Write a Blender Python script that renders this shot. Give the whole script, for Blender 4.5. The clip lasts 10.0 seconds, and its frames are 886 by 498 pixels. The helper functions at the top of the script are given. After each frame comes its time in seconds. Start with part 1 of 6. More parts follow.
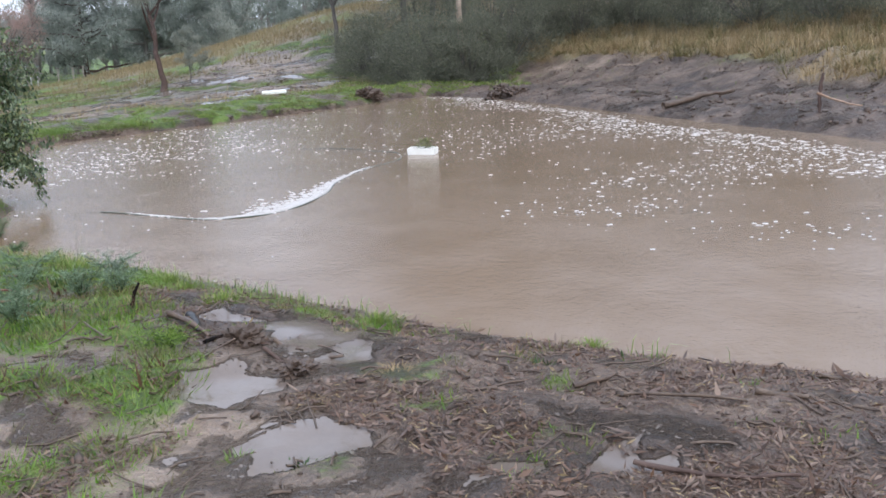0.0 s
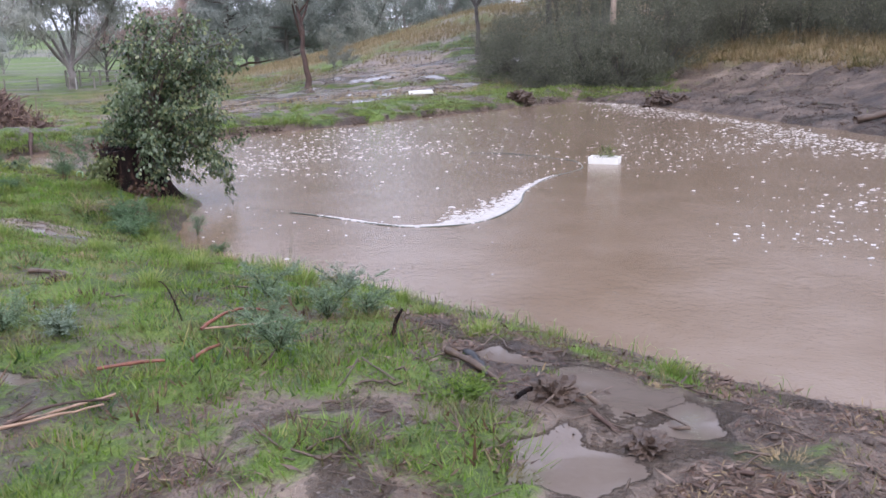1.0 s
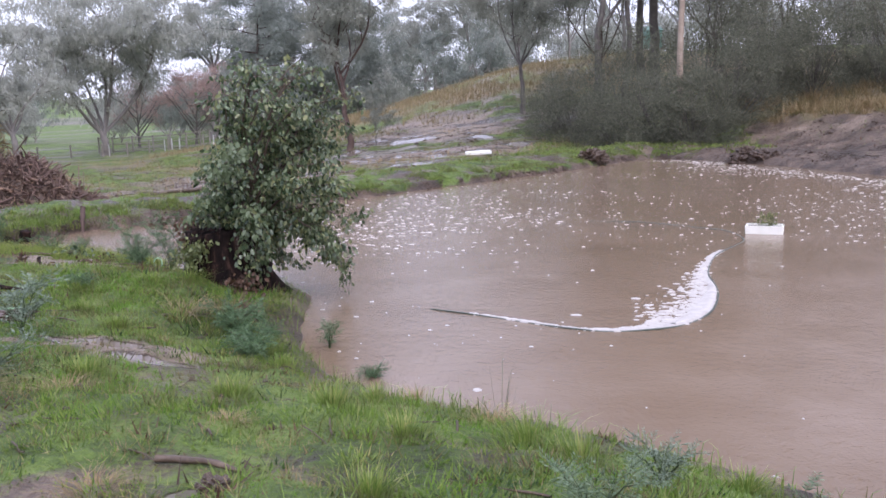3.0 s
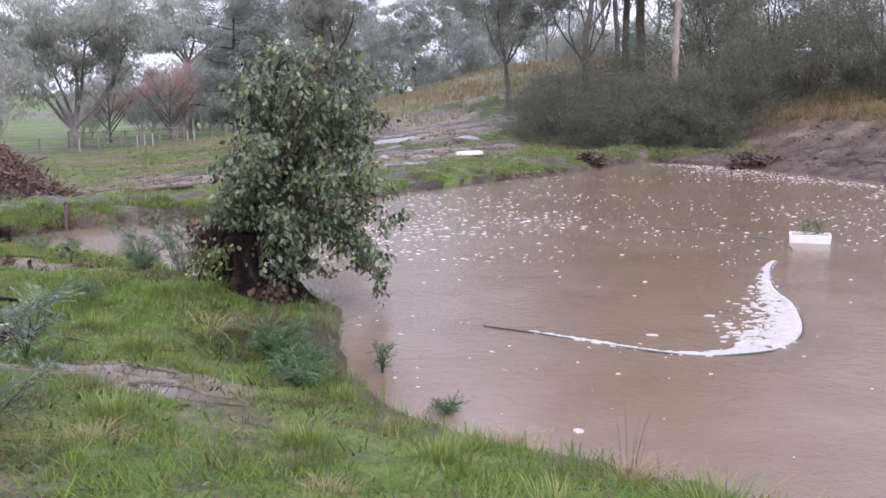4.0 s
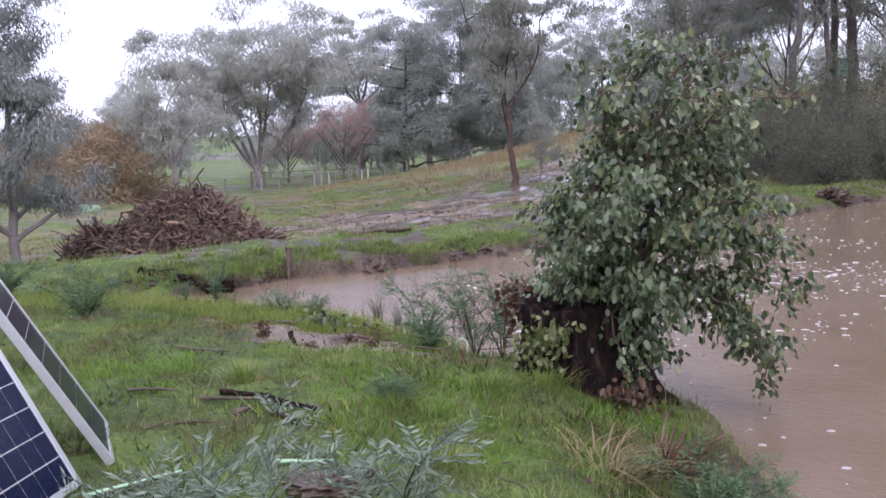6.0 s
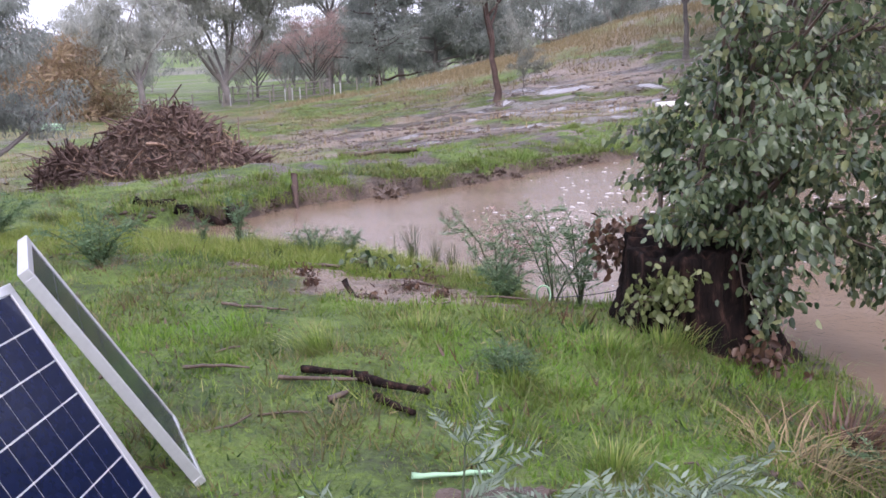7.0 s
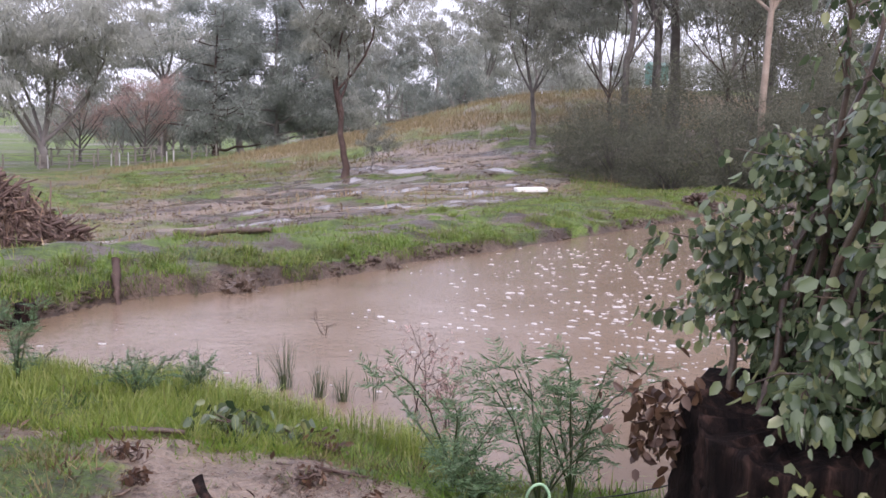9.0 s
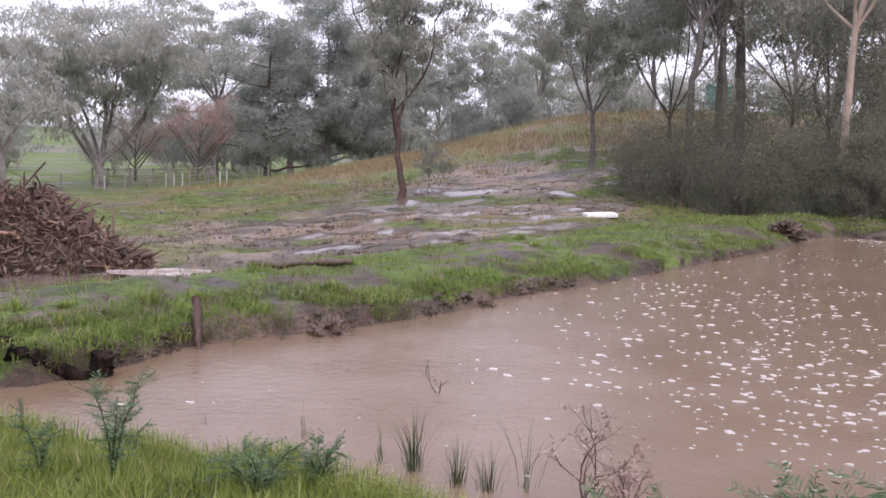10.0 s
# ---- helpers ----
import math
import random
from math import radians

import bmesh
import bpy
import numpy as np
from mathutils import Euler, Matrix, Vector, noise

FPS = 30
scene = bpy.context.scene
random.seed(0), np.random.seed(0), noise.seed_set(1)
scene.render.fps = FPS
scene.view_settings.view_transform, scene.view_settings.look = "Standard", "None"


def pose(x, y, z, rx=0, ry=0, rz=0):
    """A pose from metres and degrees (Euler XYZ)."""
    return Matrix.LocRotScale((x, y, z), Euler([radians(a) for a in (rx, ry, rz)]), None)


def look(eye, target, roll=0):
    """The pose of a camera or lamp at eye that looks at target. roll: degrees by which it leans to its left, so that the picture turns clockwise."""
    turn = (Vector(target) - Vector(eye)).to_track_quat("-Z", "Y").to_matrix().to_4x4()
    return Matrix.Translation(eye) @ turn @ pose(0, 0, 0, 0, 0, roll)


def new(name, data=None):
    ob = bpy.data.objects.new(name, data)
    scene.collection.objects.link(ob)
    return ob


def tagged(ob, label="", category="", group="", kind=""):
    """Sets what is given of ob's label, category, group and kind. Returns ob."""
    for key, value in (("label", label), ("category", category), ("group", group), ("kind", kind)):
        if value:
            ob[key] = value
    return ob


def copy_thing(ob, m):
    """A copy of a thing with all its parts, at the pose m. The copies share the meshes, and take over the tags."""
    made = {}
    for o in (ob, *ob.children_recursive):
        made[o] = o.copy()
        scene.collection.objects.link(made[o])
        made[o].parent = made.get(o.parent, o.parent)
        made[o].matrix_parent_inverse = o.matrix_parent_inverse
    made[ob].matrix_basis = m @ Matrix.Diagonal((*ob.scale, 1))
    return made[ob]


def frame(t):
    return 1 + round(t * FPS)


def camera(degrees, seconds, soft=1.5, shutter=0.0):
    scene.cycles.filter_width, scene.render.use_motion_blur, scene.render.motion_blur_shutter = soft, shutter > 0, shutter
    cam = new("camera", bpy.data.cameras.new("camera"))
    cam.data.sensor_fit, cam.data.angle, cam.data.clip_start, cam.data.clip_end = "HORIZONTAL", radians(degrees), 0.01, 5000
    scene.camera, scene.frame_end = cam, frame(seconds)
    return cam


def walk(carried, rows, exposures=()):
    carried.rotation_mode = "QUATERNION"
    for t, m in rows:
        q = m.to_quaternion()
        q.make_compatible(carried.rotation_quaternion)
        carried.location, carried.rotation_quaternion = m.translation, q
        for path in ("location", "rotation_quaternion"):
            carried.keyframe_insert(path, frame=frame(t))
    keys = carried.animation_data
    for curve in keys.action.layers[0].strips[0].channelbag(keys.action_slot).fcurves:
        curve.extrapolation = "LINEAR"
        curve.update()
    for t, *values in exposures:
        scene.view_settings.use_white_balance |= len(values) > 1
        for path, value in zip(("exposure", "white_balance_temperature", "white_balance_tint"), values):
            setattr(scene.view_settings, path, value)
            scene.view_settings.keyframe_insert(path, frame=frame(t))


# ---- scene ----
cam = camera(55.5, 10.0, soft=1.6, shutter=0.0)
PATH = [
    (0, (0.171, -0.064, 2.213), (0.155, 1.88, 1.744), -2.0),
    (0.5, (-0.416, 0.352, 2.229), (-0.54, 2.299, 1.791), -1.8),
    (1, (-1.088, 0.81, 2.202), (-1.373, 2.737, 1.745), -0.7),
    (1.5, (-1.797, 1.281, 2.19), (-2.186, 3.183, 1.71), -1.0),
    (2, (-2.334, 1.915, 2.158), (-2.725, 3.834, 1.751), -1.6),
    (2.5, (-2.851, 2.579, 2.136), (-3.268, 4.506, 1.799), -1.9),
    (3, (-3.261, 3.21, 2.137), (-3.596, 5.156, 1.818), -1.8),
    (4.3, (-4.544, 4.471, 2.04), (-4.807, 6.428, 1.722), -0.7),
    (4.4, (-4.631, 4.589, 2.058), (-4.932, 6.54, 1.738), -0.2),
    (4.5, (-4.718, 4.708, 2.077), (-5.067, 6.649, 1.741), -0.4),
    (5, (-5.229, 5.225, 2.046), (-5.737, 7.14, 1.775), 0.3),
    (5.5, (-5.797, 5.772, 1.997), (-6.381, 7.674, 1.787), -1.1),
    (6, (-6.467, 6.223, 1.99), (-7.089, 8.111, 1.767), -1.5),
    (6.2, (-6.708, 6.37, 2.028), (-7.308, 8.252, 1.715), -2.3),
    (7.3, (-7.745, 7.146, 2.059), (-8.221, 9.038, 1.616), -0.5),
    (7.5, (-7.867, 7.332, 2.078), (-8.207, 9.251, 1.628), 0.4),
    (8, (-8.096, 7.944, 2.06), (-8.241, 9.91, 1.723), 0.6),
    (8.5, (-8.374, 8.546, 1.967), (-8.529, 10.515, 1.649), -2.2),
    (9, (-8.614, 9.188, 1.937), (-8.781, 11.166, 1.69), 1.4),
    (9.5, (-9.038, 9.797, 1.967), (-9.226, 11.781, 1.796), 0.9),
    (10, (-9.481, 10.21, 2.007), (-9.753, 12.181, 1.805), 1.6),
]
walk(cam, [(t, look(eye, target, roll)) for t, eye, target, roll in PATH], exposures=[(0.0, 0.44, 5950, 8), (1.0, 0.49, 5950, 18), (3.0, 0.42, 6000, 21), (4.5, 0.47, 6050, 22), (6.0, 0.33, 6000, 25), (7.3, 0.65, 6150, 24), (8.0, 0.54, 6250, 22), (9.0, 0.46, 6350, 24), (10.0, 0.32, 6500, 24)])

# ---- world and light: low rain cloud, no clear sun ----
world = bpy.data.worlds.new("overcast_sky")
scene.world = world
world.use_nodes = True
wn = world.node_tree
wn.nodes.clear()
sky = wn.nodes.new("ShaderNodeTexSky")
sky.sky_type, sky.sun_disc = "NISHITA", False
sky.sun_elevation, sky.sun_rotation = radians(52), radians(150)
sky.air_density, sky.dust_density, sky.ozone_density = 1.0, 6.0, 1.0
sky_bg = wn.nodes.new("ShaderNodeBackground")
sky_bg.inputs[1].default_value = 0.05
cloud_bg = wn.nodes.new("ShaderNodeBackground")
cloud_bg.inputs[0].default_value = (0.84, 0.87, 1.0, 1)
cloud_bg.inputs[1].default_value = 1.15
sky_mix = wn.nodes.new("ShaderNodeAddShader")
sky_out = wn.nodes.new("ShaderNodeOutputWorld")
wn.links.new(sky.outputs[0], sky_bg.inputs[0])
wn.links.new(sky_bg.outputs[0], sky_mix.inputs[0])
wn.links.new(cloud_bg.outputs[0], sky_mix.inputs[1])
wn.links.new(sky_mix.outputs[0], sky_out.inputs[0])
sun_data = bpy.data.lights.new("sun", "SUN")
sun_data.energy, sun_data.angle, sun_data.color = 0.9, radians(30), (1.0, 0.97, 0.93)
sun = new("sun", sun_data)
sun.matrix_world = look((20, -30, 60), (0, 10, 0))


# ---- small tools ----
rng = np.random.default_rng(7)


def ss(v, a=0.0, b=1.0):
    """Smooth step from a to b."""
    v = np.clip((np.asarray(v, float) - a) / (b - a), 0, 1)
    return v * v * (3 - 2 * v)


def vnoise(x, y, seed=0):
    """Value noise, 0 to 1, one lattice cell per unit."""
    x, y = np.asarray(x, float), np.asarray(y, float)
    ix, iy = np.floor(x).astype(np.int64), np.floor(y).astype(np.int64)
    fx, fy = x - ix, y - iy
    fx, fy = fx * fx * (3 - 2 * fx), fy * fy * (3 - 2 * fy)

    def h(a, b):
        n = (a * 374761393 + b * 668265263 + seed * 974711) & 0xFFFFFFFF
        n = ((n ^ (n >> 13)) * 1274126177) & 0xFFFFFFFF
        return ((n ^ (n >> 16)) & 0xFFFF) / 65535.0
    return (h(ix, iy) * (1 - fx) + h(ix + 1, iy) * fx) * (1 - fy) + (h(ix, iy + 1) * (1 - fx) + h(ix + 1, iy + 1) * fx) * fy


def fbm(x, y, size, octaves=3, seed=0):
    total, amp, norm = 0.0, 1.0, 0.0
    for k in range(octaves):
        c, d = math.cos(0.6 + 1.1 * k) * 2 ** k / size, math.sin(0.6 + 1.1 * k) * 2 ** k / size
        total = total + amp * vnoise(np.asarray(x) * c - np.asarray(y) * d + 17.3 * k, np.asarray(x) * d + np.asarray(y) * c - 9.1 * k, seed + k)
        norm += amp
        amp *= 0.5
    return total / norm


def mesh_np(name, V, F, mats=(), smooth=False):
    """A mesh from arrays: V is n x 3, F is m x k (all faces of k corners)."""
    V, F = np.asarray(V, np.float32), np.asarray(F, np.int32)
    me = bpy.data.meshes.new(name)
    me.vertices.add(len(V))
    me.vertices.foreach_set("co", V.ravel())
    me.loops.add(F.size)
    me.loops.foreach_set("vertex_index", F.ravel())
    me.polygons.add(len(F))
    me.polygons.foreach_set("loop_start", np.arange(0, F.size, F.shape[1], dtype=np.int32))
    me.polygons.foreach_set("loop_total", np.full(len(F), F.shape[1], np.int32))
    me.update(calc_edges=True)
    me.polygons.foreach_set("use_smooth", np.full(len(F), smooth))
    for m in mats if isinstance(mats, (list, tuple)) else [mats]:
        me.materials.append(m)
    return me


def part(name, data, material, parent, label="", at=None):
    """One mesh object under a thing; data: a bmesh or a mesh."""
    if isinstance(data, bmesh.types.BMesh):
        me = bpy.data.meshes.new(name)
        data.to_mesh(me)
        data.free()
    else:
        me = data
    if material is not None and not me.materials:
        me.materials.append(material)
    ob = new(name, me)
    ob.parent = parent
    if at is not None:
        ob.matrix_basis = at
    return tagged(ob, label)


def thing(name, m, label, category, group="", kind=""):
    ob = new(name)
    ob.empty_display_size = 0.2
    ob.matrix_basis = m
    return tagged(ob, label, category, group, kind)


class Soup:
    """Collects faces of quads into one mesh."""

    def __init__(self):
        self.v, self.f, self.n = [], [], 0

    def add(self, V, F):
        V = np.asarray(V, float)
        self.v.append(V)
        self.f.append(np.asarray(F, int) + self.n)
        self.n += len(V)

    def tube(self, pts, radii, sides=6, cap=True, jag=0.0, r=None):
        pts = np.asarray(pts, float)
        n = len(pts)
        radii = np.broadcast_to(np.asarray(radii, float), (n,))
        d = np.gradient(pts, axis=0)
        d /= np.linalg.norm(d, axis=1)[:, None] + 1e-9
        ref = np.array([0.0, 0.0, 1.0]) if abs(d[:, 2]).mean() < 0.8 else np.array([1.0, 0.0, 0.0])
        u = np.cross(d, ref)
        u /= np.linalg.norm(u, axis=1)[:, None] + 1e-9
        w = np.cross(d, u)
        a = np.linspace(0, 2 * math.pi, sides, endpoint=False)
        rr = np.repeat(radii[:, None], sides, 1)
        if jag and r is not None:
            rr = rr * (1 + jag * r.normal(size=rr.shape))
        V = pts[:, None] + rr[..., None] * (np.cos(a)[None, :, None] * u[:, None] + np.sin(a)[None, :, None] * w[:, None])
        V = V.reshape(-1, 3)
        i = np.arange(n - 1)[:, None] * sides
        j = np.arange(sides)[None]
        k = (j + 1) % sides
        F = np.stack([i + j, i + k, i + k + sides, i + j + sides], -1).reshape(-1, 4)
        if cap and sides % 2 == 0:
            for base in (0, (n - 1) * sides):
                for q in range(sides // 2 - 1):
                    F = np.vstack([F, [[base + q, base + q + 1, base + sides - 2 - q, base + sides - 1 - q]]])
        self.add(V, F)

    def mesh(self, name, mats=(), smooth=True):
        return mesh_np(name, np.vstack(self.v), np.vstack(self.f), mats, smooth)


def leaf_quads(P, A, B, L, W):
    """Diamond leaves: stem points P, long directions A, side directions B, lengths L, widths W."""
    L, W = np.asarray(L)[:, None], np.asarray(W)[:, None]
    V = np.stack([P, P + A * L * 0.45 + B * W * 0.5, P + A * L, P + A * L * 0.45 - B * W * 0.5], 1).reshape(-1, 3)
    return V, np.arange(len(V)).reshape(-1, 4)


def unit(v):
    return v / (np.linalg.norm(v, axis=-1, keepdims=True) + 1e-9)


# ---- materials ----
def material(name, rough=0.6, spec=0.5):
    m = bpy.data.materials.new(name)
    m.use_nodes = True
    b = m.node_tree.nodes["Principled BSDF"]
    b.inputs["Roughness"].default_value = rough
    b.inputs["Specular IOR Level"].default_value = spec
    return m, m.node_tree, b


def node(nt, kind, **sets):
    n = nt.nodes.new(kind)
    for k, v in sets.items():
        n.inputs[k.replace("_", " ")].default_value = v
    return n


def noise_node(nt, scale, detail=4.0, rough=0.55, coord="Object"):
    tc = nt.nodes.new("ShaderNodeTexCoord")
    n = node(nt, "ShaderNodeTexNoise", Scale=scale, Detail=detail, Roughness=rough)
    nt.links.new(tc.outputs[coord], n.inputs["Vector"])
    return n


def ramp(nt, src, stops):
    r = nt.nodes.new("ShaderNodeValToRGB")
    e = r.color_ramp.elements
    e[0].position, e[1].position = stops[0][0], stops[-1][0]
    e[0].color, e[1].color = (*stops[0][1], 1), (*stops[-1][1], 1)
    for p, c in stops[1:-1]:
        x = e.new(p)
        x.color = (*c, 1)
    nt.links.new(src, r.inputs[0])
    return r


def mixc(nt, fac, a, b, mode="MIX"):
    m = nt.nodes.new("ShaderNodeMix")
    m.data_type, m.blend_type = "RGBA", mode
    for sock, v in ((m.inputs[0], fac), (m.inputs[6], a), (m.inputs[7], b)):
        if isinstance(v, bpy.types.NodeSocket):
            nt.links.new(v, sock)
        else:
            sock.default_value = v if not isinstance(v, tuple) else (*v, 1)
    return m.outputs[2]


def mathn(nt, op, a, b=0.0, clamp=False):
    m = nt.nodes.new("ShaderNodeMath")
    m.operation, m.use_clamp = op, clamp
    for sock, v in ((m.inputs[0], a), (m.inputs[1], b)):
        if isinstance(v, bpy.types.NodeSocket):
            nt.links.new(v, sock)
        else:
            sock.default_value = v
    return m.outputs[0]


def bump(nt, b, height, strength, distance):
    n = nt.nodes.new("ShaderNodeBump")
    n.inputs["Strength"].default_value, n.inputs["Distance"].default_value = strength, distance
    nt.links.new(height, n.inputs["Height"])
    nt.links.new(n.outputs[0], b.inputs["Normal"])


def surface(name, stops, scale=8.0, rough=0.7, spec=0.4, bump_d=0.01, bump_s=0.6, metal=0.0):
    """A plain weathered surface: two scales of noise in colour, and relief."""
    m, nt, b = material(name, rough, spec)
    big, fine = noise_node(nt, scale), noise_node(nt, scale * 9, 3.0)
    f = mathn(nt, "ADD", mathn(nt, "MULTIPLY", big.outputs[0], 0.65), mathn(nt, "MULTIPLY", fine.outputs[0], 0.35))
    r = ramp(nt, f, stops)
    nt.links.new(r.outputs[0], b.inputs["Base Color"])
    b.inputs["Metallic"].default_value = metal
    bump(nt, b, f, bump_s, bump_d)
    return m


def foliage(name, dark, light, rough=0.45, spec=0.5, trans=0.25, third=None, patch=None, patch_scale=1.3, mottle=None):
    """Leaves and blades: colour varies leaf by leaf, a little light passes through."""
    m, nt, b = material(name, rough, spec)
    g = nt.nodes.new("ShaderNodeNewGeometry")
    stops = [(0.0, dark), (1.0, light)] if third is None else [(0.0, dark), (0.75, light), (1.0, third)]
    r = ramp(nt, g.outputs["Random Per Island"], stops)
    big = noise_node(nt, patch_scale, 3.0)
    if patch is None:
        c = mixc(nt, mathn(nt, "MULTIPLY", big.outputs[0], 0.55), r.outputs[0], tuple(0.75 * v for v in dark))
    else:
        f = mathn(nt, "MULTIPLY", mathn(nt, "SUBTRACT", big.outputs[0], 0.42), 4.0, True)
        c = mixc(nt, mathn(nt, "MULTIPLY", f, 0.75), r.outputs[0], patch)
    if mottle is not None:
        spot = noise_node(nt, patch_scale * 2.7, 4.0, 0.6)
        c = mixc(nt, mathn(nt, "MULTIPLY", mathn(nt, "SUBTRACT", spot.outputs[0], 0.47), 5.0, True), c, mottle)
    nt.links.new(c, b.inputs["Base Color"])
    t = nt.nodes.new("ShaderNodeBsdfTranslucent")
    nt.links.new(c, t.inputs[0])
    mx = nt.nodes.new("ShaderNodeMixShader")
    mx.inputs[0].default_value = trans
    out = nt.nodes["Material Output"]
    nt.links.new(b.outputs[0], mx.inputs[1])
    nt.links.new(t.outputs[0], mx.inputs[2])
    nt.links.new(mx.outputs[0], out.inputs[0])
    return m


# leaf green lifted towards grey to stand in for the haze beyond the pond
M_GUM_HAZE = foliage("hazed_gum_leaves", (0.24, 0.255, 0.215), (0.39, 0.40, 0.33), rough=0.6, spec=0.3, trans=0.4)
# distant gum leaves: rain haze painted in as a pale, greyed leaf colour
M_GUM_FAR_HAZE = foliage("hazed_far_gum_leaves", (0.39, 0.405, 0.365), (0.55, 0.56, 0.49), rough=0.6, spec=0.3, trans=0.45)
M_STUMP_LEAF = foliage("stump_gum_leaves", (0.028, 0.055, 0.024), (0.245, 0.31, 0.165), rough=0.25, spec=0.7, trans=0.32, third=(0.36, 0.37, 0.16))
# dark foliage made much paler than its own green, as haze would show it
M_DARK_TREE_HAZE = foliage("hazed_conifer_foliage", (0.22, 0.25, 0.225), (0.38, 0.41, 0.365), rough=0.6, spec=0.3, trans=0.35)
# shrub colour carries a mild veil of haze, lighter than the bare foliage
M_SHRUB_HAZE = foliage("hazed_shrub_foliage", (0.095, 0.105, 0.075), (0.24, 0.24, 0.175), rough=0.75, spec=0.2, trans=0.35, patch=(0.12, 0.125, 0.09), patch_scale=0.4)
# twig red paled to a pinkish grey that includes the yard's haze
M_RED_HAZE = foliage("hazed_reddish_twigs", (0.38, 0.26, 0.23), (0.50, 0.36, 0.32))
M_WILLOW = foliage("willow_twigs", (0.30, 0.21, 0.15), (0.46, 0.37, 0.20))
M_GRASS = foliage("grass_blades", (0.055, 0.105, 0.014), (0.215, 0.315, 0.05), trans=0.45, third=(0.27, 0.34, 0.08), patch=(0.14, 0.305, 0.026), patch_scale=0.8, mottle=(0.115, 0.155, 0.035))
M_DRY = foliage("dry_grass_blades", (0.26, 0.185, 0.095), (0.43, 0.335, 0.18), rough=0.6)
M_TUSSOCK = foliage("tussock_blades", (0.075, 0.135, 0.024), (0.25, 0.34, 0.07), third=(0.42, 0.38, 0.15), trans=0.42, patch=(0.16, 0.27, 0.045), patch_scale=0.8, mottle=(0.13, 0.135, 0.05))
M_SILVER = foliage("silver_leaves", (0.15, 0.21, 0.145), (0.31, 0.375, 0.28), rough=0.6)
M_FEATHER = foliage("feathery_leaves", (0.075, 0.145, 0.065), (0.19, 0.29, 0.14), trans=0.35)
M_YELLOWLEAF = foliage("yellow_green_leaves", (0.09, 0.12, 0.04), (0.24, 0.265, 0.10))
M_DEADLEAF = foliage("dead_leaves", (0.055, 0.029, 0.02), (0.20, 0.115, 0.068))
M_REED = foliage("reed_stems", (0.03, 0.06, 0.02), (0.10, 0.12, 0.05))
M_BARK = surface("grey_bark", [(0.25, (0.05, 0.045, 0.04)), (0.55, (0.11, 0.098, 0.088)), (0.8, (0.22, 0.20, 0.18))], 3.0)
# paler copy of grey_bark: haze over distant trunks, put into the colour
M_BARK_FAR_HAZE = surface("hazed_grey_bark", [(0.25, (0.13, 0.115, 0.105)), (0.55, (0.22, 0.20, 0.185)), (0.8, (0.34, 0.31, 0.29))], 1.5)
M_BARK_RED = surface("wet_red_bark", [(0.25, (0.03, 0.018, 0.014)), (0.55, (0.075, 0.046, 0.036)), (0.8, (0.16, 0.115, 0.095))], 3.0)
# wet brown branches, with the heap's haze added as a lighter brown
M_BRUSH_HAZE = surface("hazed_wet_brushwood", [(0.25, (0.05, 0.034, 0.028)), (0.55, (0.14, 0.09, 0.072)), (0.8, (0.27, 0.19, 0.155))], 2.0)
M_MULCH = foliage("bark_mulch", (0.09, 0.055, 0.04), (0.26, 0.185, 0.135), rough=0.5, trans=0.05)
M_HILL = foliage("hill_dry_grass", (0.20, 0.165, 0.085), (0.37, 0.31, 0.17), rough=0.6)
M_WEED = foliage("low_dark_weeds", (0.022, 0.055, 0.014), (0.10, 0.175, 0.045), trans=0.3)
M_MOSS = foliage("yellow_green_bank_grass", (0.12, 0.17, 0.025), (0.33, 0.41, 0.085), trans=0.45, third=(0.45, 0.42, 0.17))
M_OLIVE = foliage("olive_old_grass", (0.075, 0.072, 0.026), (0.25, 0.225, 0.09), trans=0.4, third=(0.38, 0.31, 0.16))
M_BARK_PALE = surface("pale_bark", [(0.25, (0.19, 0.145, 0.11)), (0.55, (0.35, 0.28, 0.22)), (0.8, (0.48, 0.40, 0.33))], 2.0)
M_DEADWOOD = surface("wet_dead_wood", [(0.25, (0.03, 0.02, 0.016)), (0.55, (0.10, 0.07, 0.05)), (0.85, (0.25, 0.18, 0.13))], 12.0, rough=0.4)
M_REDBARK = surface("wet_red_bark_strip", [(0.3, (0.07, 0.025, 0.017)), (0.52, (0.20, 0.075, 0.046)), (0.75, (0.36, 0.20, 0.14))], 12.0, rough=0.35)
M_PALEWOOD = surface("split_wood", [(0.25, (0.14, 0.08, 0.05)), (0.55, (0.33, 0.22, 0.15)), (0.85, (0.45, 0.33, 0.24))], 12.0, rough=0.45)
M_STUMP, nt_, b_ = material("charred_stump_wood", 0.85, 0.12)
tc_ = nt_.nodes.new("ShaderNodeTexCoord")
mp_ = nt_.nodes.new("ShaderNodeMapping")
mp_.inputs["Scale"].default_value = (16.0, 16.0, 2.2)
nt_.links.new(tc_.outputs["Object"], mp_.inputs["Vector"])
n_ = node(nt_, "ShaderNodeTexNoise", Scale=1.0, Detail=6.0, Roughness=0.65)
nt_.links.new(mp_.outputs[0], n_.inputs["Vector"])
r_ = ramp(nt_, n_.outputs[0], [(0.35, (0.004, 0.003, 0.003)), (0.52, (0.015, 0.0095, 0.008)), (0.71, (0.075, 0.042, 0.032))])
nt_.links.new(r_.outputs[0], b_.inputs["Base Color"])
bump(nt_, b_, n_.outputs[0], 1.0, 0.05)
M_FOAMBOX = surface("white_polystyrene", [(0.3, (0.70, 0.70, 0.64)), (0.7, (0.82, 0.82, 0.78))], 5.0, rough=0.6, bump_d=0.002)
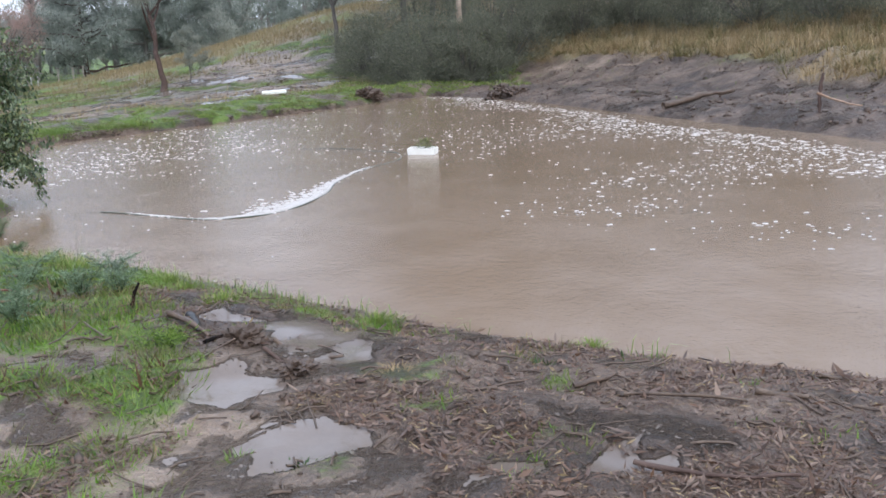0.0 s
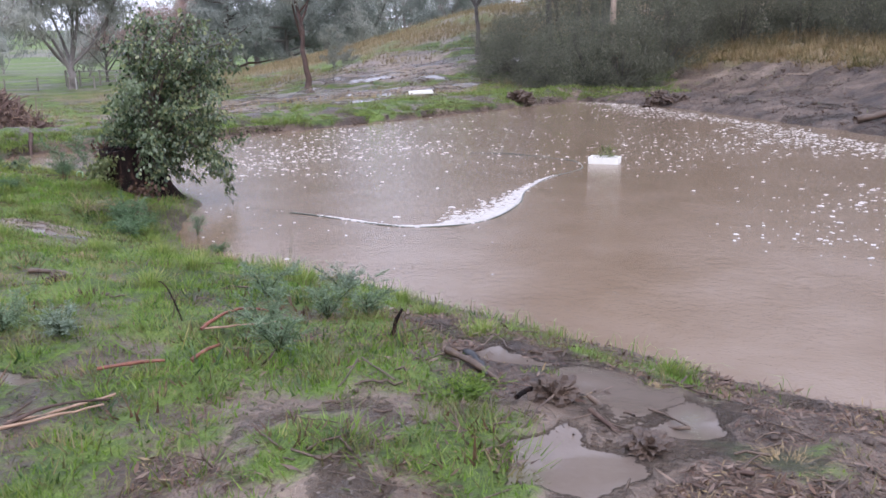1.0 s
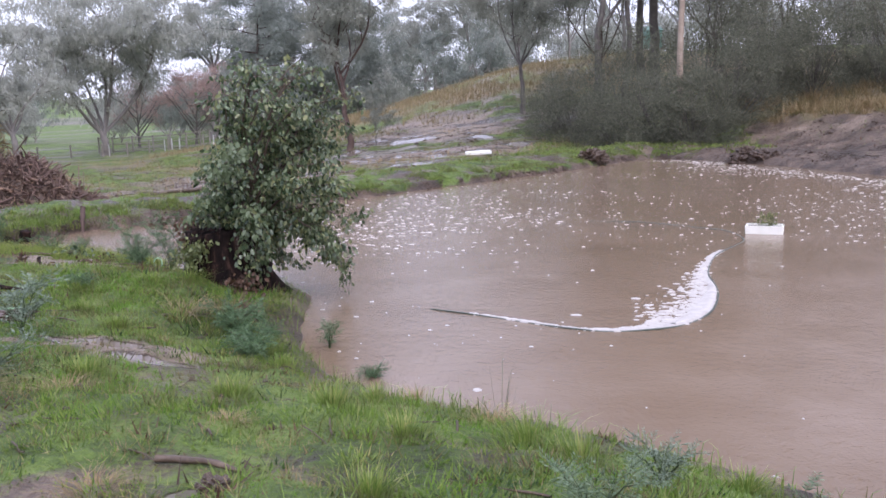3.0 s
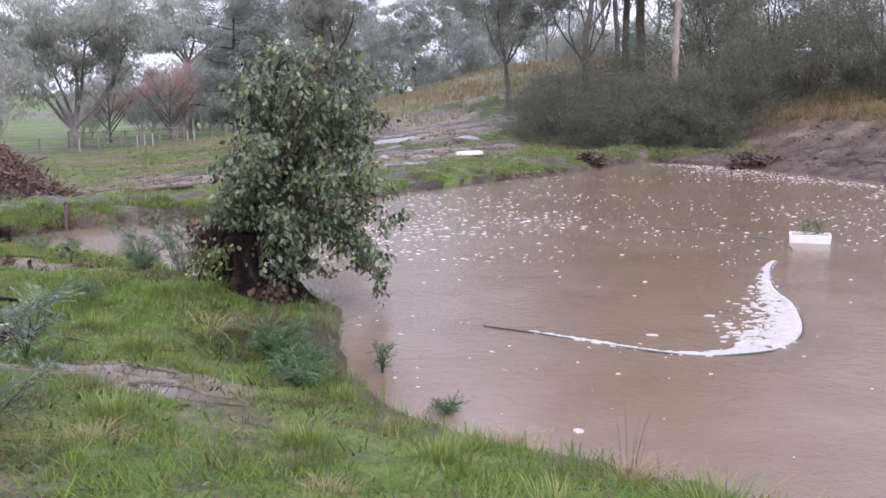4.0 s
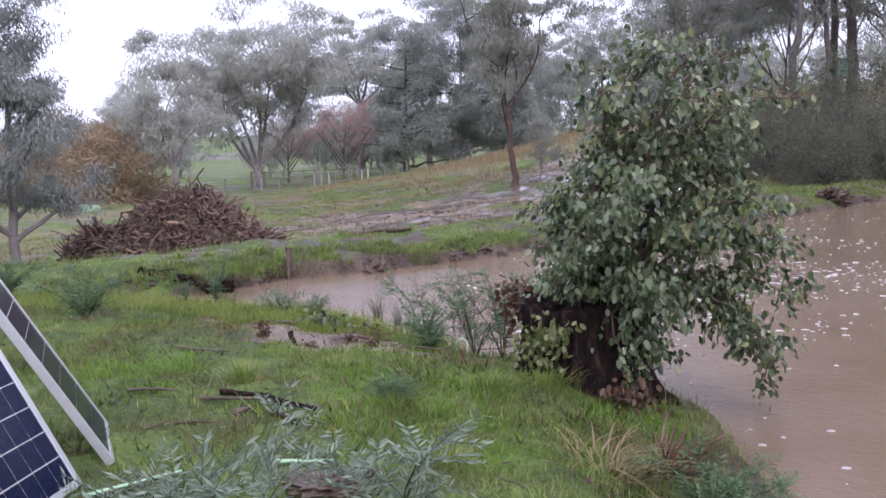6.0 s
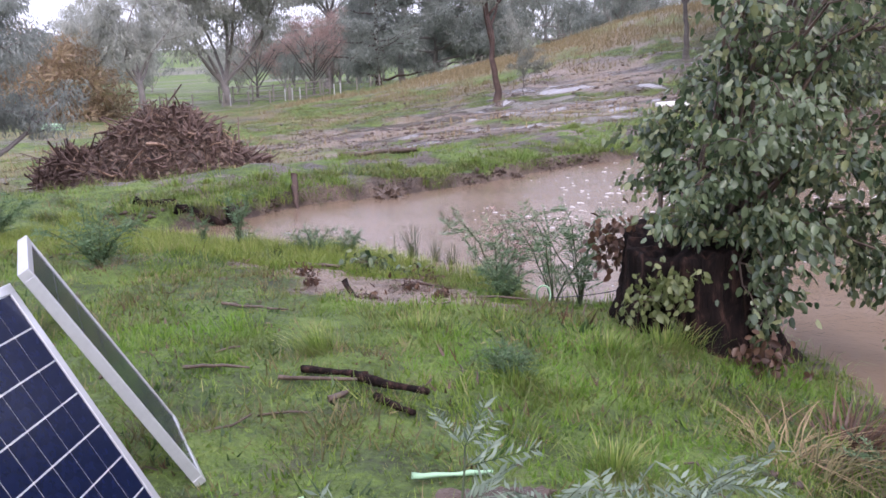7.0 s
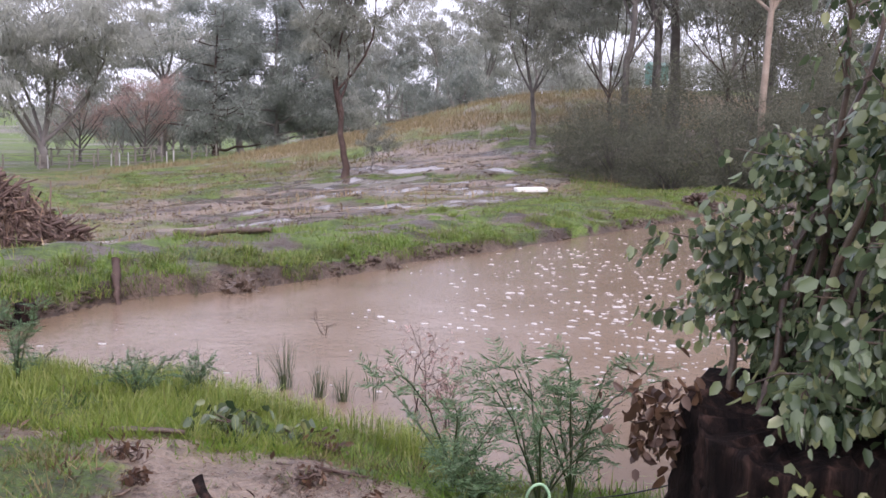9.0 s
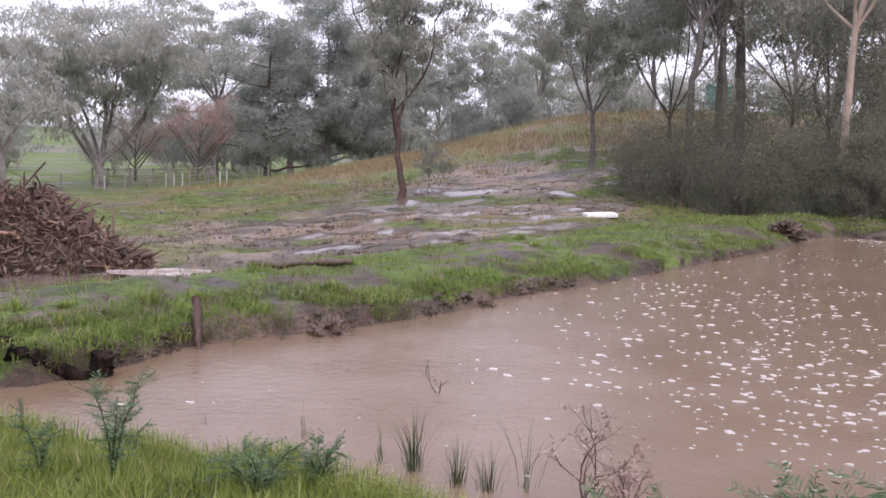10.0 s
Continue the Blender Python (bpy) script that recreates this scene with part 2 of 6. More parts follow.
M_HOSE = surface("green_hose_plastic", [(0.3, (0.045, 0.06, 0.05)), (0.7, (0.10, 0.12, 0.10))], 4.0, rough=0.45, bump_d=0.001)
M_FROTH = surface("foam_froth", [(0.3, (0.36, 0.335, 0.315)), (0.7, (0.53, 0.51, 0.49))], 9.0, rough=0.8, bump_d=0.01)
M_CLOD = surface("wet_clod_earth", [(0.3, (0.035, 0.024, 0.018)), (0.6, (0.09, 0.062, 0.045)), (0.8, (0.15, 0.11, 0.08))], 9.0, rough=0.45, bump_d=0.03)
M_ALU = surface("aluminium_frame", [(0.3, (0.55, 0.56, 0.57)), (0.7, (0.68, 0.69, 0.70))], 6.0, rough=0.35, metal=0.6, bump_d=0.0005)
M_BLACK = surface("black_plastic", [(0.3, (0.012, 0.012, 0.013)), (0.7, (0.03, 0.03, 0.032))], 6.0, rough=0.4, bump_d=0.001)
M_POST = surface("weathered_fence_timber", [(0.3, (0.16, 0.14, 0.12)), (0.7, (0.33, 0.30, 0.27))], 4.0)
M_WHITEPOST = surface("white_painted_post", [(0.3, (0.40, 0.40, 0.40)), (0.7, (0.56, 0.56, 0.56))], 4.0)
M_GREENROOF = surface("green_sheet_metal", [(0.3, (0.16, 0.33, 0.27)), (0.7, (0.24, 0.42, 0.35))], 2.0, rough=0.4, bump_d=0.002)
M_PALEGREEN = surface("pale_green_plastic", [(0.3, (0.28, 0.48, 0.28)), (0.7, (0.40, 0.60, 0.40))], 4.0, rough=0.4, bump_d=0.001)
M_CELL, nt_, b_ = material("solar_cells", 0.18, 0.3)
n_ = noise_node(nt_, 30.0)
r_ = ramp(nt_, n_.outputs[0], [(0.3, (0.004, 0.007, 0.024)), (0.7, (0.009, 0.014, 0.045))])
nt_.links.new(r_.outputs[0], b_.inputs["Base Color"])
b_.inputs["Coat Weight"].default_value = 0.1


def ground_material():
    m, nt, b = material("wet_ground", 0.6, 0.5)

    def attr(n):
        a = nt.nodes.new("ShaderNodeAttribute")
        a.attribute_name = n
        return a.outputs["Fac"]
    grass, wet, dry, silt = attr("grass"), attr("wet"), attr("dry"), attr("silt")
    big, mid, fine = noise_node(nt, 0.35, 5.0), noise_node(nt, 3.0, 8.0, 0.66), noise_node(nt, 28.0, 4.0, 0.65)
    wide_n = noise_node(nt, 0.8, 7.0, 0.68)
    tc = nt.nodes.new("ShaderNodeTexCoord")
    mp = nt.nodes.new("ShaderNodeMapping")
    mp.inputs["Scale"].default_value = (0.55, 1.5, 1.0)
    mp.inputs["Rotation"].default_value = (0, 0, 0.2)
    nt.links.new(tc.outputs["Object"], mp.inputs["Vector"])
    streak = node(nt, "ShaderNodeTexNoise", Scale=1.1, Detail=6.0, Roughness=0.7)
    nt.links.new(mp.outputs[0], streak.inputs["Vector"])
    swing = mathn(nt, "ADD", mathn(nt, "MULTIPLY", mathn(nt, "SUBTRACT", wide_n.outputs[0], 0.5), 0.6), mathn(nt, "MULTIPLY", mathn(nt, "SUBTRACT", streak.outputs[0], 0.5), 0.8))
    mud_c = ramp(nt, mathn(nt, "ADD", swing, mathn(nt, "ADD", mathn(nt, "MULTIPLY", mid.outputs[0], 0.5), mathn(nt, "MULTIPLY", fine.outputs[0], 0.5))),
                 [(0.30, (0.028, 0.019, 0.014)), (0.5, (0.088, 0.060, 0.043)), (0.72, (0.215, 0.158, 0.118))])
    silt_c = ramp(nt, mathn(nt, "ADD", mathn(nt, "MULTIPLY", swing, 0.7), mathn(nt, "ADD", mathn(nt, "MULTIPLY", mid.outputs[0], 0.6), mathn(nt, "MULTIPLY", fine.outputs[0], 0.4))),
                  [(0.28, (0.10, 0.075, 0.058)), (0.5, (0.285, 0.215, 0.16)), (0.7, (0.40, 0.32, 0.25))])
    mud = mixc(nt, mathn(nt, "MULTIPLY", silt, 0.9), mud_c.outputs[0], silt_c.outputs[0])
    grass_c = ramp(nt, mathn(nt, "ADD", mathn(nt, "MULTIPLY", swing, 0.8), mathn(nt, "ADD", mathn(nt, "MULTIPLY", mid.outputs[0], 0.55), mathn(nt, "MULTIPLY", fine.outputs[0], 0.45))),
                   [(0.28, (0.026, 0.028, 0.010)), (0.42, (0.06, 0.095, 0.020)), (0.55, (0.115, 0.18, 0.03)), (0.72, (0.20, 0.255, 0.06))])
    dry_c = ramp(nt, fine.outputs[0], [(0.3, (0.15, 0.11, 0.065)), (0.6, (0.28, 0.215, 0.125)), (0.8, (0.37, 0.30, 0.19))])
    speck = mathn(nt, "MULTIPLY", mathn(nt, "SUBTRACT", fine.outputs[0], 0.5), 0.9)
    g = mathn(nt, "ADD", grass, speck, True)
    g = mathn(nt, "MULTIPLY", mathn(nt, "SUBTRACT", g, 0.28), 2.6, True)
    c = mixc(nt, g, mud, grass_c.outputs[0])
    c = mixc(nt, mathn(nt, "MULTIPLY", mathn(nt, "ADD", dry, mathn(nt, "MULTIPLY", speck, dry)), 1.0, True), c, dry_c.outputs[0])
    blot = mathn(nt, "ADD", mathn(nt, "MULTIPLY", mid.outputs[0], 0.7), mathn(nt, "MULTIPLY", fine.outputs[0], 0.6))
    w = mathn(nt, "MULTIPLY", mathn(nt, "SUBTRACT", mathn(nt, "ADD", wet, blot), 1.15), 5.0, True)
    c = mixc(nt, mathn(nt, "MULTIPLY", w, 0.85), c, (0.145, 0.118, 0.10))
    nt.links.new(c, b.inputs["Base Color"])
    rough = mathn(nt, "SUBTRACT", mathn(nt, "ADD", 0.42, mathn(nt, "MULTIPLY", g, 0.35)), mathn(nt, "MULTIPLY", w, 0.38))
    nt.links.new(mathn(nt, "MAXIMUM", rough, 0.10), b.inputs["Roughness"])
    nt.links.new(mathn(nt, "SUBTRACT", 0.5, mathn(nt, "MULTIPLY", w, 0.22)), b.inputs["Specular IOR Level"])
    dryness = mathn(nt, "SUBTRACT", 1.0, mathn(nt, "MULTIPLY", w, 0.97))
    h = mathn(nt, "ADD", mathn(nt, "MULTIPLY", mid.outputs[0], 1.0), mathn(nt, "MULTIPLY", fine.outputs[0], 0.45))
    coarse = noise_node(nt, 11.0, 4.0, 0.6)
    h = mathn(nt, "ADD", h, mathn(nt, "MULTIPLY", coarse.outputs[0], 0.8))
    bump(nt, b, mathn(nt, "MULTIPLY", h, dryness), 1.0, 0.10)
    return m


def water_material():
    m, nt, b = material("muddy_water", 0.12, 0.5)
    b.inputs["IOR"].default_value = 1.33
    big, mid = noise_node(nt, 0.14, 4.0), noise_node(nt, 0.9, 4.0)
    f = mathn(nt, "ADD", mathn(nt, "MULTIPLY", big.outputs[0], 0.6), mathn(nt, "MULTIPLY", mid.outputs[0], 0.4))
    r = ramp(nt, f, [(0.32, (0.15, 0.10, 0.060)), (0.5, (0.19, 0.136, 0.092)), (0.68, (0.235, 0.177, 0.133))])
    nt.links.new(r.outputs[0], b.inputs["Base Color"])
    ripple, drop = noise_node(nt, 9.0, 3.0, 0.6), noise_node(nt, 38.0, 2.0, 0.5)
    bump(nt, b, mathn(nt, "ADD", ripple.outputs[0], mathn(nt, "MULTIPLY", drop.outputs[0], 0.6)), 0.5, 0.014)
    return m


M_GROUND, M_WATER = ground_material(), water_material()
M_STREAM = surface("rushing_flood_water", [(0.35, (0.20, 0.145, 0.105)), (0.52, (0.33, 0.27, 0.23)), (0.62, (0.60, 0.56, 0.53))], 2.2, rough=0.25, bump_d=0.05)

# ---- the pond's outline and the lie of the land ----
SHORE = [(15, 2.2), (9, 3.2), (5, 4.0), (2.9, 4.9), (1.6, 5.5), (-0.1, 6.4), (-0.8, 6.95), (-2.5, 8.05), (-3.5, 8.65), (-4.4, 9.05), (-5.05, 9.4), (-5.55, 9.9), (-5.9, 10.5), (-6.15, 11.2),
         (-6.45, 12.6), (-7.0, 13.25), (-7.9, 13.75), (-8.4, 13.75), (-9.7, 14.55), (-11, 15.2), (-12.9, 15.4), (-14.3, 15.8), (-15.3, 16.5),
         (-14.0, 16.7), (-13.6, 17.35), (-13.3, 18.75), (-12.3, 19.55), (-11.1, 21.0), (-10.4, 22.75), (-8.8, 24.9), (-6.4, 29.0), (-3.9, 33.0),
         (-1.0, 39.3), (1.7, 37.0), (4.2, 31.0), (6.3, 24.5), (8.8, 18.6), (9.6, 14), (15, 10)]


def rounded(P, times=2):
    P = np.asarray(P, float)
    for _ in range(times):
        Q = np.roll(P, -1, 0)
        P = np.stack([0.8 * P + 0.2 * Q, 0.2 * P + 0.8 * Q], 1).reshape(-1, 2)
    return P


OUTLINE = rounded(SHORE)


def shore_distance(x, y):
    """Metres outside the pond's edge (negative on the water)."""
    x, y = np.asarray(x, float), np.asarray(y, float)
    best = np.full(x.shape, 1e9)
    inside = np.zeros(x.shape, bool)
    A, B = OUTLINE, np.roll(OUTLINE, -1, 0)
    for (ax, ay), (bx, by) in zip(A, B):
        ex, ey = bx - ax, by - ay
        k = np.clip(((x - ax) * ex + (y - ay) * ey) / (ex * ex + ey * ey), 0, 1)
        best = np.minimum(best, (x - ax - k * ex) ** 2 + (y - ay - k * ey) ** 2)
        if ay != by:
            inside ^= ((ay > y) != (by > y)) & (x < (bx - ax) * (y - ay) / (by - ay) + ax)
    return np.where(inside, -1, 1) * np.sqrt(best)


PUDDLES = [(-1.0, 4.0, 0.27, 0.30), (-0.9, 5.45, 0.2, 0.25), (-0.68, 5.08, 0.19, 0.3), (-0.46, 4.72, 0.17, 0.24), (-1.4, 5.55, 0.4, 0.1), (-0.5, 3.36, 0.3, 0.2),
           (0.9, 3.12, 0.3, 0.08), (0.38, 3.1, 0.2, 0.06),
           (-7.05, 9.05, 0.5, 0.1), (-6.45, 8.83, 0.32, 0.1), (-5.0, 6.35, 0.14, 0.08), (-4.0, 4.6, 0.2, 0.1)]


def puddle(x, y):
    p = np.zeros(np.shape(x))
    for px, py, a, b in PUDDLES:
        q = ((x - px) / a) ** 2 + ((y - py) / b) ** 2 + 2.3 * (fbm(x, y, 0.26, 4, 5) - 0.5)
        p = np.maximum(p, ss(1.1 - q, 0, 0.4))
    return p


def cover(x, y, d=None):
    """How grassy, wet and dry-grassed the ground is."""
    x, y = np.asarray(x, float), np.asarray(y, float)
    d = shore_distance(x, y) if d is None else d
    n1, n2 = fbm(x, y, 1.1, 3, 21), fbm(x, y, 0.35, 3, 33)
    near = y < 16.5
    mud_front = ss(x + 2.35 + 1.4 * (n1 - 0.5) - 0.35 * (6.5 - y) * (y < 6.5), -0.25, 0.6)
    mud_front = mud_front * (1 - ss(0.95 - d + 0.7 * (n2 - 0.5), 0, 0.25) * ss(-x, 0.0, 0.5))
    tufts = 0.62 * ss(n2, 0.52, 0.7)
    g_near = 1 - mud_front * (1 - tufts)
    bare = (0.7 - 0.55 * ss(y, 8.8, 10.2)) * ss(fbm(x, y, 0.55, 3, 44), 0.58, 0.68)
    g_near = g_near * (1 - 0.75 * bare)
    bare_w = ss(1.3 - ((x + 9.82) / 0.98) ** 2 - ((y - 12.65 + 0.3 * (x + 9.95)) / 0.5) ** 2 + 2.4 * (n2 - 0.5) + 1.2 * (n1 - 0.5), 0.0, 0.5)
    bare_w = np.maximum(bare_w, ss(1.15 - ((x + 6.85) / 0.85) ** 2 - ((y - 8.95) / 0.34) ** 2 + 2.4 * (n2 - 0.5), 0.0, 0.5))
    g_near = g_near * (1 - 0.92 * bare_w)
    mosaic = ss(fbm(x, y, 0.5, 4, 73), 0.40, 0.52) * ss(x, -3.2, -2.3) * (1 - ss(x, -0.4, 0.4)) * (1 - ss(y, 4.2, 5.4))
    g_near = g_near * (1 - 0.85 * mosaic * (1 - 0.8 * ss(n2, 0.5, 0.62)))
    g_near = g_near * (0.42 + 0.25 * ss(y, 8.8, 10.2) + (0.58 - 0.25 * ss(y, 8.8, 10.2)) * ss(fbm(x, y, 0.34, 2, 4), 0.34, 0.52))
    band = ss(d, 0.15, 0.5)
    g_near = g_near * (0.3 + 0.7 * band)
    far_mud = ss(fbm(x, y, 7.0, 4, 51), 0.40, 0.56) * ss(x, -34, -20) * (1 - ss(y + 0.25 * x, 62, 68))
    bank = ss(d + 0.4 * (fbm(x, y, 0.8, 2, 15) - 0.5), 0.0, 0.16) * (1 - ss(d, 4.0, 6.5)) * (1 - ss(x, -3, 1))
    east = ss(x + 0.35 * (y - 36), -3.5, 1.5) * (y > 9)
    g_far = np.maximum(bank * (0.2 + 0.8 * ss(0.55 * n1 + 0.45 * n2, 0.40, 0.53)), (1 - far_mud) * ss(d, 4, 7) * (0.35 + 0.65 * ss(n1, 0.35, 0.6)))
    g_far = np.maximum(g_far * (1 - 0.7 * east * (1 - ss(d, 6.5, 9.0))), 0.75 * east * ss(d + 2 * (n1 - 0.5), 3.0, 5.0) * ss(n1, 0.4, 0.55) * (1 - ss(x, 3, 6)))
    g = np.where(near, g_near, g_far)
    rows = 0.5 + 0.5 * np.sin(1.3 * (x * 0.25 + y) + 5 * fbm(x, y, 9, 2, 8))
    w_far = 0.84 * ss(fbm(x * 0.5, y * 1.5, 2.2, 4, 61) + 0.12 * rows, 0.53, 0.62) * ss(d, 3.5, 6) * ss(x, -32, -20) * (1 - ss(x, -3, 3)) * (1 - ss(y, 58, 72))
    w_near = np.maximum(np.maximum(np.maximum(1.5 * puddle(x, y), 0.45 * bare_w), 0.62 * mosaic * (1 - ss(n2, 0.5, 0.6))), 0.62 * mud_front * ss(fbm(x, y, 0.5, 3, 71), 0.50, 0.62))
    w = np.where(near, w_near, np.maximum(w_far, 0.55 * east * ss(n1, 0.45, 0.6) * (1 - ss(d, 5, 8))))
    w = np.maximum(w, 0.3 * (1 - ss(d, 0.02, 0.12)))
    dry = ss(y + 0.25 * x + 3 * (n1 - 0.5), 65.5, 69.5) * (1 - ss(y + 0.25 * x, 84, 94)) * (0.35 + 0.65 * ss(fbm(x, y, 4, 3, 81), 0.34, 0.5)) * ss(x, -38, -28)
    dry = np.maximum(dry, 0.5 * ss(fbm(x, y, 3.0, 4, 83), 0.46, 0.6) * ss(d, 5, 8) * (1 - east) * (y > 20) * (1 - ss(y, 75, 90)))
    dry = np.maximum(dry, east * ss(d + 1.8 * (n1 - 0.5) + 2.2 * ss(x, 9.0, 11.5) * (y < 28), 7.0, 8.2) * (1 - ss(d, 15, 18)) * (0.3 + 0.7 * ss(x + 6 * (fbm(x, y, 2.5, 2, 85) - 0.5), 3.0, 6.0)))
    silt = np.where(near, np.maximum(bare_w, 0.7 * mosaic), 0.8 * far_mud * ss(d, 4, 7) * ss(fbm(x * 0.6, y * 1.6, 1.8, 3, 64), 0.36, 0.56))
    track = np.exp(-((y - 70.5 - 0.02 * x) / 0.9) ** 2) * ss(x, -24, -19) * (1 - ss(x, -3, 1))
    silt, dry = np.maximum(silt, track), dry * (1 - track)
    return g, np.where(dry > 0.55, w * 0.3, w), dry, silt


STREAM_Z = -0.5


def height(x, y, d=None, fine=True):
    x, y = np.asarray(x, float), np.asarray(y, float)
    d = shore_distance(x, y) if d is None else d
    hill = 6.9 * ss(x, -50, 2) * ss(y, 48, 93) + 14.0 * ss(np.hypot(x + 20, y - 20), 150, 420)
    field = -1.35 * ss(-x, 8, 28) + 0.12 + 0.8 * ss(y, 65, 115)
    east = (0.215 * np.clip(d - 1.0, 0, 12) + 0.04 * np.clip(d - 13, 0, 30)) * ss(x + 0.2 * (y - 36), 0.0, 8.0) * (1 - ss(y, 50, 72))
    land = np.where(y > 9, field + hill + east, 0.55)
    land = land * ss(y, 12, 19) + 0.55 * (1 - ss(y, 12, 19))
    far_bank = (y > 15.9) & (x < 0)
    lip = np.where(far_bank, 0.22 * ss(d, -0.03, 0.12) + 0.16 * ss(d, 0.05, 1.5), (0.09 + 0.05 * (y > 15.8)) * ss(d, -0.05, 0.14) + (0.29 - 0.05 * (y > 15.8)) * ss(d, 0.0, 1.5))
    h = lip + (land - 0.38) * ss(d, 1.5, 7.5) * (y > 15.5) + (y <= 15.5) * 0.18 * ss(d, 0.8, 3.0)
    h = np.where(d < 0, np.maximum(0.5 * d, -0.9), h)
    if fine:
        out = ss(d, 0.0, 0.4)
        h = h + out * (0.10 * (fbm(x, y, 1.3, 3, 3) - 0.5) + 0.12 * (fbm(x, y, 0.34, 2, 4) - 0.5) * (y < 17) + 0.08 * (fbm(x, y, 0.3, 3, 9) - 0.5) * (y >= 17) * (y < 30))
        h = h + ss(d, 4, 8) * (y > 24) * (0.45 * (fbm(x, y, 4.0, 3, 6) - 0.5) + 0.38 * (fbm(x, y, 1.5, 3, 7) - 0.5) * (1 - 0.5 * ss(y, 60, 75)))
        h = h + (x > -2) * (y > 15) * ss(d, 0.1, 1.0) * (1 - ss(d, 9, 13)) * (0.36 * (fbm(x, y, 1.4, 3, 16) - 0.5) + 0.34 * (fbm(x, y, 0.6, 2, 17) - 0.5))
        h = h + (y > 15.8) * (x < 0) * ss(d, 0.15, 0.8) * (1 - ss(d, 5, 7)) * (0.24 * (fbm(x, y, 0.9, 3, 18) - 0.45) + 0.10 * (fbm(x, y, 0.3, 2, 19) - 0.5))
        mud = (1 - cover(x, y, d)[0]) * (y < 16) * ss(d, 0.05, 0.3)
        h = h + mud * 0.07 * (fbm(x, y, 0.16, 2, 12) - 0.5)
        p = puddle(x, y)
        h = h * (1 - p) + p * (0.345 + 0.18 * ss(d, 0.8, 3.0))
        k = np.exp(-((x + 17.0) / 2.3) ** 4 - ((y - 27.2) / 1.3) ** 4)
        h = h * (1 - k) + k * (STREAM_Z - 0.06)
    return h


# ---- ground and water ----
def graded(a, b, dense, step, far, fine, limits):
    """Grid lines: even in the dense stretch, slowly wider to the limits, then fast."""
    def away(v, end, limit, sign):
        s, out = step, []
        while sign * (end - v) > 0:
            out.append(v)
            s = min(s * (fine if sign * (limit - v) > 0 else 1.09), far)
            v += sign * s
        return out + [end]
    low = away(dense[0], a, limits[0], -1)
    return np.array(low[:0:-1] + list(np.arange(dense[0], dense[1], step)) + away(dense[1], b, limits[1], 1))


gx = graded(-420, 420, (-15.0, 4.5), 0.13, 12.0, 1.024, (-32, 16))
gy = graded(-160, 700, (1.8, 22.0), 0.14, 12.0, 1.014, (0, 66))
GX, GY = np.meshgrid(gx, gy)
D = shore_distance(GX + 0.22 * (fbm(GX, GY, 0.7, 3, 91) - 0.5), GY + 0.22 * (fbm(GX, GY, 0.7, 3, 95) - 0.5))
GZ = height(GX, GY, D)


def on_ground(x, y):
    """The height of the ground sheet at places x, y."""
    x, y = np.asarray(x, float), np.asarray(y, float)
    i, j = np.clip(np.searchsorted(gx, x) - 1, 0, len(gx) - 2), np.clip(np.searchsorted(gy, y) - 1, 0, len(gy) - 2)
    u, v = (x - gx[i]) / (gx[i + 1] - gx[i]), (y - gy[j]) / (gy[j + 1] - gy[j])
    return (GZ[j, i] * (1 - u) + GZ[j, i + 1] * u) * (1 - v) + (GZ[j + 1, i] * (1 - u) + GZ[j + 1, i + 1] * u) * v


def ground_z(x, y):
    return float(on_ground(x, y))


nx, ny = len(gx), len(gy)
idx = np.arange(nx * ny).reshape(ny, nx)
quads = np.stack([idx[:-1, :-1], idx[:-1, 1:], idx[1:, 1:], idx[1:, :-1]], -1).reshape(-1, 4)
ground_me = mesh_np("ground", np.stack([GX, GY, GZ], -1).reshape(-1, 3), quads, M_GROUND, True)
for name, values in zip(("grass", "wet", "dry", "silt"), cover(GX, GY, D)):
    a = ground_me.attributes.new(name, "FLOAT", "POINT")
    a.data.foreach_set("value", values.ravel().astype(np.float32))
ground = tagged(new("ground", ground_me), "wet muddy and grassy farm ground with shallow puddles", "ground", kind="structure")

wide = OUTLINE - 0.45 * np.stack([np.gradient(OUTLINE[:, 1]), -np.gradient(OUTLINE[:, 0])], -1) / np.linalg.norm(np.stack([np.gradient(OUTLINE[:, 0]), np.gradient(OUTLINE[:, 1])], -1), axis=1)[:, None]
bm = bmesh.new()
bm.faces.new([bm.verts.new((x, y, 0.0)) for x, y in wide])
bmesh.ops.triangulate(bm, faces=bm.faces)
if sum(f.normal.z for f in bm.faces) < 0:
    bmesh.ops.reverse_faces(bm, faces=bm.faces)
water_me = bpy.data.meshes.new("water")
bm.to_mesh(water_me)
bm.free()
water_me.materials.append(M_WATER)
tagged(new("water", water_me), "opaque brown muddy pond water pocked by rain", "water", kind="structure")


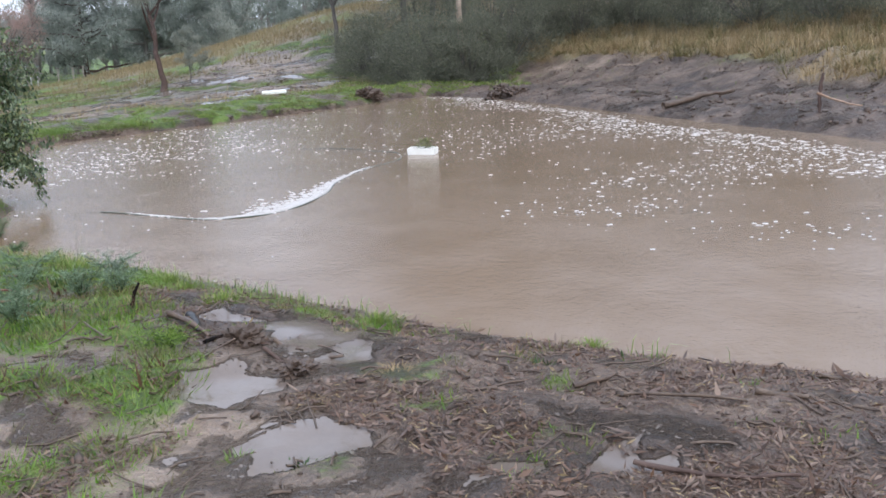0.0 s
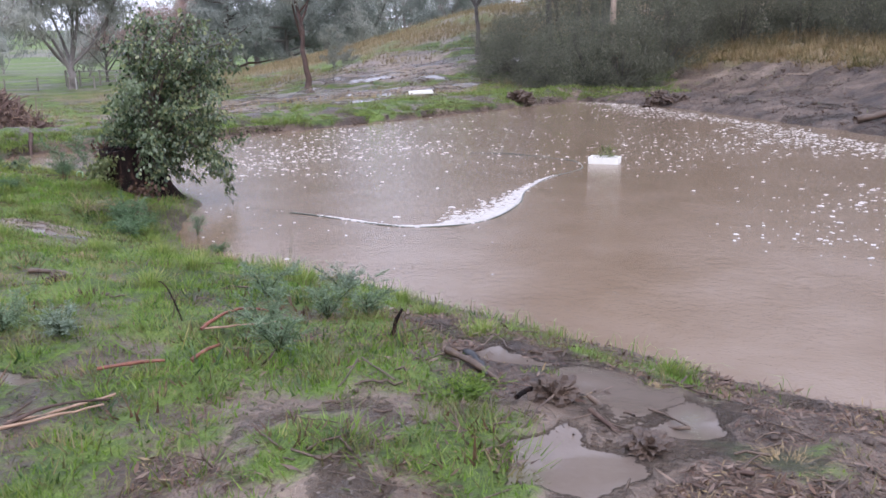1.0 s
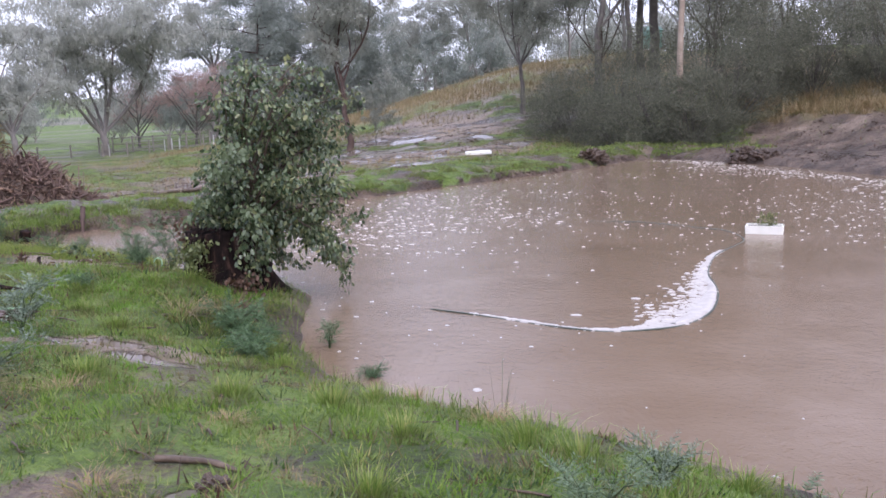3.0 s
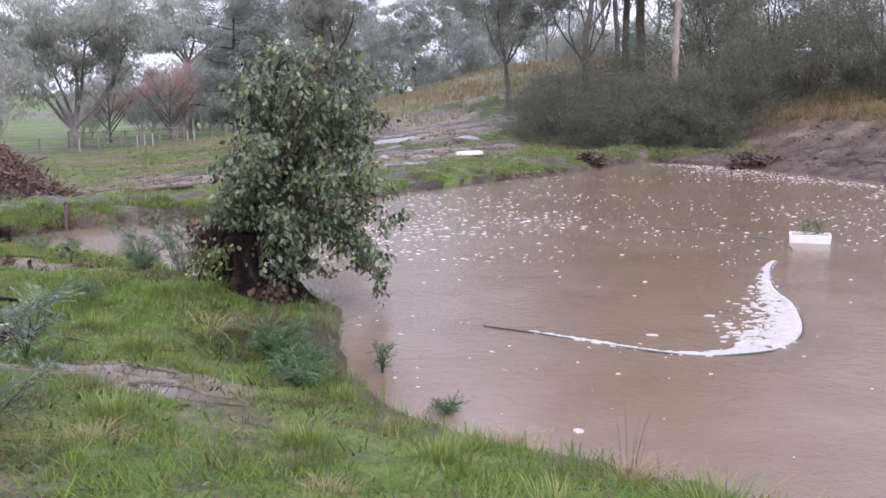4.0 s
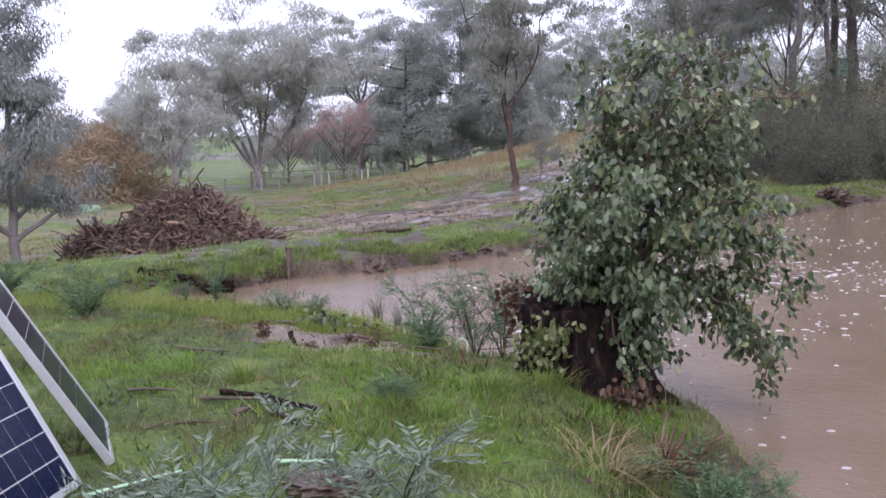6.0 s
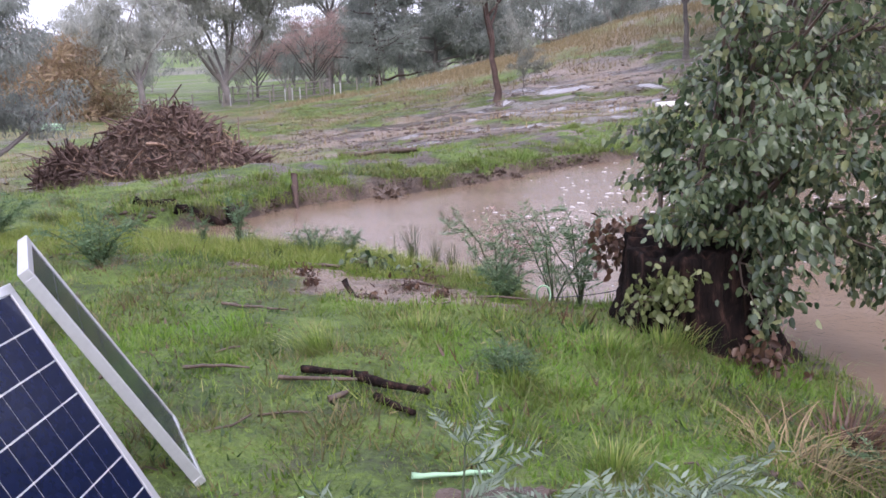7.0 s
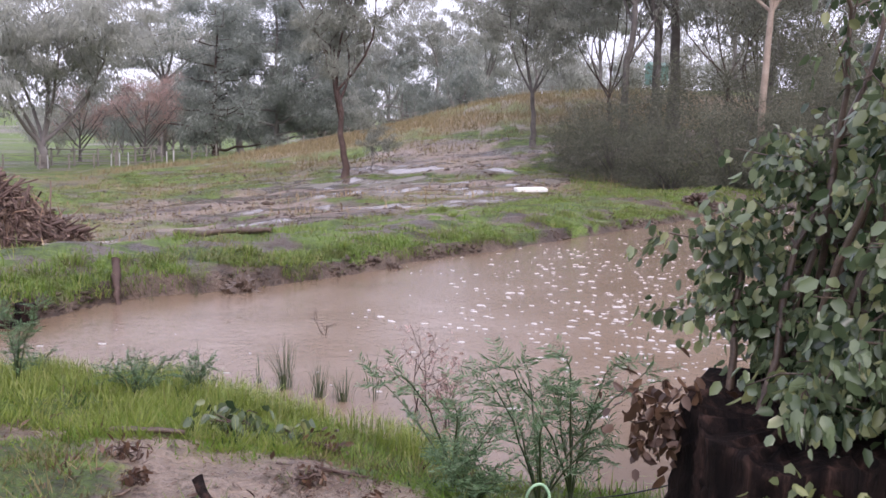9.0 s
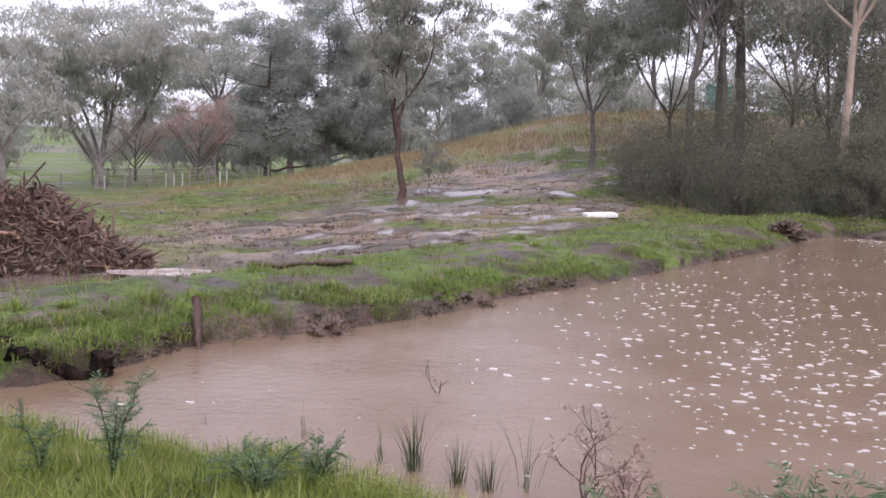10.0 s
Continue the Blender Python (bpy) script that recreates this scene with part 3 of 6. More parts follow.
# ---- trees ----
def tree_mesh(seed, height, radius, first=0.35, spread=0.32, limbs=9, up=0.75, lean=(0.0, 0.0), clumps=3, wob=0.03, flat=0.0):
    """Trunk and limbs as one mesh, and the points where the foliage hangs."""
    r = np.random.default_rng(seed)
    s = Soup()
    n = 12
    k = np.linspace(0, 1, n)
    drift = np.cumsum(r.normal(size=(n, 2)) * wob * height / n, 0) * 2.2
    trunk = np.stack([lean[0] * height * k + drift[:, 0], lean[1] * height * k + drift[:, 1], height * 0.93 * k - 0.25 * (k == 0)], -1)
    tr = radius * (1 - 0.85 * k) * (1 + 0.5 * np.exp(-k * 25))
    s.tube(trunk, tr, 8)
    tips = []
    for i in range(limbs):
        f = first + (0.97 - first) * (i + r.uniform(0, 0.7)) / limbs
        j = min(int(f * (n - 1)), n - 2)
        p0 = trunk[j] + (trunk[j + 1] - trunk[j]) * (f * (n - 1) - j)
        ang = r.uniform(0, 2 * math.pi) if i else 0.6
        length = height * spread * (1.25 - 0.65 * f) * r.uniform(0.75, 1.2)
        m = 7
        q = np.linspace(0, 1, m)
        bend = r.normal(size=2) * 0.12
        path = np.stack([p0[0] + length * q * math.cos(ang) + bend[0] * length * q * q, p0[1] + length * q * math.sin(ang) + bend[1] * length * q * q,
                         p0[2] + length * up * (q ** (1.0 + flat)) + r.normal(size=m) * 0.015 * length], -1)
        r0 = radius * (1 - 0.85 * f) * 0.6
        s.tube(path, r0 * (1 - 0.8 * q) + 0.012, 6)
        for c in range(clumps):
            t = r.uniform(0.5, 1.0) if c else 1.0
            a = path[min(int(t * (m - 1)), m - 1)]
            b = a + r.normal(size=3) * length * np.array([0.20, 0.20, 0.14]) + np.array([0, 0, 0.12 * length])
            mid = (a + b) / 2 + r.normal(size=3) * 0.05 * length
            s.tube(np.stack([a, mid, b]), [r0 * 0.3 + 0.008, r0 * 0.2 + 0.007, 0.006], 4)
            tips += [b, mid]
    tips.append(trunk[-1])
    return s, np.array(tips)


def gum_mesh(seed, height, radius, first=0.35, spread=0.32, limbs=5, lean=(0.0, 0.0), open_=0.5, wob=0.03):
    """A gum: one trunk that forks into rising limbs, which fork twice more."""
    r = np.random.default_rng(seed)
    s = Soup()
    tips = []

    def limb(p, d, L, r0, r1, rise, sides):
        n = 6
        q = np.linspace(0, 1, n)[:, None]
        side = r.normal(size=3) * np.array([1, 1, 0.3]) * 0.16 * L
        path = p + d * L * q + side * np.sin(q * math.pi) * 0.6 + np.array([0, 0, rise * L]) * q * q
        s.tube(path[:: 1 if sides > 4 else 5], (r0 + (r1 - r0) * q[:, 0])[:: 1 if sides > 4 else 5], sides, sides > 4)
        return path
    n = 9
    k = np.linspace(0, 1, n)
    drift = np.cumsum(r.normal(size=(n, 2)) * wob * height / n, 0) * 2
    H = height * first
    trunk = np.stack([lean[0] * H * k + drift[:, 0], lean[1] * H * k + drift[:, 1], H * k - 0.3 * (k == 0)], -1)
    s.tube(trunk, radius * (1 - 0.35 * k) * (1 + 0.45 * np.exp(-k * 12)), 8)
    turn = r.uniform(0, 6.3)
    for i in range(limbs):
        a = turn + 2 * math.pi * i / limbs + r.normal() * 0.3
        leader = i == 0
        tilt = 0.12 if leader else open_ * r.uniform(0.65, 1.25)
        d = np.array([math.sin(tilt) * math.cos(a), math.sin(tilt) * math.sin(a), math.cos(tilt)])
        L = height * (1 - first) * (0.62 if leader else r.uniform(0.45, 0.62))
        start = trunk[-1] if leader or r.uniform() < 0.5 else trunk[-2 - int(r.integers(0, 3))]
        p1 = limb(start, d, L, radius * 0.42, radius * 0.18, 0.1, 6)
        tips.append(p1[4])
        for j in range(4):
            at = p1[-1] if j < 2 else p1[int(r.integers(2, 5))]
            d2 = unit(d * 0.8 + r.normal(size=3) * np.array([1, 1, 0.45]) * (0.35 + spread))
            p2 = limb(at, d2, L * r.uniform(0.4, 0.62), radius * 0.16, radius * 0.06 + 0.008, 0.15, 5)
            tips += [p2[4], p2[2]]
            for m in range(3):
                d3 = unit(d2 * 0.7 + r.normal(size=3) * np.array([1, 1, 0.5]) * 0.7)
                p3 = limb(p2[-1] if m < 2 else p2[3], d3, L * r.uniform(0.18, 0.32), radius * 0.07 + 0.008, 0.008, 0.1, 4)
                tips.append(p3[-1])
    return s, np.array(tips)


def crown_mesh(name, seed, tips, size, count, leaf, mat, droop=0.8, flat=0.6, wide=0.34):
    r = np.random.default_rng(seed)
    which = r.integers(0, len(tips), count)
    scale = r.uniform(0.55, 1.35, len(tips))[which][:, None]
    g = unit(r.normal(size=(count, 3))) * (r.uniform(0, 1, (count, 1)) ** 0.45)
    P = tips[which] + g * size * scale * np.array([1, 1, flat])
    A = unit(unit(g) * (1 - droop) + np.array([0, 0, -droop]) + r.normal(size=(count, 3)) * 0.45)
    B = unit(np.cross(A, r.normal(size=(count, 3))))
    L = leaf * r.uniform(0.65, 1.35, count)
    W = (L * wide)[:, None]
    V = np.stack([P - B * W * 0.5, P + B * W * 0.5, P + A * L[:, None]], 1).reshape(-1, 3)
    return mesh_np(name, V, np.arange(len(V)).reshape(-1, 3), mat)


def tree(x, y, h, radius, label, category="tree", seed=1, bark=None, leafmat=None, crown=None, leaf=0.3, count=4000, z=None, droop=0.8, flat=0.6, group="", leaf_wide=0.24, name="gum_tree", **kw):
    t = thing(name, pose(x, y, ground_z(x, y) if z is None else z), label, category, group)
    if name in ("gum_tree", "scrub") and not kw.pop("leader", False):
        kw = {a: b for a, b in kw.items() if a in ("first", "spread", "lean", "open_", "limbs")}
        kw["limbs"] = min(kw.get("limbs", 5), 7)
        s, tips = gum_mesh(seed, h, radius, **kw)
    else:
        s, tips = tree_mesh(seed, h, radius, **{"clumps": 4, **kw})
    # hazed crowns get the haze-paled bark
    part("trunk", s.mesh("trunk", bark or (M_BARK_FAR_HAZE if leafmat in (M_GUM_FAR_HAZE, M_DARK_TREE_HAZE) else M_BARK)), None, t)
    size, long = 0.74 * (crown or h * 0.09), leaf * (0.72 if y > 50 else 0.7)
    area = math.pi * size * size * (0.4 + 0.6 * flat) / (0.5 * long * long * leaf_wide)
    fill = min(int((0.45 if name == "bare_tree" else 0.9) * area * len(tips)), int(4.6 * count))
    part("crown", crown_mesh("crown", seed + 100, tips, size, fill, long, leafmat or M_GUM_HAZE, droop, flat, leaf_wide), None, t)
    return t


# tall gums on the flat behind the pond
tree(-18.2, 56.0, 13.5, 0.20, "tall gum tree with wet red-brown trunk in the mud", seed=4, bark=M_BARK_RED, first=0.36, spread=0.3, limbs=6, open_=0.42, lean=(-0.02, 0.0), count=6500, leaf=0.34, crown=1.05)
tree(-7.55, 63.9, 11.0, 0.19, "slender gum tree forking above bare ground", seed=5, bark=M_BARK, first=0.30, spread=0.40, limbs=5, open_=0.45, lean=(-0.06, 0.0), count=5600, leaf=0.32, crown=1.15)
tree(-17.0, 58.5, 3.4, 0.04, "thin young sapling on the muddy slope", "sapling", seed=8, first=0.2, limbs=4, count=900, leaf=0.2, crown=0.4)
tree(-47.1, 63.2, 10.5, 0.30, "leaning gum tree by the paddock", seed=11, leafmat=M_GUM_FAR_HAZE, first=0.3, spread=0.45, limbs=5, open_=0.6, lean=(-0.2, 0), count=4200, leaf=0.5, crown=1.25)
tree(-50.7, 81.1, 19.0, 0.45, "large spreading gum tree beside the stock yard", seed=12, leafmat=M_GUM_FAR_HAZE, first=0.12, spread=0.5, limbs=7, open_=0.75, count=11000, leaf=0.62, crown=2.5)
tree(-55.3, 117, 21.0, 0.50, "flat-topped old gum tree in the rain haze", seed=13, leafmat=M_GUM_FAR_HAZE, first=0.45, spread=0.6, limbs=6, open_=0.85, flat=0.35, count=5200, leaf=0.75, crown=2.2)
tree(-48.0, 128, 25.0, 0.50, "tall flat-topped gum tree in the rain haze", seed=14, leafmat=M_GUM_FAR_HAZE, first=0.45, spread=0.6, limbs=6, open_=0.8, flat=0.35, count=5200, leaf=0.75, crown=2.2)
tree(-43.9, 106.5, 19.0, 0.34, "dark dense conifer at the edge of the slope", "conifer", seed=15, leafmat=M_DARK_TREE_HAZE, bark=M_BARK_RED, name="conifer_tree", leaf_wide=0.2, droop=0.5, first=0.05, spread=0.32, limbs=34, up=0.12, count=8500, leaf=0.62, crown=2.1)
tree(-38.5, 112.0, 22.0, 0.34, "dark tall conifer behind the slope", "conifer", seed=16, leafmat=M_DARK_TREE_HAZE, name="conifer_tree", leaf_wide=0.2, droop=0.5, first=0.06, spread=0.28, limbs=32, up=0.15, count=8500, leaf=0.62, crown=2.2)
tree(-33.5, 115.0, 17.0, 0.28, "dark bushy conifer behind the slope", "conifer", seed=17, leafmat=M_DARK_TREE_HAZE, name="conifer_tree", leaf_wide=0.2, droop=0.5, first=0.06, spread=0.32, limbs=28, up=0.2, count=7000, leaf=0.62, crown=2.1)
tree(-48.8, 97.8, 6.5, 0.16, "small bare reddish tree by the yard", "tree", seed=18, leafmat=M_RED_HAZE, name="bare_tree", first=0.12, spread=0.55, limbs=18, up=1.2, count=4200, leaf=0.9, crown=0.9, droop=-0.7, leaf_wide=0.045)
tree(-53.5, 93.0, 6.0, 0.16, "small bare brownish tree by the yard", "tree", seed=19, leafmat=M_RED_HAZE, name="bare_tree", first=0.15, spread=0.5, limbs=14, up=1.2, count=2000, leaf=0.9, crown=0.8, droop=-0.7, leaf_wide=0.045)
tree(-24.0, 121.3, 11.0, 0.3, "blue-green pine on the hill crest", "conifer", seed=20, leafmat=M_DARK_TREE_HAZE, name="pine_tree", first=0.05, spread=0.28, limbs=26, up=0.05, count=4200, leaf=0.5, crown=0.75)
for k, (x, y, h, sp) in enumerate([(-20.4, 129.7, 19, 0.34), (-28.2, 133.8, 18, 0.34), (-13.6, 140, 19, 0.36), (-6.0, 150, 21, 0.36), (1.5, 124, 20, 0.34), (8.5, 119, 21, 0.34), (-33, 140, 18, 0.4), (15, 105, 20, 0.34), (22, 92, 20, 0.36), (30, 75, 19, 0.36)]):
    tree(x, y, h, 0.32, "tall gum tree on the hill in the rain", seed=30 + k, leafmat=M_GUM_FAR_HAZE, first=0.3, spread=sp, limbs=5, open_=0.5, count=4200, leaf=0.62, crown=1.7, group="gum trees on the hill")
tree(1.7, 67.0, 23.0, 0.38, "big gum tree with peeling reddish bark behind shrubs", seed=45, bark=M_BARK, first=0.42, spread=0.35, limbs=6, open_=0.5, count=6500, leaf=0.42, crown=1.6)
tree(1.0, 69.0, 21.0, 0.30, "slim gum tree beside the big gum", seed=46, bark=M_BARK, first=0.5, spread=0.24, limbs=10, up=0.8, count=3500, leaf=0.42, crown=1.4)
tree(1.45, 44.4, 17.0, 0.16, "pale-trunked gum tree rising from dark shrubs", seed=47, bark=M_BARK_PALE, first=0.55, spread=0.24, limbs=10, lean=(0.03, 0.0), count=4200, leaf=0.36, crown=1.2)
tree(11.5, 80.0, 21.0, 0.32, "dark-trunked gum tree on the slope", seed=48, first=0.4, spread=0.3, limbs=11, count=4200, leaf=0.45, crown=1.5)
tree(-2.5, 60.0, 17.0, 0.24, "slim gum tree rising from dark shrubs", seed=49, first=0.5, spread=0.26, limbs=9, count=3200, leaf=0.4, crown=1.3)
tree(-0.8, 61.5, 18.0, 0.20, "slim dark gum tree rising from dark shrubs", seed=50, first=0.5, spread=0.22, limbs=9, count=2600, leaf=0.4, crown=1.3)
for k, (x, y, h) in enumerate([(6.0, 62.0, 13), (10.5, 66.0, 16), (15.0, 58.0, 14), (-2.0, 72.0, 15), (6.5, 76.0, 18), (20.0, 46.0, 13)]):
    tree(x, y, h, 0.16, "gum tree crowding behind the dark shrubs", seed=530 + k, leafmat=M_GUM_HAZE, bark=M_BARK_RED, first=0.15, spread=0.4, limbs=6, open_=0.55, count=3400, leaf=0.45, crown=1.6, group="gums behind the shrubs")
tree(-99, 124.6, 13.0, 0.4, "distant grey gum tree in the rain", seed=51, leafmat=M_GUM_FAR_HAZE, first=0.25, spread=0.34, limbs=14, count=4200, leaf=0.8, crown=2.2)
tree(-23.9, 23.6, 7.4, 0.14, "dark feathery wattle tree by the rubbish heap", "tree", seed=60, leafmat=M_DARK_TREE_HAZE, name="wattle_tree", first=0.12, spread=0.2, limbs=20, up=0.8, lean=(-0.05, 0.0), count=6500, leaf=0.2, crown=0.8)
tree(-26.6, 20.0, 7.0, 0.16, "dark feathery wattle tree at the pond's end", "tree", seed=61, leafmat=M_DARK_TREE_HAZE, name="wattle_tree", first=0.10, spread=0.32, limbs=18, up=0.8, count=5000, leaf=0.2, crown=0.75)

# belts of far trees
belt = [tree(-75 + 9 * k, 165 + 4 * k, 10 + 1.3 * k, 0.35, "distant gum tree in the rain", seed=400 + k, leafmat=M_GUM_FAR_HAZE, first=0.12, spread=0.36, limbs=14, up=0.8, count=1100, leaf=1.1, crown=2.4, group="far belt of trees") for k in range(4)]
r_belt = np.random.default_rng(410)
for k in range(22):
    x = -88 + 7.1 * k + r_belt.uniform(-3, 3)
    y = 150 + r_belt.uniform(-8, 35)
    copy_thing(belt[k % 4], pose(x, y, ground_z(x, y) - 0.5, 0, 0, r_belt.uniform(0, 360)))
low = [tree(-62 + 5 * k, 104 + 3 * k, 5.5 + k, 0.14, "low dark scrub behind the stock yard", "shrub", seed=420 + k, leafmat=M_DARK_TREE_HAZE if k else M_GUM_FAR_HAZE, name="scrub", first=0.08, spread=0.45, limbs=5, up=0.7, count=700, leaf=0.55, crown=1.2, group="scrub behind the yard") for k in range(3)]
for k in range(22):
    x = -110 + 4.6 * k + r_belt.uniform(-2, 2)
    y = 118 + r_belt.uniform(-10, 14)
    copy_thing(low[k % 3], pose(x, y, ground_z(x, y) - 0.2, 0, 0, r_belt.uniform(0, 360)))


def shrub(x, y, h, w, seed, label="dark twiggy shrub on the bank", mat=None, leaf=0.13, count=11500, name="shrub", group="shrubs on the bank", bark=None):
    r = np.random.default_rng(seed)
    t = thing(name, pose(x, y, ground_z(x, y)), label, name.split("_")[0], group)
    s, tips = Soup(), []
    for i in range(34):
        a, out = r.uniform(0, 2 * math.pi), r.uniform(0.1, 1.0) ** 0.7 * w / 2
        top = h * r.uniform(0.35, 1.0) * (1 - 0.35 * (out / (w / 2)) ** 2)
        q = np.linspace(0, 1, 6)
        p = np.stack([out * math.cos(a) * q ** 0.8, out * math.sin(a) * q ** 0.8, top * q - 0.15 * (q == 0)], -1) + r.normal(size=(6, 3)) * 0.05 * q[:, None]
        s.tube(p, 0.028 * (1 - 0.85 * q), 4)
        tips.append(p[5])
    m = 80
    g = unit(r.normal(size=(m, 3))) * (r.uniform(0, 1, (m, 1)) ** 0.4)
    g[:, 2] = np.abs(g[:, 2]) ** 1.25 * 0.95
    lumps = 1 + 0.35 * (fbm(g[:, 0] * 2 + seed, g[:, 1] * 2 + g[:, 2] * 3, 1.0, 2, seed) - 0.5)
    tips += list(g * lumps[:, None] * np.array([w / 2, w / 2, h * 0.92]) + np.array([0, 0, 0.1]))
    part("branchwork", s.mesh("branchwork", bark or M_BARK), None, t)
    part("crown", crown_mesh("crown", seed + 1, np.array(tips), 0.135 * h, 2 * count, leaf * 1.15, mat or M_SHRUB_HAZE, 0.05, 0.9, 0.17), None, t)
    return t


for k, (x, y, h, w) in enumerate([(-5.2, 56.0, 3.8, 5.0), (-3.6, 51.8, 4.0, 5.2), (-1.6, 48.2, 4.2, 5.4), (0.2, 44.8, 4.0, 5.0), (1.5, 42.9, 3.4, 3.9), (3.4, 45.0, 4.2, 5.0), (5.2, 47.4, 4.6, 5.4), (7.8, 47.8, 4.8, 5.6), (10.6, 46.8, 4.8, 5.6), (12.6, 43.0, 4.8, 5.4),
                                  (14.2, 39.2, 4.6, 5.4), (15.9, 35.4, 4.2, 5.2), (17.6, 31.6, 4.0, 5.0), (-1.0, 55.5, 6.2, 6.2), (3.2, 52.5, 6.4, 6.4), (6.8, 52.5, 6.4, 6.4), (10.6, 51.5, 6.6, 6.4), (14.4, 47.2, 6.6, 6.4), (17.2, 41.0, 6.0, 6.4)]):
    shrub(x, y, h, w, 200 + 3 * k, leaf=0.115 if h < 6 else 0.2, count=12500 if h < 6 else 5000)
for k, (x, y, h) in enumerate([(-17.7, 107.9, 3.2), (-14.6, 110.1, 4.0), (-11.0, 112.0, 3.2)]):
    shrub(x, y, h, h * 1.1, 300 + 3 * k, "small dark shrub on the hill", M_DARK_TREE_HAZE, 0.35, 900)


for k, (x, y, h, w) in enumerate([(-54.6, 64.6, 7.0, 8.0), (-60.5, 66.0, 8.2, 9.0), (-66.5, 63.0, 7.6, 9.0)]):
    shrub(x, y, h, w, 340 + 3 * k, "leafless orange-brown willow thicket on the flat", M_WILLOW, 0.5, 5200, "willow_tree", "bare willows", M_BARK_RED)


# ---- heap of cut branches ----
def brush_heap(x, y, rx, ry, h, seed=70):
    r = np.random.default_rng(seed)
    z0 = ground_z(x, y)
    t = thing("brush_heap", pose(x, y, z0), "heap of brown cut branches and bark on the flat", "heap")
    n = 60
    u, v = np.meshgrid(np.linspace(-1.1, 1.1, n), np.linspace(-1.1, 1.1, n))
    rad = np.sqrt(u * u + v * v)
    core = h * np.clip(1 - rad ** 1.15, -0.2, 1) * (0.45 + 1.1 * fbm(u * 3, v * 3, 1.0, 3, seed)) + 0.35 * (fbm(u * 14, v * 14, 1.0, 2, seed + 2) - 0.5)
    idx = np.arange(n * n).reshape(n, n)
    F = np.stack([idx[:-1, :-1], idx[:-1, 1:], idx[1:, 1:], idx[1:, :-1]], -1).reshape(-1, 4)
    part("mound", mesh_np("mound", np.stack([u * rx, v * ry, core - 0.15], -1).reshape(-1, 3), F, M_CLOD, True), None, t)
    dark, pale = Soup(), Soup()
    for i in range(900):
        a, rr = r.uniform(0, 2 * math.pi), r.uniform(0, 0.95) ** 0.6
        px, py = rr * rx * math.cos(a), rr * ry * math.sin(a)
        pz = h * (1 - rr ** 1.15) * (0.45 + 1.1 * float(fbm(rr * math.cos(a) * 3, rr * math.sin(a) * 3, 1.0, 3, seed))) + r.uniform(-0.1, 0.12)
        d = unit(np.array([math.cos(a) * rx, math.sin(a) * ry, -h * r.uniform(-0.3, 1.2)]) + r.normal(size=3) * 2.2)
        L = r.gamma(3.0, 0.22) + 0.25
        q = np.linspace(-0.5, 0.5, 4)[:, None]
        p = np.array([px, py, pz]) + d * L * q + r.normal(size=(4, 3)) * 0.05
        p[:, 2] = np.maximum(p[:, 2], -0.02)
        (pale if i % 11 == 0 else dark).tube(p, r.gamma(2.0, 0.007) + 0.006, 4)
    tagged(part("brushwood", dark.mesh("brushwood", M_BRUSH_HAZE), None, t), kind="stuff")
    tagged(part("pale_brushwood", pale.mesh("pale_brushwood", M_PALEWOOD), None, t, "pale broken branches"), kind="stuff")
    c = int(1200 * rx * 2)
    a, rr = r.uniform(0, 2 * math.pi, c), r.uniform(0, 1, c) ** 0.55
    P = np.stack([rr * rx * np.cos(a), rr * ry * np.sin(a), h * (1 - rr ** 1.15) * (0.45 + 1.1 * fbm(rr * np.cos(a) * 3, rr * np.sin(a) * 3, 1.0, 3, seed)) + r.uniform(0, 0.12, c)], -1)
    A = unit(r.normal(size=(c, 3)) + np.array([0, 0, -0.3]))
    V, F = leaf_quads(P, A, unit(np.cross(A, r.normal(size=(c, 3)))), r.uniform(0.1, 0.3, c), r.uniform(0.03, 0.09, c))
    tagged(part("dead_foliage", mesh_np("dead_foliage", V, F, M_MULCH), None, t), kind="stuff")
    return t


brush_heap(-22.6, 29.4, 3.2, 2.6, 2.1)
brush_heap(-25.4, 28.4, 1.1, 0.9, 0.9, 71)


# ---- the old stump and the gum regrowth on it ----
def stump(x, y):
    z = ground_z(x, y)
    t = thing("tree_stump", pose(x, y, 0.26), "big dark rotten tree stump on the pond's edge", "stump")
    r = np.random.default_rng(80)
    n, rings = 64, 26
    a = np.linspace(0, 2 * math.pi, n, endpoint=False)
    V = []
    ridge = 0.5 * np.sin(9 * a + 1) + 0.4 * np.sin(17 * a + 2) + 0.3 * np.sin(29 * a)
    topz = 0.665 + 0.085 * np.sin(a + 0.35) + 0.012 * np.sin(7 * a) + 0.008 * r.normal(size=n)
    for i in range(rings):
        f = i / (rings - 1)
        zz = -0.35 + (topz + 0.35) * f
        rad = 0.415 + 0.03 * np.sin(3 * a + 1.1) * (0.4 + 0.6 * f) + 0.19 * np.exp(-(zz + 0.1) * 4.5) * (1 + 0.35 * np.sin(5 * a + 0.7)) + 0.034 * ridge * (1 - 0.3 * f) + 0.008 * r.normal(size=n)
        V.append(np.stack([rad * np.cos(a), rad * np.sin(a), zz], -1))
    for k, (f, drop) in enumerate([(0.86, 0.012), (0.62, 0.03), (0.3, 0.03), (0.02, 0.03)]):
        V.append(np.stack([0.415 * f * np.cos(a), 0.415 * f * np.sin(a), 0.665 + (topz - 0.665) * f - drop + 0.014 * r.normal(size=n)], -1))
    V = np.concatenate(V)
    R = rings + 4
    i, j = np.meshgrid(np.arange(R - 1) * n, np.arange(n), indexing="ij")
    k = (j + 1) % n
    F = np.stack([i + j, i + k, i + k + n, i + j + n], -1).reshape(-1, 4)
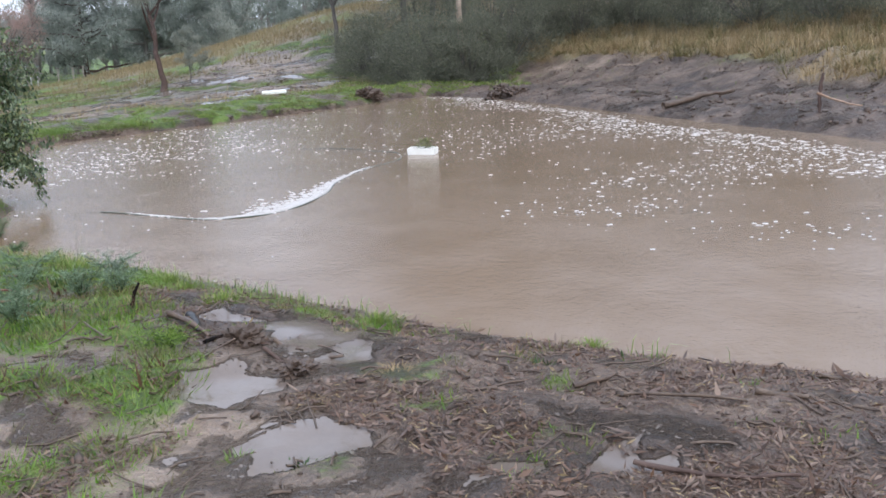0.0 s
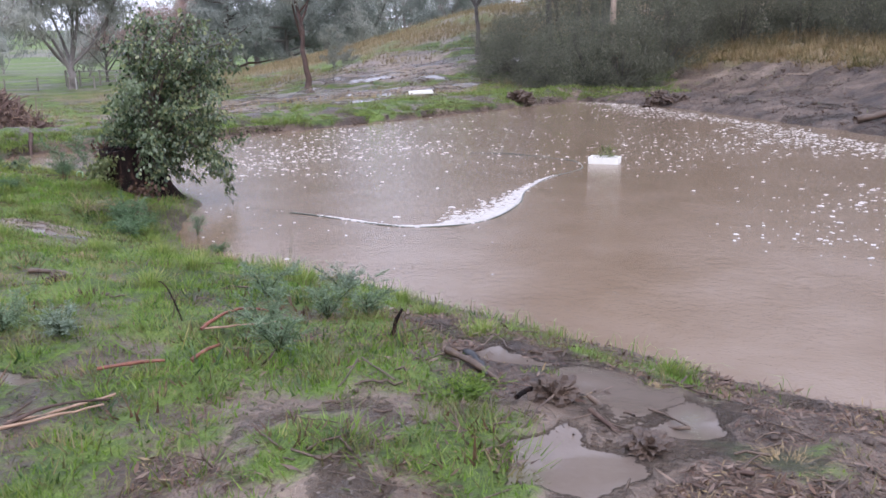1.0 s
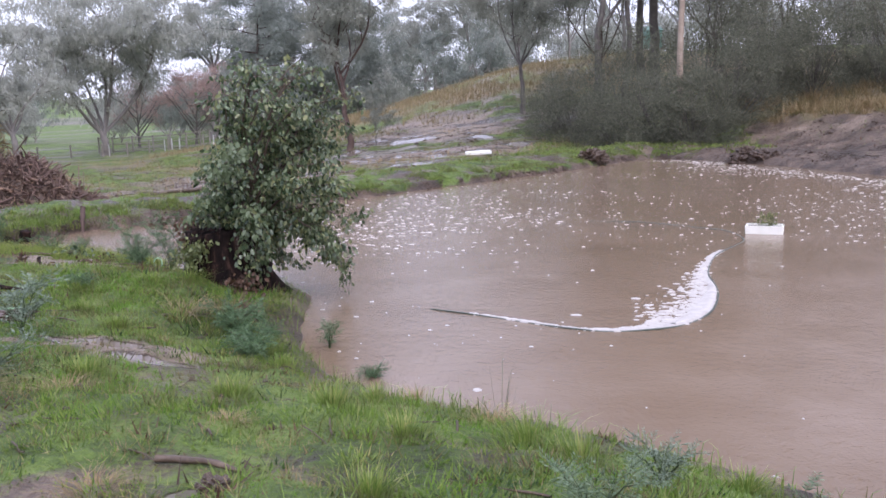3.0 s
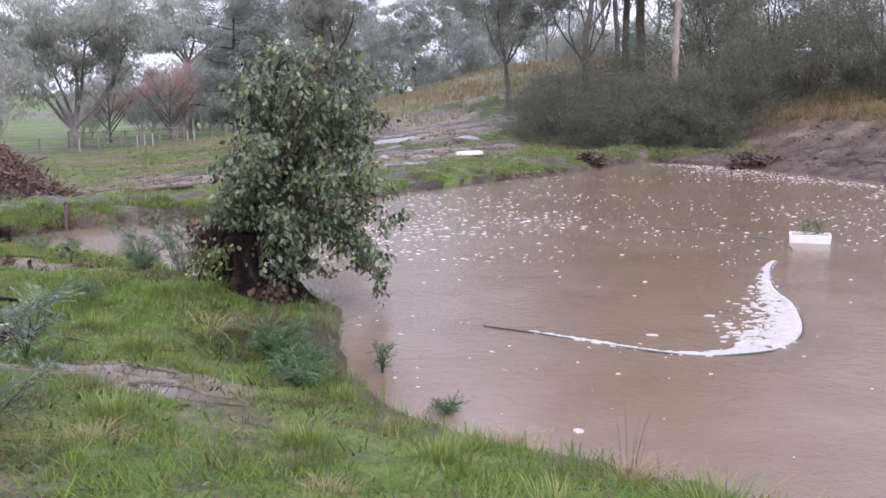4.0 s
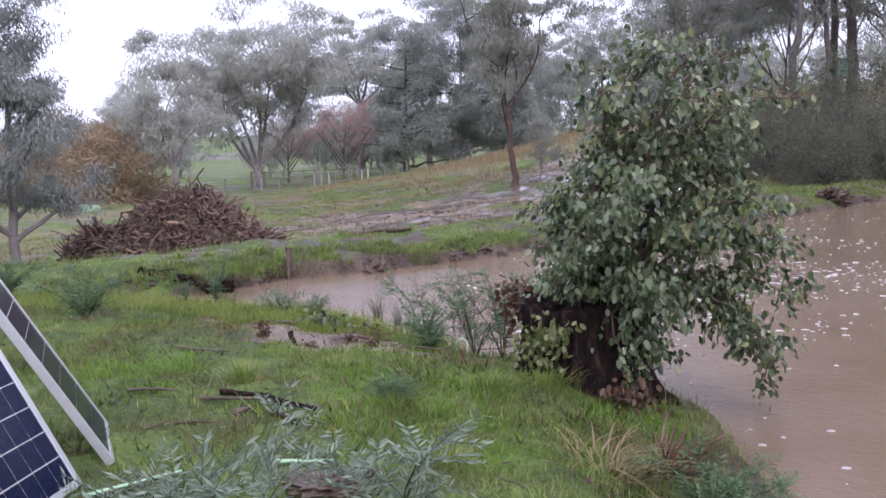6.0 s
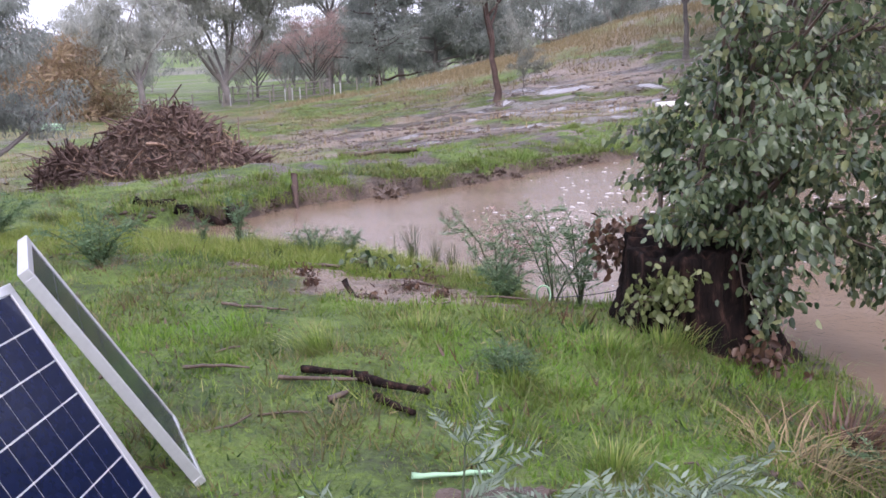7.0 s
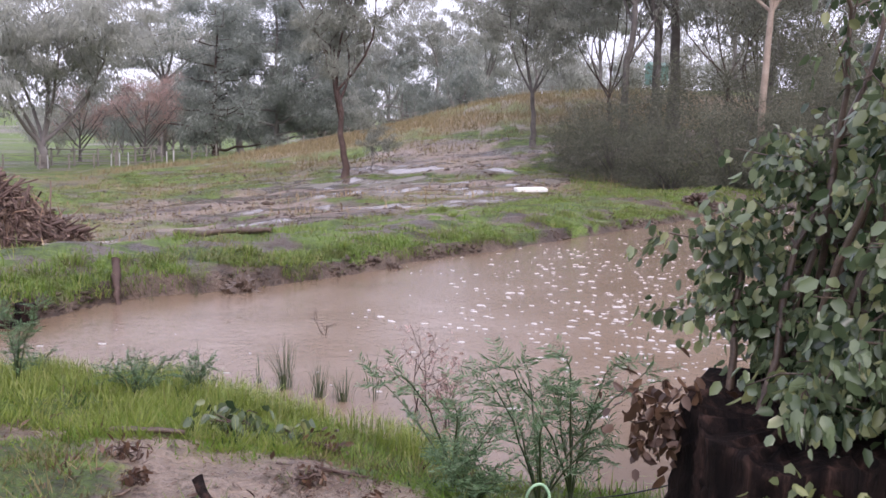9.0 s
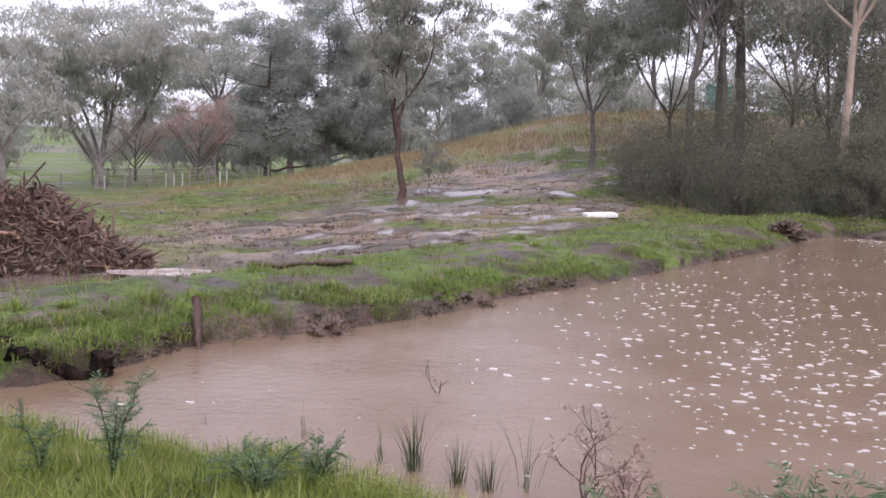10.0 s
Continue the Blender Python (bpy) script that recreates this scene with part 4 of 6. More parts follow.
    part("wood", mesh_np("wood", V, F, M_STUMP, True), None, t)
    return t


stump(-7.48, 12.50)


def rounded_leaves(P, A, B, L, W, fold=0.17):
    """Broad leaves of two folded quads each."""
    N = np.cross(A, B)
    L, W = L[:, None], W[:, None]
    at = lambda a, b: P + A * L * a + B * W * b - N * W * fold * abs(b) * 2 + N * L * 0.10 * (a * a)
    V = np.stack([at(0, 0), at(0.24, 0.44), at(0.68, 0.42), at(1, 0), at(0.68, -0.42), at(0.24, -0.44)], 1).reshape(-1, 3)
    i = np.arange(len(P))[:, None] * 6
    F = np.concatenate([i + np.array([0, 1, 2, 3]), i + np.array([0, 3, 4, 5])], 0)
    return V, F


def gum_regrowth(x, y, z):
    t = thing("gum_regrowth", pose(x, y, z), "leafy gum regrowth bush hanging over the pond", "bush")
    r = np.random.default_rng(90)
    s, tips, dirs = Soup(), [], []
    for i in range(54):
        a = r.uniform(0, 2 * math.pi)
        level = r.uniform(0, 1) ** 1.15
        top = -0.34 + 2.4 * level
        out = 1.08 * math.sqrt(max(0.05, 1 - ((level - 0.34) / 0.72) ** 2)) * r.uniform(0.55, 1.08) * (0.72 + 0.28 * min(1.0, level / 0.3))
        end = np.array([0.1 + out * math.cos(a), out * math.sin(a), top])
        start = np.array([-0.43 + 0.14 * r.normal(), -0.03 + 0.12 * r.normal(), 0.02 + 0.1 * r.uniform()])
        peak = np.array([0.45 * end[0] + 0.3 * start[0], 0.45 * end[1] + 0.3 * start[1], max(0.55, end[2] * 0.9 + 0.35)])
        q = np.linspace(0, 1, 9)[:, None]
        p = (1 - q) ** 2 * start + 2 * q * (1 - q) * peak + q * q * end + r.normal(size=(9, 3)) * 0.015
        s.tube(p, 0.017 * (1 - 0.8 * q[:, 0]) + 0.002, 5)
        for k in range(3, 9):
            for _ in range(2):
                side = unit(r.normal(size=3) * np.array([1, 1, 0.5]) + unit(end - start) * 0.7) * r.uniform(0.12, 0.34)
                b = p[k] + side + np.array([0, 0, -0.05])
                s.tube(np.stack([p[k], (p[k] + b) / 2 + np.array([0, 0, 0.03]), b]), [0.005, 0.004, 0.002], 4)
                tips.append((p[k], b))
    part("branchwork", s.mesh("branchwork", M_DEADWOOD), None, t)
    P, A, B, L = [], [], [], []
    for a, b in tips:
        n = int(38 - 29 * np.clip((b[2] - 0.75) / 1.0, 0, 1))
        q = r.uniform(0.1, 1.05, n)[:, None]
        P.append(a + (b - a) * q + r.normal(size=(n, 3)) * 0.05)
        A.append(unit(np.array([0, 0, -0.85]) + r.normal(size=(n, 3)) * 0.42 + (b - a) * 1.5))
        B.append(r.normal(size=(n, 3)))
        L.append(r.uniform(0.036, 0.08, n))
    P, A, B, L = np.vstack(P), np.vstack(A), np.vstack(B), np.concatenate(L)
    clear = (P[:, 0] > -0.22) | (P[:, 2] > 0.24) | (r.uniform(0, 1, len(P)) < 0.12)
    P, A, B, L = P[clear], A[clear], B[clear], L[clear]
    B = unit(np.cross(A, B))
    single = np.zeros(len(P), bool)
    single[np.argsort(P[:, 1] + 0.3 * np.abs(P[:, 2] - 0.5))[:260]] = True
    keep = ~single
    V, F = rounded_leaves(P[keep], A[keep], B[keep], L[keep], L[keep] * 0.64)
    tagged(part("leaves", mesh_np("leaves", V, F, M_STUMP_LEAF, True), None, t), kind="stuff")
    V, F = rounded_leaves(np.zeros((1, 3)), np.array([[1.0, 0, 0]]), np.array([[0, 1.0, 0]]), np.array([1.0]), np.array([0.64]))
    one = mesh_np("leaf", V, F, M_STUMP_LEAF, True)
    for p, a, b, l in zip(P[single], A[single], B[single], L[single]):
        m = Matrix((a * l, b * l, np.cross(a, b) * l)).transposed().to_4x4()
        m.translation = p
        part("leaf", one, None, t, at=m)
    return t


gum_regrowth(-6.9, 12.68, 0.72)


def leafy_clump(name, x, y, z, label, mat, radius, count, leaf, seed, width=0.66, flat=1.0, category="plant"):
    r = np.random.default_rng(seed)
    t = thing(name, pose(x, y, z), label, category)
    s = Soup()
    ends = unit(r.normal(size=(12, 3))) * radius * r.uniform(0.5, 0.9, (12, 1)) * np.array([1, 1, flat])
    for e in ends:
        s.tube(np.stack([np.zeros(3), e * 0.5 + r.normal(size=3) * 0.02, e]), [0.006, 0.004, 0.002], 4)
    part("branchwork", s.mesh("branchwork", M_BARK_RED), None, t)
    P = ends[r.integers(0, 12, count)] * r.uniform(0.4, 1.1, (count, 1)) + r.normal(size=(count, 3)) * radius * 0.22
    A = unit(np.array([0, 0, -0.7]) + r.normal(size=(count, 3)) * 0.5)
    B = unit(np.cross(A, r.normal(size=(count, 3))))
    L = leaf * r.uniform(0.7, 1.3, count)
    V, F = rounded_leaves(P, A, B, L, L * width)
    part("leaves", mesh_np("leaves", V, F, mat, True), None, t)
    return t


leafy_clump("sucker_shoot", -7.62, 11.98, 0.62, "yellow-green sucker shoot on the stump's side", M_YELLOWLEAF, 0.25, 380, 0.05, 95)
leafy_clump("dead_leaf_spray", -7.98, 12.62, 0.84, "brown dead leaf spray on the stump's rim", M_DEADLEAF, 0.24, 190, 0.06, 96)
leafy_clump("dead_leaf_spray", -7.05, 12.02, 0.30, "brown dead leaf spray at the stump's foot", M_DEADLEAF, 0.26, 160, 0.06, 97, flat=0.5)


# ---- on the water: box, hose, foam ----
def foam_box(x, y, turn):
    t = thing("foam_box", pose(x, y, -0.085, 0, 0, turn), "white polystyrene box with a small plant afloat", "box")
    bm = bmesh.new()
    L, W, H, th = 0.60, 0.36, 0.22, 0.03
    outer = [(-L / 2, -W / 2), (L / 2, -W / 2), (L / 2, W / 2), (-L / 2, W / 2)]
    inner = [(a * (1 - 2 * th / L), b * (1 - 2 * th / W)) for a, b in outer]
    lo = [bm.verts.new((a * 0.95, b * 0.95, 0)) for a, b in outer]
    hi = [bm.verts.new((a, b, H)) for a, b in outer]
    ih = [bm.verts.new((a, b, H)) for a, b in inner]
    il = [bm.verts.new((a, b, 0.10)) for a, b in inner]
    bm.faces.new(lo[::-1])
    bm.faces.new(il)
    for i in range(4):
        j = (i + 1) % 4
        bm.faces.new((lo[i], lo[j], hi[j], hi[i]))
        bm.faces.new((hi[i], hi[j], ih[j], ih[i]))
        bm.faces.new((ih[i], ih[j], il[j], il[i]))
    bmesh.ops.bevel(bm, geom=list(bm.edges), offset=0.008, segments=2, affect="EDGES")
    part("tub", bm, M_FOAMBOX, t)
    bm = bmesh.new()
    bmesh.ops.create_grid(bm, x_segments=8, y_segments=6, size=1.0)
    for v in bm.verts:
        v.co = (v.co.x * 0.268, v.co.y * 0.148, 0.19 + 0.012 * noise.noise(v.co * 4))
    part("soil", bm, M_CLOD, t)
    r = np.random.default_rng(99)
    s = Soup()
    c = 190
    P = np.stack([r.normal(0.04, 0.09, c), r.normal(0, 0.05, c), r.uniform(0.19, 0.40, c)], -1)
    A = unit(r.normal(size=(c, 3)) + np.array([0, 0, 0.7]))
    V, F = leaf_quads(P, A, unit(np.cross(A, r.normal(size=(c, 3)))), r.uniform(0.03, 0.08, c), r.uniform(0.012, 0.03, c))
    tagged(part("seedling", mesh_np("seedling", V, F, M_YELLOWLEAF), None, t, "yellow-green seedling"), kind="stuff")
    return t


foam_box(-0.33, 17.78, -14)

HOSE = [(-4.95, 12.12), (-4.1, 11.72), (-3.4, 11.34), (-2.9, 11.28), (-2.4, 11.48), (-1.98, 12.1), (-1.75, 13.2), (-1.72, 14.2), (-1.45, 15.5), (-0.95, 16.6), (-0.78, 17.1), (-0.85, 17.9), (-1.2, 18.4), (-2.2, 19.2), (-3.2, 19.5)]


def smooth_line(P, n):
    P = np.asarray(P, float)
    k = np.linspace(0, len(P) - 1, n)
    i = np.clip(k.astype(int), 0, len(P) - 2)
    f = (k - i)[:, None]
    g = lambda j: P[np.clip(j, 0, len(P) - 1)]
    return 0.5 * (2 * g(i) + (g(i + 1) - g(i - 1)) * f + (2 * g(i - 1) - 5 * g(i) + 4 * g(i + 1) - g(i + 2)) * f ** 2 + (3 * g(i) - g(i - 1) - 3 * g(i + 1) + g(i + 2)) * f ** 3)


hose_xy = smooth_line(HOSE, 160)
s = Soup()
s.tube(np.column_stack([hose_xy, 0.002 + 0.006 * np.sin(np.arange(160) * 0.35)]), 0.010, 8)
tagged(new("hose", s.mesh("hose", M_HOSE)), "grey-green hose floating in a curve on the pond", "hose")


def foam_flecks(name, XY, size, label, seed):
    """Flat rafts of froth: low six-sided pats."""
    r = np.random.default_rng(seed)
    d = shore_distance(XY[:, 0], XY[:, 1])
    XY, size = XY[d < -0.12], np.minimum(size[d < -0.12], 0.06)
    n = len(XY)
    a = np.linspace(0, 2 * math.pi, 6, endpoint=False)[None] + r.uniform(0, 6, (n, 1))
    rad = size[:, None] * r.uniform(0.55, 1.25, (n, 6))
    st = r.uniform(0.9, 2.0, (n, 1)) ** 0.5
    low = np.stack([XY[:, :1] + rad * np.cos(a) * st, XY[:, 1:] + rad * np.sin(a) / st, np.full((n, 6), -0.004)], -1)
    top = np.stack([XY[:, :1] + 0.72 * rad * np.cos(a) * st, XY[:, 1:] + 0.72 * rad * np.sin(a) / st, np.full((n, 6), 1.0) * (np.minimum(0.005, 0.2 * size) * r.uniform(0.7, 2.2, n))[:, None] + r.normal(size=(n, 6)) * 0.0003], -1)
    V = np.concatenate([low, top], 1).reshape(-1, 3)
    b = np.arange(n)[:, None] * 12
    F = [b + np.array([i, (i + 1) % 6, 6 + (i + 1) % 6, 6 + i]) for i in range(6)] + [b + np.array([6, 7, 8, 9]), b + np.array([6, 9, 10, 11])]
    return tagged(new(name, mesh_np(name, V, np.concatenate(F), M_FROTH)), label, "foam", kind="stuff")


c = 15000
X, Y = rng.uniform(-13, 9, c), rng.uniform(8, 39, c)
dense = 0.08 + 0.92 * ss(fbm(X, Y, 3.0, 3, 101), 0.45, 0.6)
inner = np.exp(-(((X + 3.6) / 2.2) ** 2 + ((Y - 16.5) / 4.5) ** 2))
north = np.exp(-(((X + 5.8) / 2.8) ** 2 + ((Y - 19.5) / 4.5) ** 2))
keep = rng.uniform(0, 1, c) < np.clip(dense * (0.09 + 0.7 * inner + 1.0 * north + 0.25 * ss(Y, 22, 32)) * (1 - 0.93 * ss(X, -2, 0) * (1 - ss(Y, 17, 23))), 0, 1)
foam_flecks("foam_flecks", np.stack([X, Y], -1)[keep], (rng.gamma(2.0, 0.0055, c) + 0.004 + 0.003 * north)[keep], "small white foam flecks drifting on the muddy water", 5)
k = np.arange(46, 83)
w = 0.008 + 0.2 * np.exp(-((k / 159 - 0.366) / 0.08) ** 2)
nrm = np.stack([-np.gradient(hose_xy[:, 1]), np.gradient(hose_xy[:, 0])], -1)
nrm = (nrm / np.linalg.norm(nrm, axis=1)[:, None])[k]
w = w * (0.8 + 0.4 * vnoise(k * 0.6, k * 0.0, 9))
cols = [(0.0, 0.0), (0.06, 0.022), (0.35, 0.026), (0.8, 0.014), (1.0, 0.0)]
V = np.stack([np.column_stack([hose_xy[k] + nrm * (0.016 + a * w)[:, None], z * np.clip(w / 0.08, 0.25, 1)]) for a, z in cols], 1).reshape(-1, 3)
i, j = np.meshgrid(np.arange(len(k) - 1) * 5, np.arange(4), indexing="ij")
F = np.stack([i + j, i + j + 1, i + j + 6, i + j + 5], -1).reshape(-1, 4)
tagged(new("foam_band", mesh_np("foam_band", V, F, M_FROTH, True)), "white band of froth held against the hose", "foam")
c = 1900
k = rng.uniform(0.04, 0.6, c)
w = np.exp(-((k - 0.37) / 0.11) ** 2)
ki = np.clip((k * 159).astype(int), 0, 158)
base = hose_xy[ki] + (hose_xy[ki + 1] - hose_xy[ki]) * (k * 159 - ki)[:, None]
nrm = np.stack([-np.gradient(hose_xy[:, 1]), np.gradient(hose_xy[:, 0])], -1)
nrm = (nrm / np.linalg.norm(nrm, axis=1)[:, None])[(k * 159).astype(int)]
off = np.abs(rng.normal(0, 1, c)) * (0.012 + 0.3 * w) + 0.02
foam_flecks("foam_raft", base + nrm * off[:, None], rng.gamma(2.0, 0.009, c) + 0.008 + 0.012 * w * (off < 0.3), "thick white foam gathered inside the hose's curve", 6)
c = 2000
k = rng.uniform(0, 1, c) ** 0.75
edge = smooth_line([(0.4, 38.0), (1.9, 35.6), (3.2, 32.0), (4.6, 27.5), (5.6, 24.0), (6.5, 21.5), (7.6, 18.8), (8.2, 16.2), (8.6, 13.5)], 200)[(k * 199).astype(int)]
off = np.abs(rng.normal(0, 1, c)) * (0.4 + 2.0 * vnoise(k * 11, k * 0, 3) ** 2) + 0.5 * vnoise(k * 7, k * 0, 4)
foam_flecks("foam_drift", edge + np.stack([-off, -off * 0.35], -1) + rng.normal(0, 0.12, (c, 2)), rng.gamma(2.0, 0.011, c) + 0.008, "long white foam drift along the far muddy shore", 7)
for k, (cx, cy, sx, sy, n) in enumerate([(3.6, 13.5, 1.0, 1.0, 170), (2.3, 11.2, 0.8, 0.6, 110), (1.2, 20.5, 1.3, 2.0, 300), (5.4, 14.5, 0.6, 0.8, 130), (4.4, 9.4, 0.9, 0.6, 60), (-7.4, 18.4, 1.1, 2.0, 300), (-6.4, 22.0, 1.6, 2.6, 320)]):
    XY = rng.normal(0, 1, (n, 2)) * (sx, sy) + (cx, cy)
    foam_flecks("foam_flecks", XY, (rng.gamma(2.0, 0.007, n) + 0.006) * (1.5 if k > 4 else 1), "loose patch of white foam flecks on the pond", 10 + k)


# a small stream of brown flood water beyond the far bank
a = np.linspace(0, 2 * math.pi, 40, endpoint=False)
rad = 1 + 0.35 * (vnoise(2.2 * np.cos(a) + 5, 2.2 * np.sin(a) + 5, 77) - 0.5)
bm = bmesh.new()
bm.faces.new([bm.verts.new((-17.0 + 1.9 * k * math.cos(b), 27.2 + 0.75 * k * math.sin(b), STREAM_Z)) for k, b in zip(rad, a)])
bmesh.ops.triangulate(bm, faces=bm.faces)
stream_me = bpy.data.meshes.new("stream")
bm.to_mesh(stream_me)
bm.free()
stream_me.materials.append(M_STREAM)
tagged(new("stream", stream_me), "shallow brown flood water running across the flat", "water", kind="structure")


# ---- grass ----
def blades(name, XY, Z, L, W, mat, label, seed, spread=0.35, category="grass"):
    r = np.random.default_rng(seed)
    n = len(XY)
    P = np.column_stack([XY, Z])
    a = r.uniform(0, 2 * math.pi, n)
    out = np.column_stack([np.cos(a), np.sin(a), np.zeros(n)]) * (spread * r.uniform(0.2, 1.6, n))[:, None]
    side = np.column_stack([-np.sin(a), np.cos(a), np.zeros(n)]) * (W / 2)[:, None]
    up = np.array([0, 0, 1.0])
    mid = P + (up * 0.62 + out * 0.35) * L[:, None]
    tip = P + (up * (1 - 0.45 * np.minimum(np.linalg.norm(out, axis=1), 1.2))[:, None] + out) * L[:, None]
    V = np.stack([P - side, P + side, mid + side * 0.75, mid - side * 0.75, tip + side * 0.12, tip - side * 0.12], 1).reshape(-1, 3)
    i = np.arange(n)[:, None] * 6
    F = np.concatenate([i + np.array([0, 1, 2, 3]), i + np.array([3, 2, 4, 5])])
    return tagged(new(name, mesh_np(name, V, F, mat)), label, category, kind="stuff")


def scatter(n, x0, x1, y0, y1, seed, power=1.5, dmin=0.05, dmax=1e9):
    r = np.random.default_rng(seed)
    X, Y = r.uniform(x0, x1, n), r.uniform(y0, y1, n)
    d = shore_distance(X, Y)
    g, w, dry, _ = cover(X, Y, d)
    keep = (r.uniform(0, 1, n) < g ** power) & (d > dmin) & (d < dmax) & (w < 0.5)
    X, Y = X[keep], Y[keep]
    return np.stack([X, Y], -1), on_ground(X, Y) - 0.01, r


def short_grass(name, XY, Z, L, W, mat, label, seed, lean=0.9):
    """Dense short turf: one narrow pointed blade a triangle."""
    r = np.random.default_rng(seed)
    n = len(XY)
    P = np.column_stack([XY, Z])
    a, b = r.uniform(0, 2 * math.pi, n), r.uniform(0, 2 * math.pi, n)
    side = np.column_stack([np.cos(b), np.sin(b), np.zeros(n)]) * (W / 2)[:, None]
    out = np.abs(r.normal(0, lean, n))
    tip = P + unit(np.column_stack([np.cos(a) * out, np.sin(a) * out, np.ones(n)])) * L[:, None]
    return tagged(new(name, mesh_np(name, np.stack([P - side, P + side, tip], 1).reshape(-1, 3), np.arange(3 * n).reshape(-1, 3), mat)), label, "grass", kind="stuff")


def turf(name, C, per, radius, L, W, mat, label, seed):
    """Clumped turf: round tufts whose blades lean outwards from the middle."""
    r = np.random.default_rng(seed)
    n = len(C) * per
    k = np.repeat(np.arange(len(C)), per)
    a, q = r.uniform(0, 2 * math.pi, n), np.sqrt(r.uniform(0, 1, n))
    out = np.column_stack([np.cos(a), np.sin(a)])
    B = C[k] + out * (q * radius[k])[:, None]
    P = np.column_stack([B, on_ground(B[:, 0], B[:, 1]) - 0.01])
    side = unit(np.column_stack([-np.sin(a), np.cos(a), np.zeros(n)]) + r.normal(size=(n, 3)) * np.array([0.7, 0.7, 0])) * (W[k] * r.uniform(0.6, 1.3, n) / 2)[:, None]
    d = unit(np.column_stack([out * (0.15 + 1.1 * q)[:, None], np.ones(n)]) + r.normal(size=(n, 3)) * np.array([0.4, 0.4, 0.1]))
    tip = P + d * (L[k] * (1.1 - 0.5 * q) * r.uniform(0.5, 1.3, n))[:, None]
    return tagged(new(name, mesh_np(name, np.stack([P - side, P + side, tip], 1).reshape(-1, 3), np.arange(3 * n).reshape(-1, 3), mat)), label, "grass", kind="stuff")


XY, Z, r = scatter(460000, -13.5, 2.0, 1.8, 15.4, 120, 0.8)
lush = ss(fbm(XY[:, 0], XY[:, 1], 0.8, 3, 130), 0.35, 0.7) * (0.5 + 0.8 * ss(fbm(XY[:, 0], XY[:, 1], 0.25, 2, 136), 0.4, 0.65) + 0.35 * ss(XY[:, 1], 8, 12))
keep = r.uniform(0, 1, len(XY)) < 0.35 + 0.8 * lush
XY, Z, lush = XY[keep], Z[keep], lush[keep]
short_grass("grass", XY, Z, (0.02 + 0.032 * lush) * r.uniform(0.45, 1.6, len(XY)), r.uniform(0.008, 0.018, len(XY)), M_GRASS, "short wet green grass on the near bank", 121, 1.5)
for k, (mat, n, per, size, long, label) in enumerate([(M_GRASS, 20000, 34, 0.075, 0.05, "vivid green tufts of wet turf"), (M_TUSSOCK, 7500, 34, 0.11, 0.085, "rough yellow-green tufts of turf"), (M_OLIVE, 14000, 30, 0.10, 0.065, "olive-brown tufts of old grass"), (M_DRY, 4200, 26, 0.07, 0.065, "straw-coloured tufts of dead grass"),
                                                       (M_WEED, 7000, 22, 0.10, 0.055, "low dark green weeds"), (M_DEADLEAF, 3600, 16, 0.09, 0.05, "brown dead stalks")]):
    XY, Z, r = scatter(n, -13.5, 1.6, 1.8, 15.4, 160 + k, 0.9, 0.06)
    patchy = fbm(XY[:, 0], XY[:, 1], 1.3, 3, 170 + k)
    XY = XY[r.uniform(0, 1, len(XY)) < 0.15 + 1.1 * ss(patchy, 0.42, 0.62)]
    f = r.gamma(4.0, 0.25, len(XY))
    turf("turf", XY, per, size * f, long * f * r.uniform(0.7, 1.3, len(XY)), np.full(len(XY), 0.018 if mat in (M_WEED, M_DEADLEAF) else 0.005 if mat is M_DRY else 0.009), mat, label + " on the near bank", 180 + k)
for k, (mat, n, per, size, long, label) in enumerate([(M_GRASS, 1700, 26, 0.20, 0.11, "vivid green turf clumps"), (M_TUSSOCK, 5200, 26, 0.22, 0.12, "rough yellow-green turf clumps"), (M_OLIVE, 3400, 24, 0.20, 0.12, "olive-brown old grass clumps")]):
    XY, Z, r = scatter(n, -20, 1.5, 16, 42, 190 + k, 0.8, 0.04, 7)
    patchy = fbm(XY[:, 0], XY[:, 1], 1.8, 3, 195 + k)
    XY = XY[r.uniform(0, 1, len(XY)) < 0.2 + 1.1 * ss(patchy, 0.42, 0.6)]
    f = r.gamma(4.0, 0.25, len(XY))
    turf("turf", XY, per, size * f, long * f, 0.014 * (1 + 0.02 * (XY[:, 1] - 16)), mat, label + " on the far bank", 200 + k)
XY, Z, r = scatter(3000, -14.5, -9.6, 13.0, 15.9, 188, 0.5, 0.02)
turf("turf", XY, 40, 0.13 * r.gamma(4.0, 0.25, len(XY)), 0.10 * r.gamma(4.0, 0.25, len(XY)), np.full(len(XY), 0.008), M_MOSS, "mossy yellow-green turf mounds at the water's edge", 189)
r = np.random.default_rng(210)
for k, (mat, n, label) in enumerate([(M_OLIVE, 17000, "trampled olive grass clumps on the muddy flat"), (M_TUSSOCK, 11000, "thin green grass clumps on the muddy flat")]):
    X, Y = r.uniform(-36, 8, n), r.uniform(22, 70, n)
    d = shore_distance(X, Y)
    g, w, dry, silt = cover(X, Y, d)
    keep = (r.uniform(0, 1, n) < (0.12 + 0.85 * g) * (1 - 0.8 * silt)) & (d > 4.5) & (w < 0.45)
    XY = np.stack([X, Y], -1)[keep]
    f = r.gamma(3.0, 0.33, len(XY))
    turf("turf", XY, 13, 0.26 * f, 0.11 * f, 0.014 + 0.0005 * (XY[:, 1] - 20), mat, label, 212 + k)


